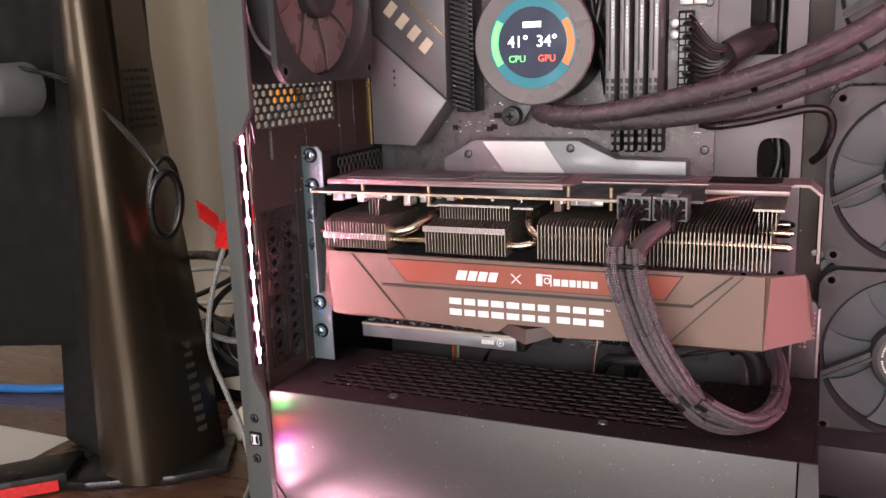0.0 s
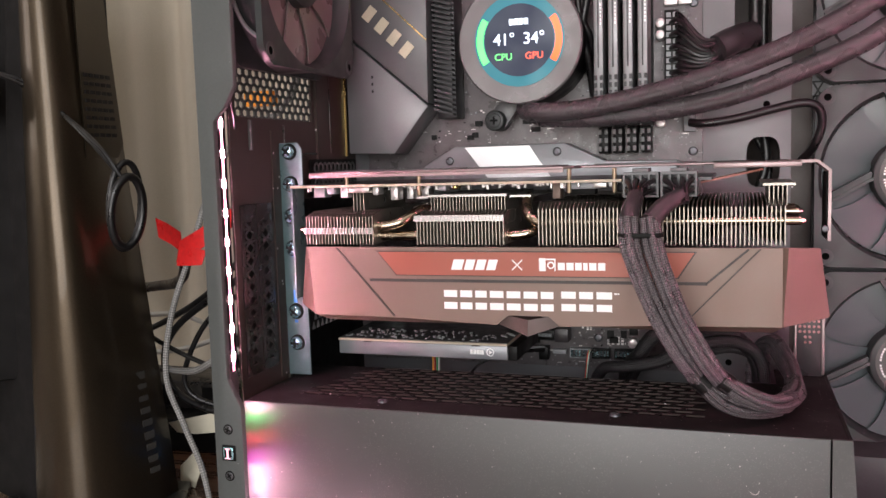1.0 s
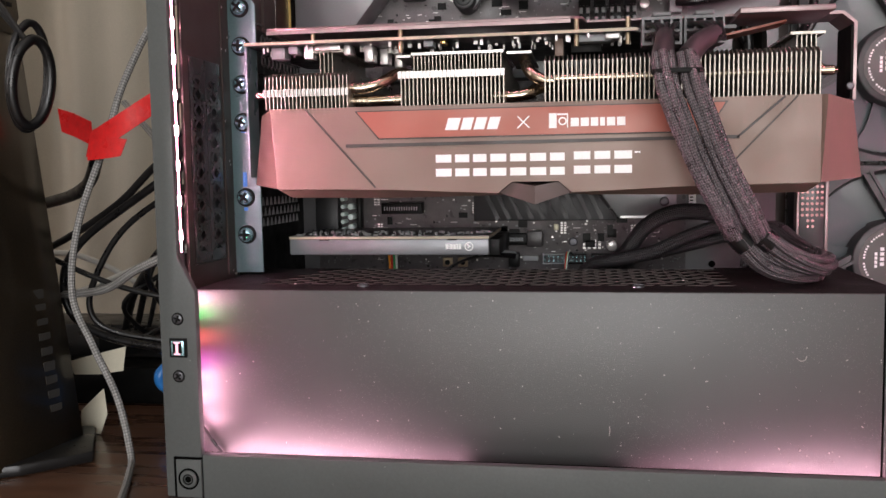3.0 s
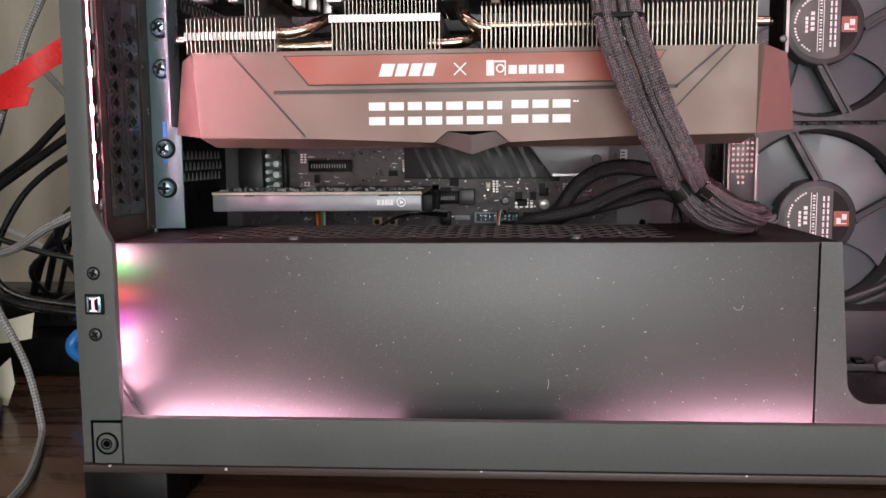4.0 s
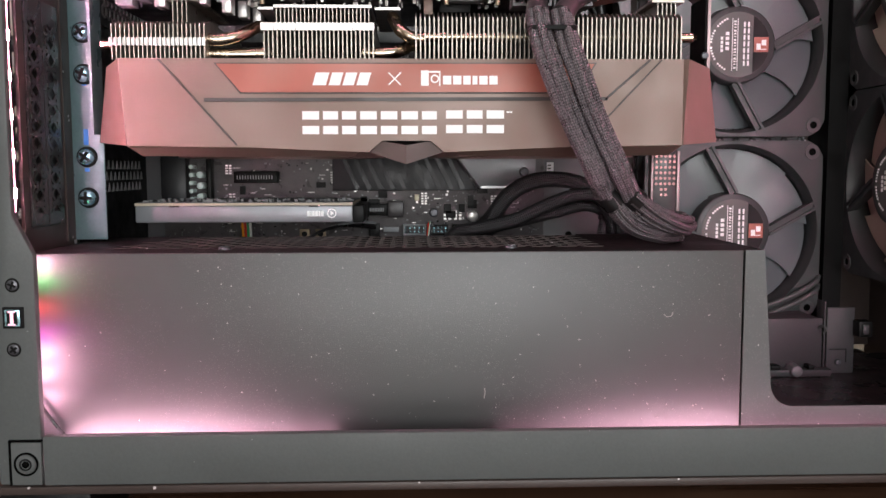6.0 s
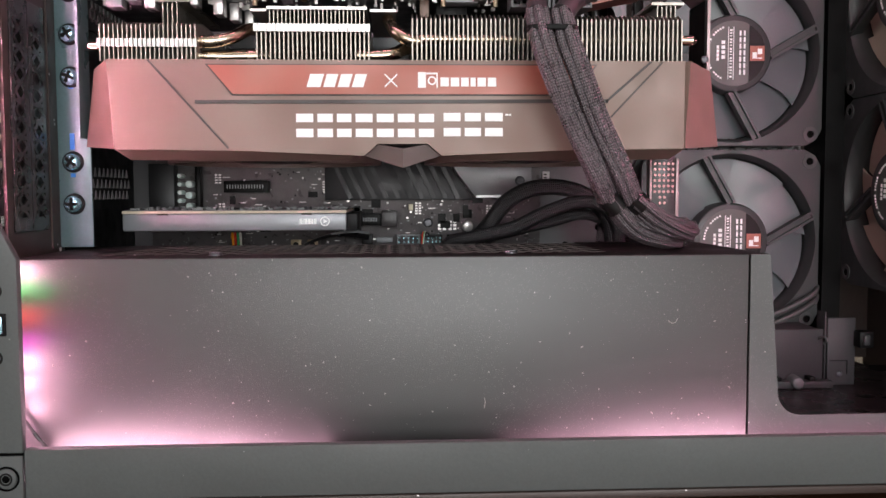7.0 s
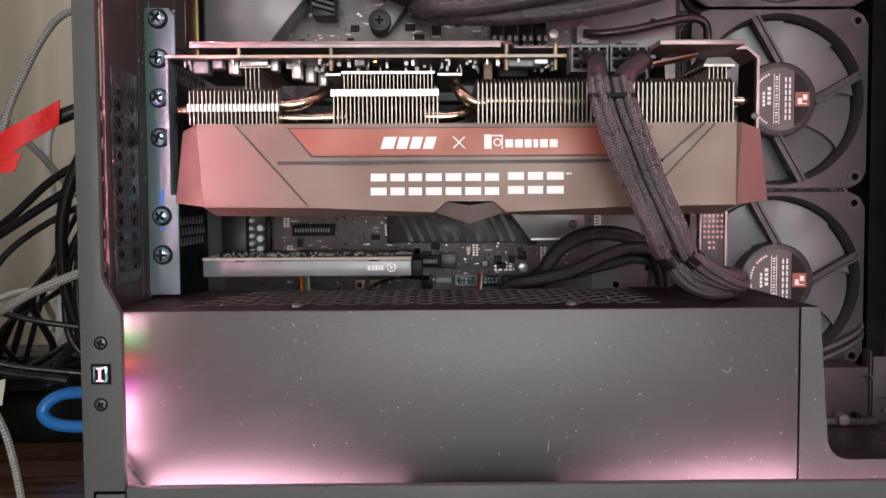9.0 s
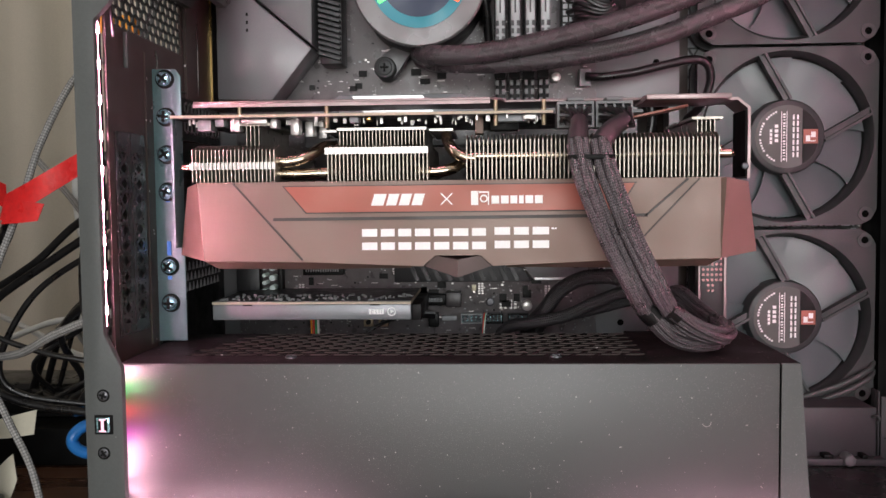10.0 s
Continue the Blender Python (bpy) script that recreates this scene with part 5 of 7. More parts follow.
def gpu_cable(dx, dy, dz, conn):
    root = thing("power_cable", (conn, 0.50, 0.24), "black braided power cable plugged into the graphics card, looping down", "cable", "graphics card cables")
    mid = [(0.2175 + dx, 0.4800, 0.2270), (0.2195 + dx, 0.4745, 0.2130), (0.2245 + dx, 0.4725, 0.1985), (0.2320 + dx, 0.4730, 0.1800), (0.2420 + dx, 0.4770, 0.1610), (0.2505 + dx, 0.4850, 0.1470)]
    loop = [(0.2505 + dx, 0.4850, 0.1470), (0.2625 + dx, 0.4895, 0.1345 + dz), (0.2780 + dx * 0.9, 0.4975, 0.1288 + dz), (0.2925 + dx * 0.4, 0.5200, 0.1284 + dz), (0.2980, 0.5570, 0.1287 + dz), (0.2965, 0.5820, 0.1310 + dz), (0.2885, 0.6040, 0.1380 + dz), (0.2790, 0.6130, 0.1300), (0.2760, 0.6130, 0.095)]
    for k in range(4):
        for j in (0, 1):
            x = conn - 0.0066 + 0.0044 * k
            bm = bmesh.new()
            tube(bm, [(x, 0.518, 0.2398 + 0.0052 * j), (x, 0.5105, 0.2398 + 0.0050 * j), ((x + conn + dx * 0.3) / 2, 0.4985, 0.2385 + 0.003 * j), (conn + dx * 0.3 + (k - 1.5) * 0.0016, 0.4905, 0.2345)], 0.0013, 8, 6)
            part("wire", bm, M_WIRE, root)
    bm = bmesh.new()
    tube(bm, [(conn + dx * 0.2, 0.4950, 0.2375), ((conn + 0.2175 + dx) / 2, 0.4865, 0.2325), (0.2175 + dx, 0.4795, 0.2255)], 0.0051, 16, 6, (0.8, 1.0))
    part("heat_shrink", bm, M_SHRINK, root, "smooth dark heat-shrink sleeve")
    # strands that press through the woven net
    g = random.Random(int(dx * 1e4) + 3)
    for k in range(7):
        a = 2 * math.pi * k / 6
        q = 0.0 if k == 6 else 0.0031
        bm = bmesh.new()
        tube(bm, [tuple(Vector(p) + Vector((g.uniform(-1, 1), g.uniform(-1, 1), 0)) * 0.0006) for p in mid], 0.0020, 12, 10, None, (math.cos(a) * q, math.sin(a) * q))
        part("sleeved_strand", bm, M_SLEEVE, root, "woven nylon strand with pink sheen")
    bm = bmesh.new()
    tube(bm, [tuple(Vector(mid[-1]) * (1 - f) + Vector(loop[1]) * f) for f in (-0.06, 0.12, 0.36)], 0.0051, 16, 5)
    part("end_sleeve", bm, M_WIRE, root, "short black end sleeve")
    wires(root, loop, 0.0018, 8, 0.0034, M_SLEEVE, seed=int(dx * 1e4) + 7)


gpu_cable(-0.0010, 0.0, 0.0, 0.2192)
gpu_cable(0.0098, 0.0, 0.0035, 0.2388)
tie = thing("cable_tie", (0.226, 0.488, 0.219), "thin black cable tie round both power cables", "cable tie")
bm = bmesh.new()
prism(bm, [(0.2228 + 0.0110 * math.copysign(abs(math.cos(a)) ** 0.6, math.cos(a)), 0.4775 + 0.0060 * math.copysign(abs(math.sin(a)) ** 0.6, math.sin(a))) for a in [2 * math.pi * k / 32 for k in range(32)]], "z", 0.2182, 0.2204, bev=0.0003)
part("band", bm, M_BLACK, tie)

# ---- capture card ----
cap = thing("capture_card", (0.07, 0.60, 0.129), "slim grey capture card with a small white emblem", "expansion card")
boxpart("cover", (0.0105, 0.1290, 0.5755, 0.640, 0.1298, 0.1392), M_CAPTURE, cap, bev=0.0010)
boxpart("end_block", (0.1290, 0.1350, 0.5765, 0.640, 0.1296, 0.1390), M_BLACK, cap, bev=0.0006)
board2 = boxpart("circuit_board", (0.0105, 0.1290, 0.5750, 0.650, 0.1392, 0.1406), M_PCBEDGE, cap, "pale circuit board edge")
boxpart("board_face", (0.0110, 0.1285, 0.5765, 0.650, 0.1406, 0.1410), M_PCB, cap)
bm = bmesh.new()
for k in range(110):
    x, y = rnd.uniform(0.013, 0.126), rnd.uniform(0.578, 0.606)
    w, h = rnd.uniform(0.0007, 0.0026), rnd.uniform(0.0006, 0.0016)
    box(bm, x, x + w, y, y + w * rnd.uniform(0.6, 1.6), 0.1410, 0.1410 + h)
ob = part("component_scatter", bm, M_CLIP, cap, "small pale surface components")
ob["kind"] = "stuff"
for x in (0.038, 0.108):
    bm = bmesh.new()
    cyl(bm, (x, 0.5800, 0.1410), "z", 0.0026, 0.0016, 16, 0.0020)
    part("screw", bm, M_DSCREW, cap)
boxpart("slot_notch", (0.0290, 0.0345, 0.5752, 0.5758, 0.1384, 0.1392), M_DEEP, cap)
boxpart("slot_notch", (0.1050, 0.1105, 0.5752, 0.5758, 0.1384, 0.1392), M_DEEP, cap)
glyphs("mark_bar", M_WHITE, cap, 0.1040, 0.1130, 0.1332, 0.1362, 0.5755, (1, 0.3, 1, 1, 0.6, 1), gap=0.2, depth=0.0002)
bm = bmesh.new()
ring(bm, (0.1175, 0.5753, 0.1348), "y", 0.0020, 0.0026, 0.0003, 24)
prism(bm, [(0.1168, 0.1336), (0.1188, 0.1348), (0.1168, 0.1360)], "y", 0.5753, 0.5756)
part("emblem", bm, M_WHITE, cap, "small round white emblem")

# ---- motherboard ----
mb = thing("motherboard", (0.12, 0.652, 0.118), "black motherboard with grey heatsinks, headers and tiny components", "motherboard")
YB = 0.6520
boxpart("board", (0.0050, 0.2460, YB, YB + 0.0018, 0.1095, 0.4200), M_MB, mb, bev=0.0002)
bm = bmesh.new()
bmd = bmesh.new()
bmg = bmesh.new()
for k in range(380):
    x, z = rnd.uniform(0.038, 0.243), rnd.choice([rnd.uniform(0.111, 0.165), rnd.uniform(0.27, 0.40)])
    w, h = rnd.uniform(0.0005, 0.0016), rnd.uniform(0.0005, 0.0013)
    box(bm if k % 4 == 0 else bmd if k % 4 == 1 else bmg, x, x + w, YB - rnd.uniform(0.0004, 0.0010), YB, z, z + h)
for k in range(26):
    x, z = rnd.uniform(0.04, 0.235), rnd.choice([rnd.uniform(0.125, 0.148), rnd.uniform(0.27, 0.29)])
    w, h = rnd.uniform(0.003, 0.007), rnd.uniform(0.003, 0.006)
    box(bmd, x, x + w, YB - 0.0012, YB, z, z + h)
ob = part("component_scatter", bm, M_CAPTOP, mb, "tiny pale surface components")
ob["kind"] = "stuff"
ob = part("component_scatter", bmg, M_GREYPL, mb, "tiny grey surface components")
ob["kind"] = "stuff"
ob = part("chip_spread", bmd, M_BLACK, mb, "small black chips")
ob["kind"] = "stuff"
bm = bmesh.new()
for k in range(120):
    x, z = rnd.uniform(0.04, 0.243), rnd.choice([rnd.uniform(0.111, 0.165), rnd.uniform(0.27, 0.30)])
    w = rnd.uniform(0.0012, 0.005)
    box(bm, x, x + w, YB - 0.0001, YB, z, z + 0.0004)
ob = part("board_print", bm, M_CAPTOP, mb, "fine white board print as bars")
ob["kind"] = "stuff"


def header(x0, x1, z0, z1, m, cols, label=""):
    bm = bmesh.new()
    t = 0.0008
    box(bm, x0, x1, YB - 0.006, YB, z0, z0 + t)
    box(bm, x0, x1, YB - 0.006, YB, z1 - t, z1)
    box(bm, x0, x0 + t, YB - 0.006, YB, z0 + t, z1 - t)
    box(bm, x1 - t, x1, YB - 0.006, YB, z0 + t, z1 - t)
    h = part("pin_header", bm, m, mb, label)
    bm = bmesh.new()
    for i in range(cols):
        for j in range(2):
            x, z = x0 + (i + 0.5) * (x1 - x0) / cols, z0 + (0.33 + 0.36 * j) * (z1 - z0)
            box(bm, x - 0.0004, x + 0.0004, YB - 0.007, YB, z - 0.0004, z + 0.0004)
    part("pins", bm, M_SCREW, h)


header(0.1560, 0.1702, 0.1171, 0.1238, M_GREYPL, 5, "grey pin header")
header(0.1718, 0.1840, 0.1172, 0.1238, M_BLACK, 5)
header(0.1870, 0.2008, 0.1172, 0.1238, M_BLACK, 5)
boxpart("small_header", (0.1433, 0.1532, YB - 0.004, YB, 0.1190, 0.1222), M_GREYPL, mb, bev=0.0003)
boxpart("fan_socket", (0.1345, 0.1410, YB - 0.009, YB, 0.1155, 0.1245), M_BLACK, mb, bev=0.0004)
for x in (0.0934, 0.1035):
    b = boxpart("push_button", (x - 0.0032, x + 0.0032, YB - 0.003, YB, 0.1150, 0.1210), M_BRASS, mb, "brass push button", bev=0.0003)
    bm = bmesh.new()
    cyl(bm, (x, YB - 0.003, 0.1180), "y", 0.0017, -0.001, 16)
    part("button_cap", bm, M_BLACK, b)
for x, z in ((0.1755, 0.1310), (0.2400, 0.2600), (0.0720, 0.1750), (0.2405, 0.3570)):
    put(S_BOARD, "screw", x, YB - 0.0002, z, mb, ry=25)
bm = bmesh.new()
cyl(bm, (0.2000, YB, 0.1290), "y", 0.0034, -0.007, 24, bev=0.0006)
part("capacitor", bm, M_CAPTOP, mb)
# small slot and card slot
for x0, x1, z in ((0.0508, 0.0778, 0.1540), (0.1282, 0.1462, 0.1335)):
    s = boxpart("card_slot", (x0, x1, YB - 0.0095, YB, z - 0.0036, z + 0.0036), M_BLACK, mb, bev=0.0004)
    bm = bmesh.new()
    for k in range(14):
        x = x0 + 0.002 + k * (x1 - x0 - 0.004) / 14
        box(bm, x, x + 0.0006, YB - 0.0098, YB - 0.0094, z - 0.0012, z + 0.0012)
    part("contacts", bm, M_GREYPL, s)
boxpart("slot_latch", (0.1464, 0.1562, YB - 0.012, YB, 0.1290, 0.1390), M_SHRINK, mb, bev=0.0006)
# lower drive heatsink: ribbed dark body and grey end
bm = bmesh.new()
prism(bm, [(0.1120, 0.1455), (0.2032, 0.1455), (0.1845, 0.1720), (0.1120, 0.1720)], "y", YB - 0.009, YB, bev=0.0005)
h = part("drive_heatsink", bm, M_HEATDARK, mb, "dark ribbed drive heatsink")
bm = bmesh.new()
for k in range(10):
    x = 0.116 + k * 0.0073
    bar_y(bm, (x + 0.012, 0.1465), (x, 0.1715), 0.0026, YB - 0.0105, YB - 0.0088)
part("rib", bm, M_HEATDARK, h)
bm = bmesh.new()
prism(bm, [(0.2045, 0.1466), (0.2306, 0.1465), (0.2395, 0.1530), (0.2395, 0.1720), (0.1855, 0.1720)], "y", YB - 0.010, YB, bev=0.0006)
h = part("drive_heatsink_end", bm, M_HEAT, mb, "smooth grey heatsink end")
put(S_BOARD, "screw", 0.2320, YB - 0.0100, 0.1570, h)
# flat silver strip makes the lower edge bright
boxpart("bright_edge_strip", (0.2050, 0.2300, YB - 0.0104, YB - 0.0098, 0.1468, 0.1482), M_SILVER, h, "bright silver strip along the lower edge")
# columns of small resistors, printed crosses and a square chip
def resistor_column(x, z0, n):
    bm = bmesh.new()
    for k in range(n):
        for dx in (0.0, 0.0022):
            box(bm, x + dx, x + dx + 0.0014, YB - 0.0007, YB, z0 + k * 0.0016, z0 + k * 0.0016 + 0.0009)
    ob = part("resistor_column", bm, M_CAPTOP, mb, "column of tiny pale resistors")
    ob["kind"] = "stuff"


for x, z0, n in ((0.2120, 0.1330, 6), (0.2185, 0.1330, 6), (0.1675, 0.1365, 5), (0.1100, 0.1500, 5), (0.1255, 0.1490, 3), (0.0440, 0.1560, 4), (0.0460, 0.1380, 4), (0.2250, 0.1230, 2), (0.2300, 0.1235, 2), (0.2350, 0.1235, 2)):
    resistor_column(x, z0, n)
for x in (0.1842, 0.1908):
    bm = bmesh.new()
    for dx in (-0.0015, 0.0015):
        for dz in (-0.0022, 0.0, 0.0022):
            box(bm, x + dx - 0.0009, x + dx + 0.0009, YB - 0.0009, YB, 0.1294 + dz - 0.0007, 0.1294 + dz + 0.0007)
    ob = part("resistor_block", bm, M_CAPTOP, mb)
    ob["kind"] = "stuff"
boxpart("square_chip", (0.1972, 0.2030, YB - 0.0011, YB, 0.1338, 0.1392), M_BLACK, mb, bev=0.0002)
boxpart("yellow_capacitor", (0.1632, 0.1662, YB - 0.0018, YB, 0.1388, 0.1428), M_GOLD, mb, "pale gold capacitor", bev=0.0003)
# upper heatsink plate
bm = bmesh.new()
prism(bm, [(0.0560, 0.2350), (0.2310, 0.2350), (0.2310, 0.2545), (0.1840, 0.2555), (0.1575, 0.2680), (0.0795, 0.2680), (0.0560, 0.2545)], "y", 0.632, YB, bev=0.0008)
h = part("plate_heatsink", bm, M_HEAT, mb, "flat grey heatsink plate")
bm = bmesh.new()
prism(bm, [(0.1060, 0.2420), (0.1500, 0.2420), (0.1330, 0.2672), (0.0870, 0.2672)], "y", 0.6312, 0.6319)
part("silver_inlay", bm, M_SILVER, h, "brushed silver inlay")
for x, z in ((0.0755, 0.2580), (0.1520, 0.2625)):
    put(S_BOARD, "screw", x, 0.6319, z, h)
# cover over the ports
bm = bmesh.new()
prism(bm, [(0.0030, 0.3500), (0.0640, 0.2985), (0.0650, 0.4150), (0.0030, 0.4150)], "y", 0.622, YB, bev=0.0010)
io = part("port_cover", bm, M_COVER, mb, "angular dark grey port cover")
bm = bmesh.new()
prism(bm, [(0.0020, 0.3490), (0.0635, 0.2970), (0.0370, 0.2640), (0.0020, 0.2655)], "y", 0.6235, YB, bev=0.0012)
part("port_cover_facet", bm, M_FACET, mb, "darker grey lower facet")
bm = bmesh.new()
for k in range(4):
    c = Vector((0.0225 + k * 0.0090, 0.6214, 0.3625 - k * 0.0088))
    for d in ((-0.0034, 0.0034, -0.0052, 0.0052),):
        t = bmesh.new()
        box(t, d[0], d[1], -0.0003, 0.0003, d[2], d[3])
        t.transform(Matrix.Translation(c) @ Matrix.Rotation(radians(43), 4, "Y"))
        join(bm, t)
part("cover_word", bm, M_GOLD, io, "slanted silver blocks of a word")
bm = bmesh.new()
bar_y(bm, (0.026, 0.3780), (0.0640, 0.3420), 0.0009, 0.6211, 0.6219)
part("cover_line", bm, M_COPPER, io)
bm = bmesh.new()
for k in range(3):
    box(bm, 0.0215, 0.0228, 0.6231, 0.6236, 0.318 - k * 0.005, 0.320 - k * 0.005)
part("facet_dots", bm, M_DEEP, mb)
# ridged regulator heatsink
boxpart("regulator_base", (0.0670, 0.0815, 0.632, YB, 0.2880, 0.4150), M_HEATDARK, mb, bev=0.001)
for k in range(36):
    bm = bmesh.new()
    z = 0.2895 + k * 0.0034
    hull(bm, [[(0.0675, 0.6250, z + 0.004), (0.0675, 0.6335, z + 0.004), (0.0675, 0.6335, z + 0.0056), (0.0675, 0.6250, z + 0.0056)], [(0.0810, 0.6250, z), (0.0810, 0.6335, z), (0.0810, 0.6335, z + 0.0016), (0.0810, 0.6250, z + 0.0016)]])
    part("ridge", bm, M_HEATDARK, mb)
# audio capacitors, the light on their tops put into a pale teal colour
for x, r, n, z0, dz in ((0.0245, 0.0014, 5, 0.1405, 0.0050), (0.0300, 0.0021, 3, 0.1420, 0.0068)):
    for k in range(n):
        bm = bmesh.new()
        cyl(bm, (x, YB, z0 + k * dz), "y", r, -0.010, 20, bev=0.0004)
        part("audio_capacitor", bm, M_AUDIO, mb, "round capacitor, bright light put into its pale teal top")
boxpart("audio_cover", (0.006, 0.0215, YB - 0.010, YB, 0.130, 0.168), M_HEATDARK, mb, bev=0.0006)
boxpart("audio_rail", (0.0335, 0.0365, YB - 0.008, YB, 0.130, 0.168), M_BLACK, mb, bev=0.0004)
# memory slots and sticks
for k, x in enumerate((0.1830, 0.1923, 0.2016, 0.2109)):
    boxpart("memory_slot", (x - 0.0036, x + 0.0036, YB - 0.008, YB, 0.2780, 0.4150), M_BLACK, mb)
    lat = boxpart("slot_clip", (x - 0.0030, x + 0.0030, YB - 0.018, YB, 0.2600, 0.2775), M_BLACK, mb, bev=0.0005)
    bm = bmesh.new()
    for j in range(3):
        for s in (-1, 1):
            box(bm, x + s * 0.0021 - 0.0011, x + s * 0.0021 + 0.0011, YB - 0.0192, YB - 0.0178, 0.2615 + j * 0.0056, 0.2648 + j * 0.0056, bev=0.0002)
    part("clip_teeth", bm, M_CLIP, lat)
    ram = thing("memory_stick", (x, YB - 0.02, 0.285), "grey metal memory stick standing in its slot", "memory stick", "memory sticks")
    boxpart("heat_spreader", (x - 0.0030, x + 0.0030, 0.6160, YB - 0.0082, 0.2960, 0.4280), M_RAMGREY, ram, bev=0.0006)
    bm = bmesh.new()
    for j in range(3):
        for s in (-1, 1):
            box(bm, x + s * 0.0019 - 0.0010, x + s * 0.0019 + 0.0010, 0.6148, 0.6160, 0.2975 + j * 0.0048, 0.3005 + j * 0.0048)
    box(bm, x - 0.0005, x + 0.0005, 0.6153, 0.6160, 0.3150, 0.4250)
    part("clip_teeth", bm, M_HEATDARK, ram)
    bm = bmesh.new()
    for j in range(6):
        box(bm, x + 0.0012, x + 0.0020, 0.6156, 0.6160, 0.342 + j * 0.0024, 0.3437 + j * 0.0024)
    part("print", bm, M_WHITE, ram)
# right edge of the board
bm = bmesh.new()
box(bm, 0.2225, 0.2315, YB - 0.011, YB, 0.3000, 0.3520, bev=0.0005)
s = part("main_power_socket", bm, M_BLACK, mb)
bm = bmesh.new()
for k in range(12):
    for j in range(2):
        box(bm, 0.2236 + j * 0.0042, 0.2266 + j * 0.0042, YB - 0.0114, YB - 0.0109, 0.3010 + k * 0.0042, 0.3040 + k * 0.0042)
part("pin_opening", bm, M_GREYPL, s)
for x in (0.2262, 0.2352):
    boxpart("choke", (x - 0.0042, x + 0.0042, YB - 0.005, YB, 0.3560, 0.3660), M_CAPTOP, mb, "pale square choke", bev=0.0004)
for x, z in ((0.2195, 0.3445), (0.2195, 0.3370), (0.2195, 0.2790)):
    bm = bmesh.new()
    cyl(bm, (x, YB, z), "y", 0.0031, -0.008, 24, bev=0.0005)
    part("capacitor", bm, M_CAPTOP, mb)
boxpart("fan_socket", (0.2345, 0.2420, YB - 0.008, YB, 0.2730, 0.2840), M_GREYPL, mb, bev=0.0005)
b = boxpart("reset_button", (0.2335, 0.2405, YB - 0.003, YB, 0.3690, 0.3760), M_CAPTOP, mb, bev=0.0004)
bm = bmesh.new()
cyl(bm, (0.2370, YB - 0.003, 0.3725), "y", 0.0015, -0.001, 14)
part("button_cap", bm, M_BLACK, b)

# ---- liquid cooler pump ----
CX, CZ, YP = 0.1332, 0.3350, 0.6070
pump = thing("cooler_pump", (CX, 0.63, CZ), "round dark cooler pump with a glowing circular temperature display", "pump")
bm = bmesh.new()
cyl(bm, (CX, 0.6500, CZ), "y", 0.0405, -(0.6500 - YP - 0.003), 64)
part("housing", bm, M_BLACK, pump)
bm = bmesh.new()
hull(bm, [[(CX + q * math.cos(2 * math.pi * k / 72), y, CZ + q * math.sin(2 * math.pi * k / 72)) for k in range(72)] for q, y in ((0.0405, YP + 0.0030), (0.0413, YP + 0.0022), (0.0413, YP + 0.0010), (0.0402, YP), (0.0300, YP + 0.0004))])
part("bezel", bm, M_BEZEL, pump, "satin grey bezel ring")
bm = bmesh.new()
cyl(bm, (CX, YP, CZ), "y", 0.0298, -0.0003, 64)
face = part("display", bm, L_TEAL, pump, "teal ring of the display")
bm = bmesh.new()
cyl(bm, (CX, YP - 0.0003, CZ), "y", 0.0232, -0.0003, 64)
part("display_centre", bm, L_NAVY, face, "dark blue middle of the display")


def arc(a0, a1, m, name):
    bm = bmesh.new()
    n = 24
    lo, hi = [], []
    for k in range(n + 1):
        a = radians(a0 + (a1 - a0) * k / n)
        lo.append((CX + 0.0240 * math.cos(a), CZ + 0.0240 * math.sin(a)))
        hi.append((CX + 0.0284 * math.cos(a), CZ + 0.0284 * math.sin(a)))
    prism(bm, lo + hi[::-1], "y", YP - 0.0007, YP - 0.0004)
    part(name, bm, m, face)


arc(148, 212, L_GREEN, "gauge_green")
arc(-32, 32, L_AMBER, "gauge_orange")
def flat(x, z):
    return Matrix.Translation((x, YP - 0.0008, z)) @ Matrix.Rotation(radians(90), 4, "X")
letters("reading", "41\u00b0", 0.0105, L_TEXTW, face, flat(CX - 0.0098, CZ + 0.0005))
letters("reading", "34\u00b0", 0.0105, L_TEXTW, face, flat(CX + 0.0100, CZ + 0.0005))
letters("caption", "CPU", 0.0062, L_TEXTG, face, flat(CX - 0.0105, CZ - 0.0105))
letters("caption", "GPU", 0.0062, L_TEXTR, face, flat(CX + 0.0100, CZ - 0.0105))
glyphs("mark_bar", L_TEXTW, face, CX - 0.0062, CX + 0.0062, CZ + 0.0098, CZ + 0.0136, YP - 0.0006, (1, 1, 1, 1), gap=0.24)
bm = bmesh.new()
prism(bm, [(0.1035, 0.2870), (0.1055, 0.2810), (0.1100, 0.2788), (0.1150, 0.2800), (0.1185, 0.2850), (0.1260, 0.2960), (0.1200, 0.3050), (0.1080, 0.2945)], "y", 0.6380, 0.6440, bev=0.0008)
part("mount_arm", bm, M_TRAY, pump)
bm = bmesh.new()
cyl(bm, (0.1090, 0.6500, 0.2850), "y", 0.0070, -0.0200, 28, bev=0.0010)
ob = part("mount_nut", bm, M_FAN, pump)
put(S_NUT, "nut_head", 0.1090, 0.6302, 0.2850, pump)
put(S_NUTX, "cross_slot", 0.1090, 0.6302, 0.2850, pump)


def cable(name, label, pts, r, material, category="cable", group="", n=12, per=8):
    bm = bmesh.new()
    tube(bm, pts, r, n, per)
    return solo(name, bm, material, label, category, group, angle=60)


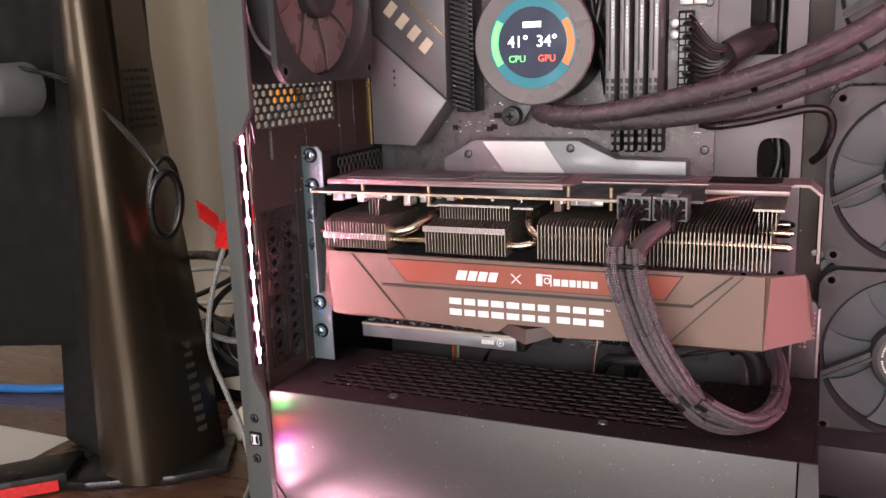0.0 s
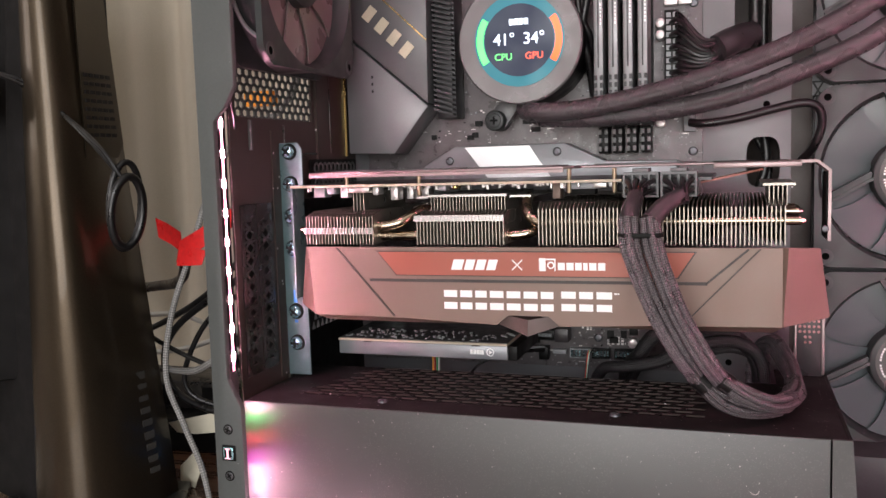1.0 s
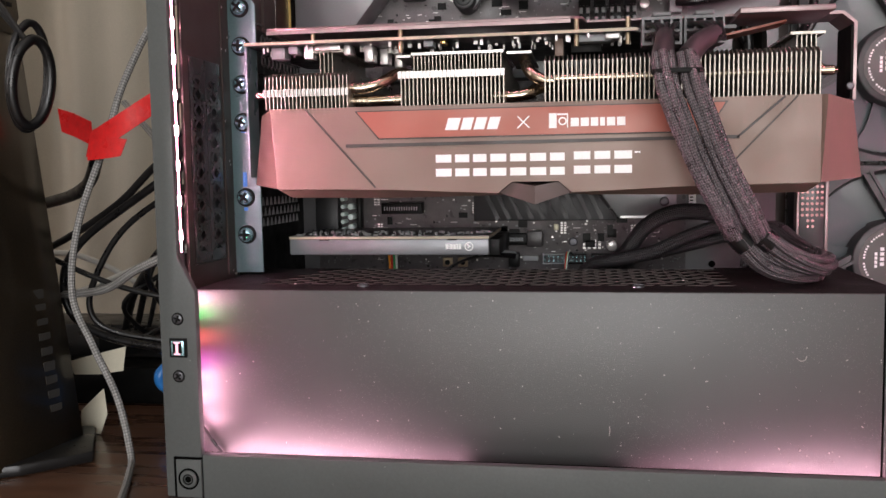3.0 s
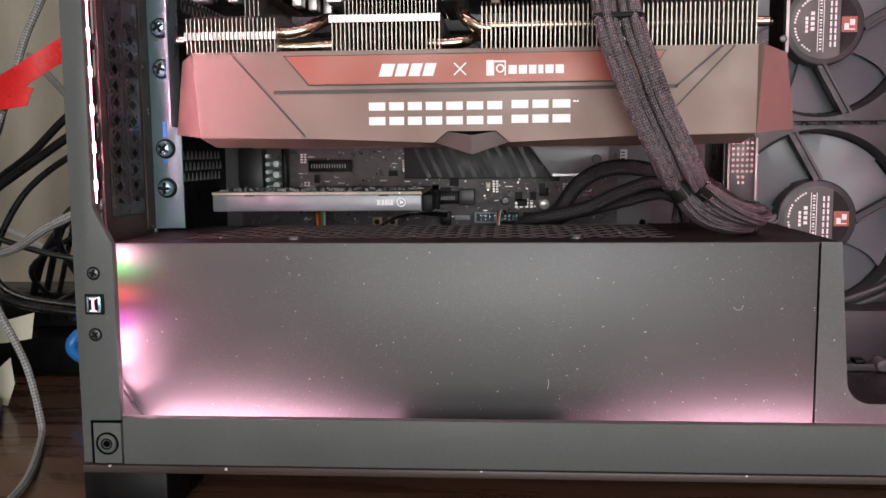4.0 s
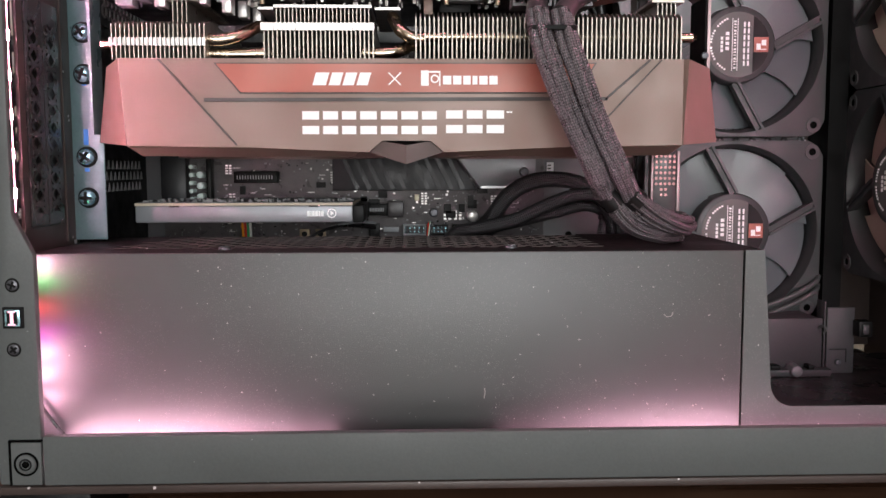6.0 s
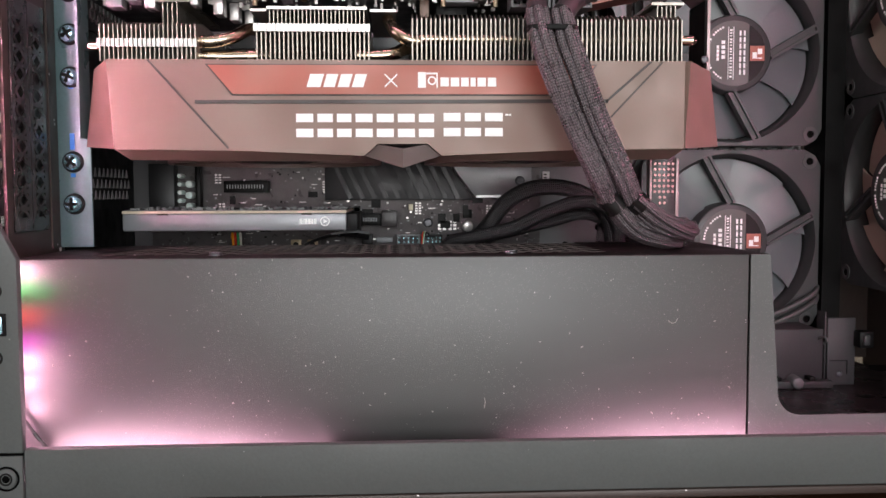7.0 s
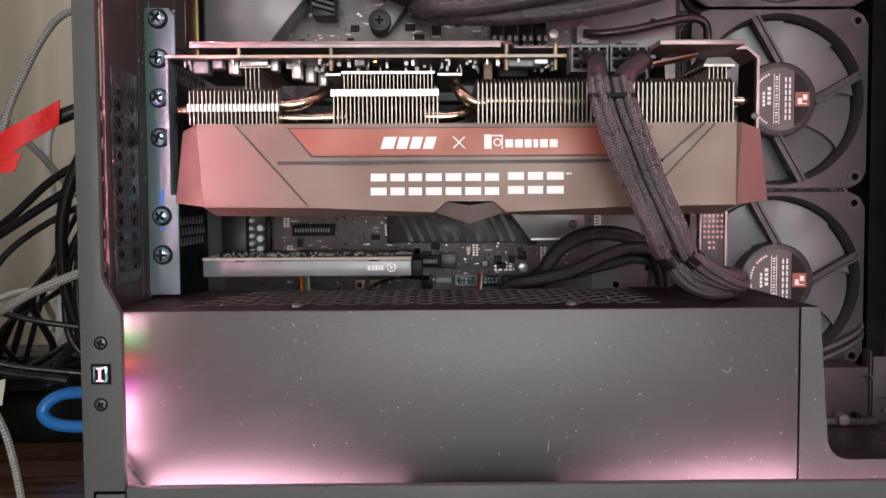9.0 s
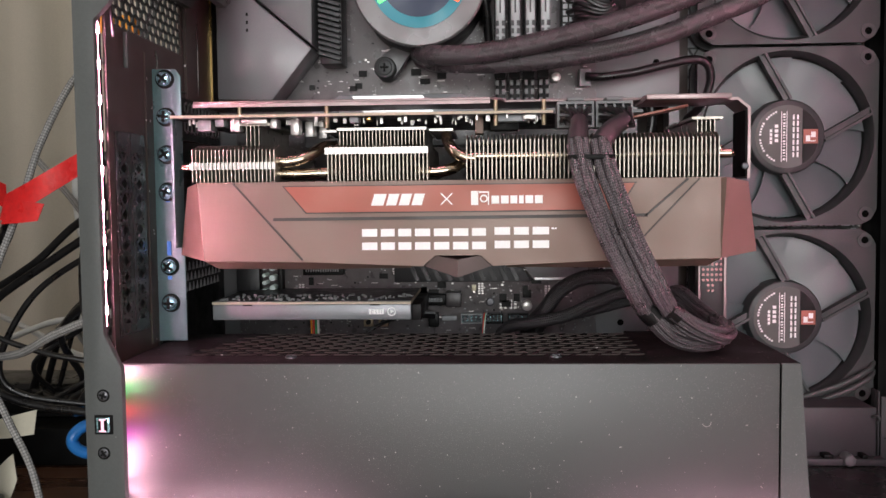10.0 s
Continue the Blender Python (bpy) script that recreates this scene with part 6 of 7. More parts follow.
def coolant_tube(pts, r):
    root = thing("coolant_tube", pts[0], "thick black braided coolant tube running to the radiator", "tube", "coolant tubes")
    bm = bmesh.new()
    tube(bm, pts, r, 18, 10)
    part("sleeve", bm, M_TUBE, root, angle=60)
    bm = bmesh.new()
    tube(bm, [pts[0], tuple((a + b) / 2 for a, b in zip(pts[0], pts[1])), pts[1]], r + 0.0008, 18, 4)
    part("end_collar", bm, M_SHRINK, root, "smooth black end collar", angle=60)


coolant_tube([(0.1330, 0.6250, 0.2925), (0.1400, 0.6080, 0.2885), (0.1700, 0.6000, 0.2880), (0.2100, 0.5960, 0.2940), (0.2600, 0.5920, 0.3060), (0.3060, 0.5880, 0.3225), (0.3450, 0.5850, 0.3440), (0.4000, 0.5850, 0.3850), (0.4700, 0.5900, 0.4600)], 0.0062)
coolant_tube([(0.1330, 0.6280, 0.2905), (0.1480, 0.6140, 0.2850), (0.1850, 0.6080, 0.2830), (0.2300, 0.6020, 0.2860), (0.2680, 0.5980, 0.2930), (0.3060, 0.5940, 0.3060), (0.3450, 0.5910, 0.3240), (0.4000, 0.5920, 0.3700), (0.4700, 0.6100, 0.4600)], 0.0060)
cable("pump_cable", "black cable bundle beside the pump", [(0.176, 0.640, 0.2990), (0.1745, 0.633, 0.320), (0.1710, 0.628, 0.340), (0.1740, 0.628, 0.360), (0.1820, 0.622, 0.390)], 0.0026, M_WIRE)
cable("pump_cable", "black cable bundle beside the pump", [(0.172, 0.645, 0.315), (0.1760, 0.632, 0.335), (0.1690, 0.626, 0.355), (0.1700, 0.622, 0.395)], 0.0022, M_WIRE)
cable("fan_cable", "thin black fan cable arching over the tray", [(0.2385, 0.640, 0.2785), (0.2480, 0.636, 0.2775), (0.2680, 0.637, 0.2800), (0.2880, 0.638, 0.2845), (0.3060, 0.640, 0.2880), (0.3160, 0.642, 0.2850), (0.3185, 0.645, 0.2740), (0.3140, 0.650, 0.2600), (0.3080, 0.665, 0.2520)], 0.0027, M_WIRE)
# main power bundle
mainp = thing("main_power_cable", (0.25, 0.635, 0.32), "bundle of black wires from the board's main power socket", "cable")
for k in range(12):
    z = 0.3035 + k * 0.0040
    bm = bmesh.new()
    tube(bm, [(0.2265 + 0.004 * (k % 2), 0.6410, z), (0.2330, 0.6270 + 0.002 * (k % 2), z - 0.001), (0.2480, 0.6250, 0.3190 + (k - 6) * 0.0020), (0.2620, 0.6330, 0.3270 + (k - 6) * 0.0012), (0.2780, 0.6600, 0.3350 + (k - 6) * 0.001), (0.2820, 0.685, 0.345)], 0.0015, 8, 6)
    part("wire", bm, M_WIRE, mainp)
bm = bmesh.new()
tube(bm, [(0.2560, 0.6285, 0.3240), (0.2650, 0.6350, 0.3290), (0.2760, 0.6550, 0.3345)], 0.0085, 14, 6)
part("wrap", bm, M_SHRINK, mainp, "dark cloth wrap")
for a, b, r in (((0.268, 0.672, 0.46), (0.279, 0.668, 0.33), 0.004), ((0.276, 0.675, 0.46), (0.284, 0.67, 0.32), 0.003), ((0.279, 0.68, 0.27), (0.288, 0.676, 0.235), 0.0025), ((0.284, 0.674, 0.275), (0.281, 0.672, 0.23), 0.003)):
    cable("tray_cable", "black cable behind the tray opening", [a, tuple((Vector(a) + Vector(b)) / 2 + Vector((0.004, 0, 0))), b], r, M_WIRE)
# lower board cables
cable("board_cable", "black braided cable arching in front of the board", [(0.1960, 0.630, 0.100), (0.2000, 0.618, 0.1190), (0.2080, 0.606, 0.1300), (0.2180, 0.600, 0.1440), (0.2330, 0.597, 0.1520), (0.2520, 0.596, 0.1520), (0.2680, 0.598, 0.1450), (0.2800, 0.604, 0.1290), (0.2830, 0.612, 0.095)], 0.0046, M_SLEEVEDARK, n=16)
cable("board_cable", "black braided cable arching in front of the board", [(0.1740, 0.618, 0.0980), (0.1850, 0.604, 0.1200), (0.2000, 0.594, 0.1250), (0.2200, 0.588, 0.1300), (0.2400, 0.588, 0.1390), (0.2560, 0.590, 0.1440), (0.2720, 0.594, 0.1420), (0.2830, 0.600, 0.1280), (0.2840, 0.606, 0.095)], 0.0038, M_SLEEVEDARK, n=16)
cable("board_cable", "black braided cable arching in front of the board", [(0.1980, 0.625, 0.1000), (0.2080, 0.612, 0.1220), (0.2250, 0.605, 0.1280), (0.2450, 0.604, 0.1330), (0.2650, 0.606, 0.1370), (0.2790, 0.610, 0.1280), (0.2800, 0.614, 0.095)], 0.0032, M_SLEEVEDARK, n=14)
ribbon = thing("fan_lead", (0.12, 0.62, 0.123), "flat lead of four dark wires curving over the cover", "cable")
for k in range(4):
    bm = bmesh.new()
    tube(bm, [(0.1385, 0.6435, 0.1218 + 0.0010 * k), (0.1300, 0.632 - 0.001 * k, 0.1238 + 0.001 * k), (0.1180, 0.620, 0.1250 + 0.0002 * k), (0.1030, 0.612 + 0.002 * k, 0.1200), (0.0920, 0.613 + 0.003 * k, 0.1100), (0.0880, 0.616, 0.0900)], 0.0009, 6, 6)
    part("wire", bm, M_GREYPL if k == 3 else M_WIRE, ribbon)
for m, dx, lab in ((M_REDWIRE, 0.0, "red"), (M_GREENWIRE, 0.0012, "green"), (M_WHITEWIRE, 0.0022, "white"), (M_WIRE, 0.0032, "black")):
    cable("panel_wire", lab + " thin wire plugged into a board header", [(0.1712 + dx, 0.645, 0.1235), (0.1722 + dx, 0.636, 0.1245), (0.1715 + dx * 0.4, 0.630, 0.1235), (0.1690 + dx * 0.4, 0.625, 0.0950)], 0.0006, m, n=6)
for k, (m, lab) in enumerate(((M_ORANGE, "orange"), (M_REDWIRE, "red"), (M_GREENWIRE, "green"), (M_WHITEWIRE, "white"))):
    cable("ribbon_wire", lab + " thin wire below the capture card", [(0.0545 + k * 0.0016, 0.646, 0.1225), (0.0570 + k * 0.0016, 0.636, 0.1245), (0.0590 + k * 0.0014, 0.630, 0.1000)], 0.0007, m, n=6)
# shiny connector standing beside the graphics card
clip = thing("spare_connector", (0.309, 0.60, 0.124), "glossy dark connector block with small bright pins, standing on the cover", "connector")
bm = bmesh.new()
prism(bm, [(0.3015, 0.1226), (0.3170, 0.1226), (0.3170, 0.1680), (0.3150, 0.1725), (0.3120, 0.1740), (0.3065, 0.1740), (0.3035, 0.1725), (0.3015, 0.1680)], "y", 0.600, 0.606, bev=0.0010)
part("body", bm, M_SHRINK, clip)
# pinkish metal bands stand for the pink-lit rims on both edges
bm = bmesh.new()
prism(bm, [(0.3160, 0.1240), (0.3178, 0.1240), (0.3178, 0.1690), (0.3160, 0.1690)], "y", 0.5992, 0.606, bev=0.0004)
part("edge_highlight", bm, M_PLATE, clip)
bm = bmesh.new()
prism(bm, [(0.3008, 0.1240), (0.3022, 0.1240), (0.3022, 0.1690), (0.3008, 0.1690)], "y", 0.5992, 0.606, bev=0.0004)
part("edge_highlight", bm, M_PLATE, clip)
bm = bmesh.new()
for j in range(8):
    for i in range(5 if j < 6 else 2):
        cyl(bm, (0.3040 + i * 0.0026 + (0.003 if j > 5 else 0), 0.600, 0.1660 - j * 0.0032), "y", 0.00085, -0.0006, 8)
ob = part("pins", bm, M_PIN, clip, "small bright pins")
wire2 = cable("grey_wire", "thin pale wire rising from the rear slots to the case post", [(-0.003, 0.476, 0.30), (-0.004, 0.480, 0.29), (-0.004, 0.482, 0.28)], 0.0008, M_WIRE, n=6)
# connector of the rear fan
fl = thing("fan_connector", (0.004, 0.475, 0.36), "pale fan connector hanging beside the rear fan", "connector")
bm = bmesh.new()
box(bm, 0.0000, 0.0050, 0.4700, 0.4760, 0.3640, 0.3720, bev=0.0006)
part("plug", bm, M_GREYPL, fl)
bm = bmesh.new()
tube(bm, [(0.0020, 0.473, 0.364), (0.0025, 0.476, 0.350), (0.004, 0.484, 0.338), (0.010, 0.492, 0.330)], 0.0012, 8, 6)
part("lead", bm, M_GREYPL, fl)

# ---- monitor beside the case ----
mon = thing("monitor", (-0.20, 0.56, 0), "dark glossy monitor stand with a tall angular column and spread feet", "monitor")


def column(bm, levels):
    hull(bm, [[(x, y, z) for x, y in pts] for z, pts in levels])


def corners(z):
    """Front left edge, front right bend and rear right edge of the column at a height."""
    return Vector((-0.2160 + 0.050 * z, 0.530)), Vector((-0.1662 - 0.0103 * z, 0.525)), Vector((-0.1454 - 0.1158 * z, 0.6034))


def section(z):
    le, mi, ri = corners(z)
    w = mi - le
    d = ri - mi
    pts = [le + Vector((-0.004, 0.012)), le, le + w * 0.10 + Vector((0, -0.0025)), le + w * 0.30 + Vector((0, -0.0050)), le + w * 0.55 + Vector((0, -0.0060)), le + w * 0.80 + Vector((0, -0.0045)), mi, mi + d * 0.08 + Vector((0.0035, 0)), mi + d * 0.22 + Vector((0.0060, 0)), mi + d * 0.45 + Vector((0.0055, 0)), mi + d * 0.72 + Vector((0.0030, 0)), ri, ri + Vector((-0.022, 0.022)), le + Vector((-0.006, 0.085))]
    return [tuple(p) for p in pts]


bm = bmesh.new()
column(bm, [(z, section(z)) for z in (0.004, 0.10, 0.20, 0.30, 0.43, 0.56)])
part("column", bm, M_MONITOR, mon, angle=50)
bm = bmesh.new()
column(bm, [(z, [(-0.300 + 0.0985 * z, 0.575), (-0.2220 + 0.050 * z, 0.5440), (-0.2220 + 0.050 * z, 0.60), (-0.292 + 0.0985 * z, 0.61)]) for z in (0.004, 0.56)])
part("rear_spine", bm, M_SCREEN, mon, "black rear side of the column")


def head_edge(z):
    return Vector((-0.1403 - 0.0891 * z, 0.5906))


bm = bmesh.new()
column(bm, [(z, [tuple(corners(z)[1] + Vector((-0.006, 0.030))), tuple(corners(z)[1] + Vector((0.0045, 0.022))), tuple(head_edge(z) + Vector((-0.001 - k, -0.004))), tuple(head_edge(z) + Vector((-0.002 - k, 0))), tuple(head_edge(z) + Vector((-0.03, 0.02)))]) for z, k in ((0.268, 0.006), (0.278, 0.0), (0.40, 0.0), (0.56, 0.0))])
part("column_head", bm, M_MONITOR, mon, angle=40)
bm = bmesh.new()
for j in range(8):
    for i in range(5):
        z = 0.284 + j * 0.0060
        p0, p1 = corners(z)[1] + Vector((0.0045, 0.022)), head_edge(z)
        c = p0 + (p1 - p0) * (0.14 + 0.15 * i)
        t = bmesh.new()
        box(t, -0.0022, 0.0022, -0.0004, 0.0004, -0.0013, 0.0013)
        t.transform(Matrix.Translation((c.x, c.y, z)) @ Matrix.Rotation(math.atan2((p1 - p0).y, (p1 - p0).x), 4, "Z"))
        join(bm, t)
ob = part("vent_pattern", bm, M_VENT, mon)
ob["kind"] = "stuff"
for k, w in enumerate((1.25, 0.5, 0.6, 0.7, 0.9, 1.3, 0.9, 0.9, 0.7)):
    z = 0.1050 - k * 0.0092
    le, mi, ri = corners(z)
    c = mi + (ri - mi) * (0.70 + 0.4 * (0.10 - z)) + Vector((0.0032, 0))
    bm = bmesh.new()
    box(bm, -0.0046, 0.0046, -0.0003, 0.0003, -0.0026 * w, 0.0026)
    bm.transform(Matrix.Translation((c.x, c.y, z)) @ Matrix.Rotation(math.atan2((ri - mi).y, (ri - mi).x), 4, "Z"))
    part("mark_bar", bm, M_MONTEXT, mon, "dim grey bar of the column's mark")
bm = bmesh.new()
prism(bm, [(-0.2500, 0.5000), (-0.2100, 0.5080), (-0.1500, 0.5420), (-0.1200, 0.5720), (-0.1500, 0.6250), (-0.2500, 0.6150), (-0.2750, 0.5500)], "z", 0.0, 0.0075, bev=0.002)
part("base", bm, M_MONBLACK, mon)
for p in ([(-0.245, 0.545), (-0.225, 0.505), (-0.38, 0.36), (-0.40, 0.385)], [(-0.24, 0.60), (-0.20, 0.60), (-0.36, 0.80), (-0.39, 0.79)]):
    bm = bmesh.new()
    prism(bm, p, "z", 0.0005, 0.0160, bev=0.003)
    part("foot", bm, M_MONBLACK, mon)
bm = bmesh.new()
prism(bm, [(-0.232, 0.4980), (-0.229, 0.4990), (-0.372, 0.3650), (-0.375, 0.3660)], "z", 0.002, 0.011)
part("red_accent", bm, M_TAPE, mon, "red accent strip on the foot")
# tall dark slab also stands in for the dark background left of the column
bm = bmesh.new()
t = bmesh.new()
box(t, -0.33, 0.33, -0.022, 0.022, 0.10, 0.50, bev=0.008)
t.transform(Matrix.Translation((-0.50, 0.49, 0.0)) @ Matrix.Rotation(radians(20), 4, "Z"))
join(bm, t)
part("screen_housing", bm, M_SCREEN, mon)
# stands in for an unidentified round object, not a monitor part
bm = bmesh.new()
cyl(bm, (-0.2360, 0.5250, 0.3150), "y", 0.0200, -0.0400, 36, 0.0185, bev=0.006)
part("round_stand_in", bm, M_CLIP, mon, "grey round stand-in for an unidentified object by the monitor")

# hanging loop of cable at the column
loop = thing("cable_loop", (-0.12, 0.53, 0.22), "thick dark cable coiled in a hanging ring beside the monitor column", "cable")
bm = bmesh.new()
c = Vector((-0.1205, 0.531, 0.2305))
pts = []
for k in range(15):
    a = radians(100 + 360 * k / 13)
    pts.append(tuple(c + Vector((0.0050 * math.cos(a) + 0.003 * math.sin(a), 0.010 * math.cos(a), 0.0235 * math.sin(a)))))
tube(bm, pts, 0.0029, 12, 8)
part("ring", bm, M_WIRE, loop)
bm = bmesh.new()
tube(bm, [(p[0] - 0.0045, p[1] + 0.004, p[2] + 0.004 + 0.25 * (p[2] - 0.2305)) for p in pts], 0.0022, 12, 8)
part("ring", bm, M_WIRE, loop)
for dx in (0, 0.003):
    bm = bmesh.new()
    tube(bm, [(-0.33, 0.47, 0.345), (-0.26, 0.50, 0.332 + dx), (-0.215, 0.516, 0.328), (-0.190, 0.528, 0.318 - dx), (-0.166, 0.530, 0.297), (-0.140 + dx, 0.526, 0.276), (-0.1215, 0.529, 0.2535)], 0.0016, 8, 8)
    part("lead", bm, M_WIRE, loop)

# red tape flag on a black cable
tape = thing("red_tape", (-0.11, 0.585, 0.2), "bright red tape flag wrapped round a cable", "tape")
bm = bmesh.new()
def ribbon_mesh(bm, rows, th=0.0006):
    a = [[bm.verts.new(p) for p in r] for r in rows]
    b = [[bm.verts.new((p[0], p[1] + th, p[2])) for p in r] for r in rows]
    n = len(rows)
    for i in range(n - 1):
        bm.faces.new((a[i][0], a[i + 1][0], a[i + 1][1], a[i][1]))
        bm.faces.new((b[i][0], b[i][1], b[i + 1][1], b[i + 1][0]))
        for s in (0, 1):
            bm.faces.new((a[i][s], b[i][s], b[i + 1][s], a[i + 1][s]))
    for i in (0, n - 1):
        bm.faces.new((a[i][0], a[i][1], b[i][1], b[i][0]))
ribbon_mesh(bm, [((-0.150, 0.600, 0.222), (-0.148, 0.600, 0.207)), ((-0.135, 0.594, 0.218), (-0.135, 0.595, 0.203)), ((-0.120, 0.588, 0.212), (-0.121, 0.590, 0.197))])
ribbon_mesh(bm, [((-0.120, 0.587, 0.206), (-0.123, 0.585, 0.190)), ((-0.104, 0.580, 0.212), (-0.107, 0.578, 0.195)), ((-0.087, 0.576, 0.220), (-0.089, 0.574, 0.204)), ((-0.066, 0.572, 0.230), (-0.067, 0.572, 0.216))])
ribbon_mesh(bm, [((-0.117, 0.582, 0.200), (-0.120, 0.581, 0.188)), ((-0.102, 0.576, 0.202), (-0.103, 0.575, 0.189)), ((-0.088, 0.572, 0.200), (-0.092, 0.571, 0.190))])
part("flag", bm, M_TAPE, tape)

# cables behind the case
g = random.Random(11)
cable("black_cable", "thick black cable carrying the red tape behind the case", [(-0.02, 0.60, 0.235), (-0.05, 0.582, 0.228), (-0.085, 0.580, 0.214), (-0.115, 0.590, 0.196), (-0.145, 0.620, 0.172), (-0.20, 0.66, 0.160), (-0.28, 0.68, 0.15)], 0.0042, M_WIRE)
cable("black_cable", "thick black cable sagging behind the case", [(-0.015, 0.60, 0.226), (-0.055, 0.600, 0.215), (-0.082, 0.61, 0.165), (-0.085, 0.63, 0.10), (-0.06, 0.65, 0.055), (-0.02, 0.66, 0.050)], 0.0038, M_WIRE)
for k in range(9):
    x0, z0 = -0.012, 0.20 - 0.014 * k
    cable("black_cable", "thin black cable hanging behind the case", [(x0, 0.575 + 0.01 * (k % 4), z0 + 0.03), (-0.045 - 0.003 * k, 0.60 + 0.012 * (k % 3), z0 + 0.01 + g.uniform(-0.01, 0.01)), (-0.085 - 0.008 * (k % 5), 0.645 + 0.012 * (k % 4), z0 - 0.03 - 0.01 * (k % 2)), (-0.125 - 0.012 * (k % 4), 0.69, max(0.055, z0 - 0.075)), (-0.16 - 0.015 * (k % 3), 0.72 + 0.01 * (k % 3), 0.052)], 0.0019 + 0.0006 * (k % 3), M_WIRE)
for k in range(3):
    cable("black_cable", "black cable hanging in a deep arc behind the case", [(-0.012, 0.590 + 0.012 * k, 0.222 - 0.012 * k), (-0.040 - 0.004 * k, 0.592 + 0.012 * k, 0.195 - 0.008 * k), (-0.062 - 0.010 * k, 0.60 + 0.012 * k, 0.145), (-0.060 - 0.014 * k, 0.606 + 0.012 * k, 0.100 - 0.006 * k), (-0.038 - 0.010 * k, 0.610 + 0.012 * k, 0.076 - 0.005 * k), (-0.010, 0.612 + 0.012 * k, 0.070)], 0.0024 + 0.0005 * (k % 2), M_WIRE)
for pts, r in (
        ([(-0.012, 0.600, 0.205), (-0.060, 0.610, 0.190), (-0.116, 0.620, 0.159), (-0.154, 0.625, 0.134), (-0.170, 0.628, 0.110), (-0.166, 0.630, 0.083), (-0.137, 0.628, 0.068), (-0.090, 0.630, 0.060)], 0.0028),
        ([(-0.012, 0.612, 0.190), (-0.070, 0.616, 0.172), (-0.115, 0.620, 0.147), (-0.139, 0.622, 0.118), (-0.150, 0.625, 0.089), (-0.135, 0.630, 0.072), (-0.080, 0.640, 0.062)], 0.0021),
        ([(-0.230, 0.640, 0.150), (-0.195, 0.630, 0.133), (-0.169, 0.622, 0.121), (-0.117, 0.622, 0.102), (-0.060, 0.630, 0.092), (-0.012, 0.640, 0.090)], 0.0019),
        ([(-0.012, 0.595, 0.215), (-0.080, 0.612, 0.192), (-0.125, 0.625, 0.160), (-0.175, 0.640, 0.135), (-0.240, 0.660, 0.110)], 0.0025)):
    cable("black_cable", "black cable sweeping across the gap behind the case", pts, r, M_WIRE)
for k in (0, 3):
    cable("white_cable", "soft white cable lying behind the case", [(-0.01, 0.62 + 0.02 * k, 0.135 - 0.02 * k), (-0.06, 0.66 + 0.015 * k, 0.110 - 0.012 * k), (-0.11 - 0.01 * k, 0.71, 0.085 + 0.01 * k), (-0.17, 0.76 + 0.01 * k, 0.105 - 0.012 * k), (-0.27, 0.79, 0.075 + 0.012 * k), (-0.40, 0.80, 0.06 + 0.01 * k)], 0.0026, M_WHITECABLE)
cable("white_cable", "white cable rising against the curtain", [(-0.125, 0.70, 0.06), (-0.118, 0.69, 0.14), (-0.125, 0.69, 0.21), (-0.118, 0.70, 0.235), (-0.105, 0.71, 0.225), (-0.095, 0.70, 0.17)], 0.0030, M_WHITECABLE)
cable("braided_cable", "pale grey braided cable running across the desk and up", [(-0.03, 0.62, 0.335), (-0.055, 0.63, 0.30), (-0.088, 0.625, 0.285), (-0.105, 0.605, 0.24), (-0.112, 0.590, 0.20), (-0.130, 0.585, 0.150), (-0.134, 0.580, 0.105), (-0.118, 0.575, 0.072), (-0.101, 0.570, 0.042), (-0.092, 0.566, 0.010), (-0.084, 0.550, 0.0030), (-0.060, 0.490, 0.0028), (-0.050, 0.43, 0.0028)], 0.0022, M_GREYCABLE, per=14)
cable("braided_cable", "pale grey braided cable going into the back of the case", [(-0.010, 0.560, 0.140), (-0.045, 0.562, 0.136), (-0.085, 0.575, 0.122), (-0.125, 0.60, 0.105), (-0.19, 0.64, 0.095)], 0.0027, M_GREYCABLE, per=14)
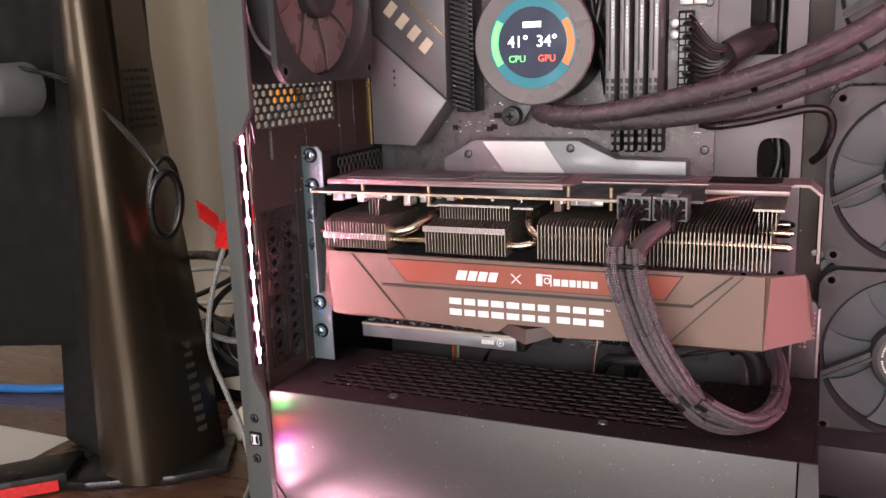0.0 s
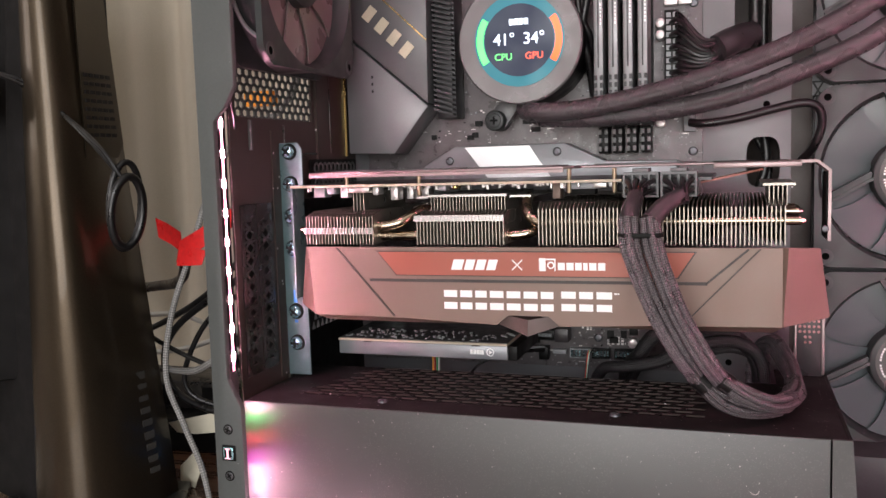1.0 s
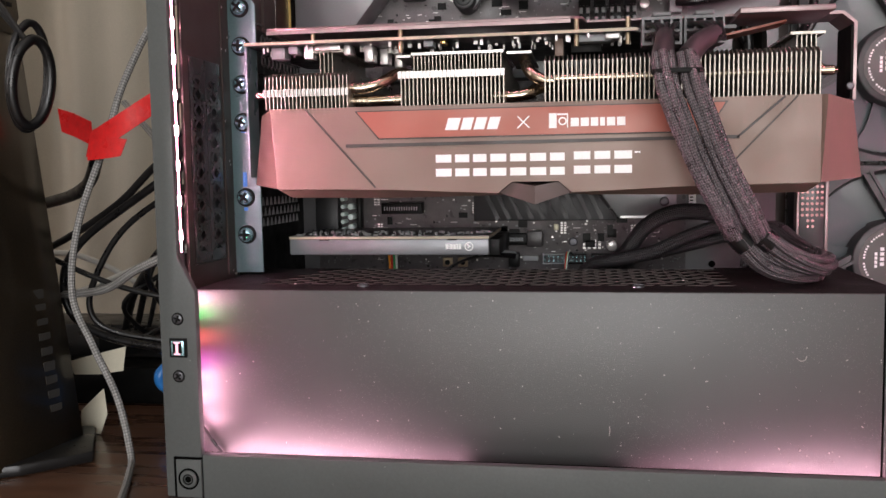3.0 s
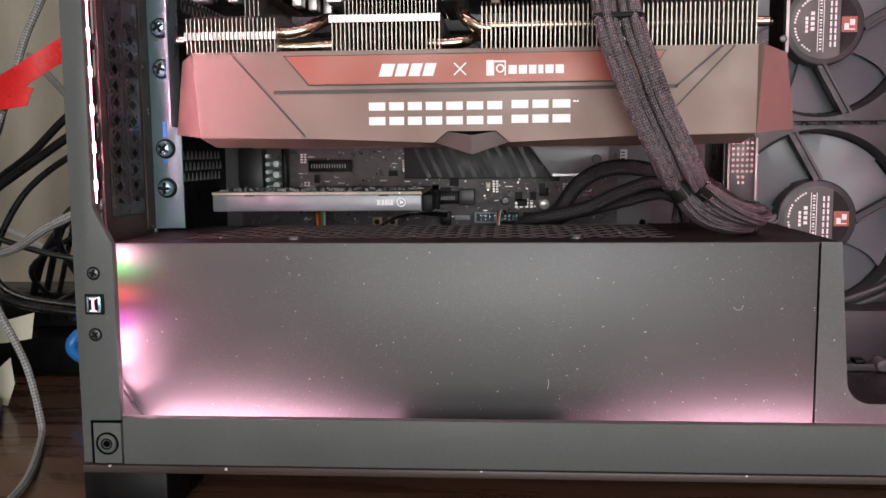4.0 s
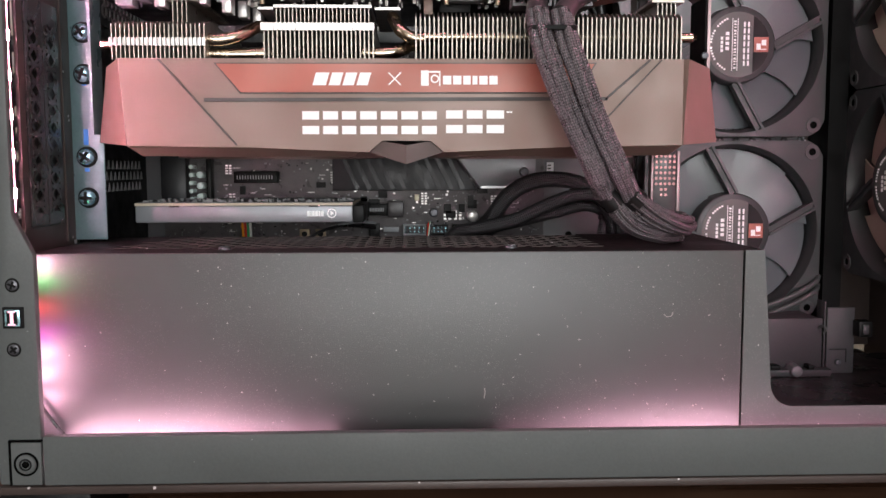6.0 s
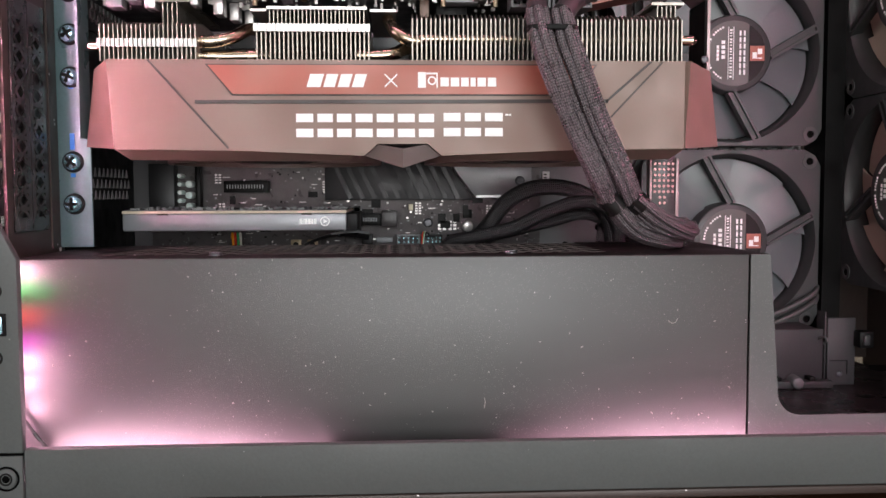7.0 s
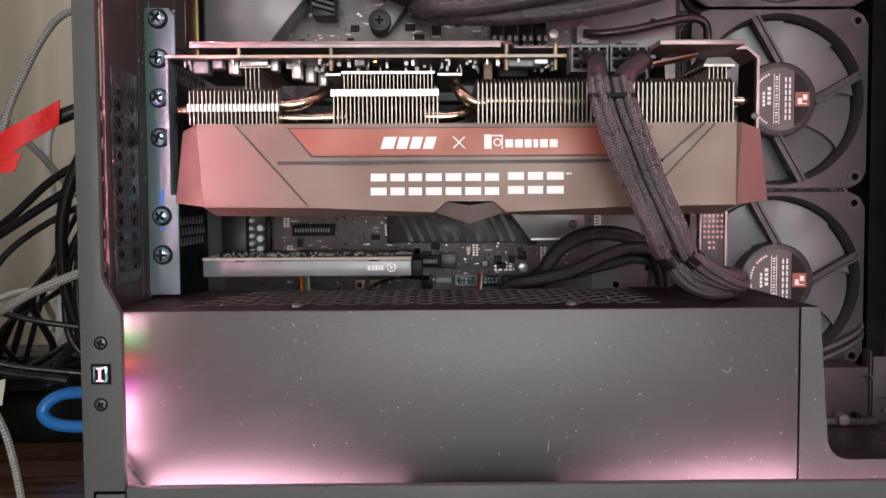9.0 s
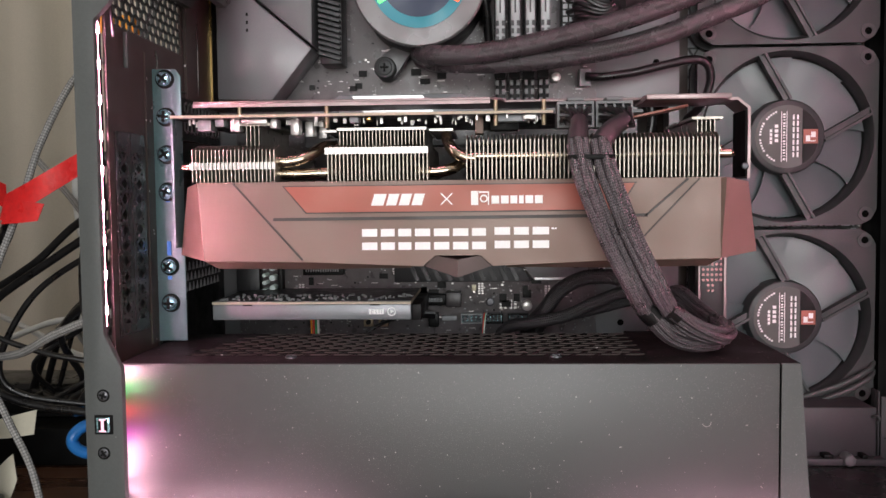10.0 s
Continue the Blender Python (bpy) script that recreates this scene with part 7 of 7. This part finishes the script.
cable("braided_cable", "pale grey braided cable going into the back of the case", [(-0.010, 0.590, 0.158), (-0.045, 0.60, 0.160), (-0.085, 0.64, 0.178), (-0.125, 0.68, 0.205), (-0.17, 0.72, 0.235)], 0.0024, M_GREYCABLE, per=14)
cable("blue_cable", "bright blue network cable bending behind the case", [(-0.012, 0.660, 0.040), (-0.060, 0.665, 0.042), (-0.105, 0.668, 0.044), (-0.122, 0.666, 0.034), (-0.112, 0.662, 0.024), (-0.07, 0.660, 0.022), (-0.01, 0.655, 0.02)], 0.0042, M_BLUE, n=14)
cable("blue_cable", "bright blue network cable lying across the desk", [(-0.27, 0.72, 0.006), (-0.33, 0.70, 0.0055), (-0.42, 0.66, 0.0045), (-0.50, 0.64, 0.0045)], 0.0045, M_BLUE, n=14)
# cable tray / power strip
tray = thing("power_strip", (-0.15, 0.74, 0), "long black power strip on the desk behind the case", "power strip")
boxpart("body", (-0.30, 0.10, 0.705, 0.775, 0.0, 0.030), M_BLACK, tray, bev=0.003)
boxpart("upper_rail", (-0.30, 0.10, 0.735, 0.790, 0.0302, 0.058), M_MONBLACK, tray, bev=0.003)
for k in range(5):
    boxpart("socket", (-0.28 + k * 0.07, -0.245 + k * 0.07, 0.7335, 0.7352, 0.034, 0.053), M_DEEP, tray, bev=0.0005)
# paper tags
bm = bmesh.new()
ribbon_mesh(bm, [((-0.190, 0.654, 0.044), (-0.186, 0.660, 0.034)), ((-0.165, 0.650, 0.051), (-0.163, 0.654, 0.036)), ((-0.138, 0.648, 0.058), (-0.142, 0.650, 0.040))])
solo("paper_tag", bm, M_PAPER, "cream paper tag among the cables", "paper")
bm = bmesh.new()
ribbon_mesh(bm, [((-0.166, 0.633, 0.0005), (-0.148, 0.627, 0.0005)), ((-0.168, 0.637, 0.014), (-0.144, 0.630, 0.014)), ((-0.156, 0.641, 0.026), (-0.150, 0.637, 0.030))])
solo("paper_tag", bm, M_PAPER, "curled cream paper tag standing on the desk", "paper")
bm = bmesh.new()
box(bm, -0.46, -0.30, 0.50, 0.58, 0.0, 0.0012)
solo("paper_sheet", bm, M_WHITECABLE, "white paper sheet lying on the desk", "paper")
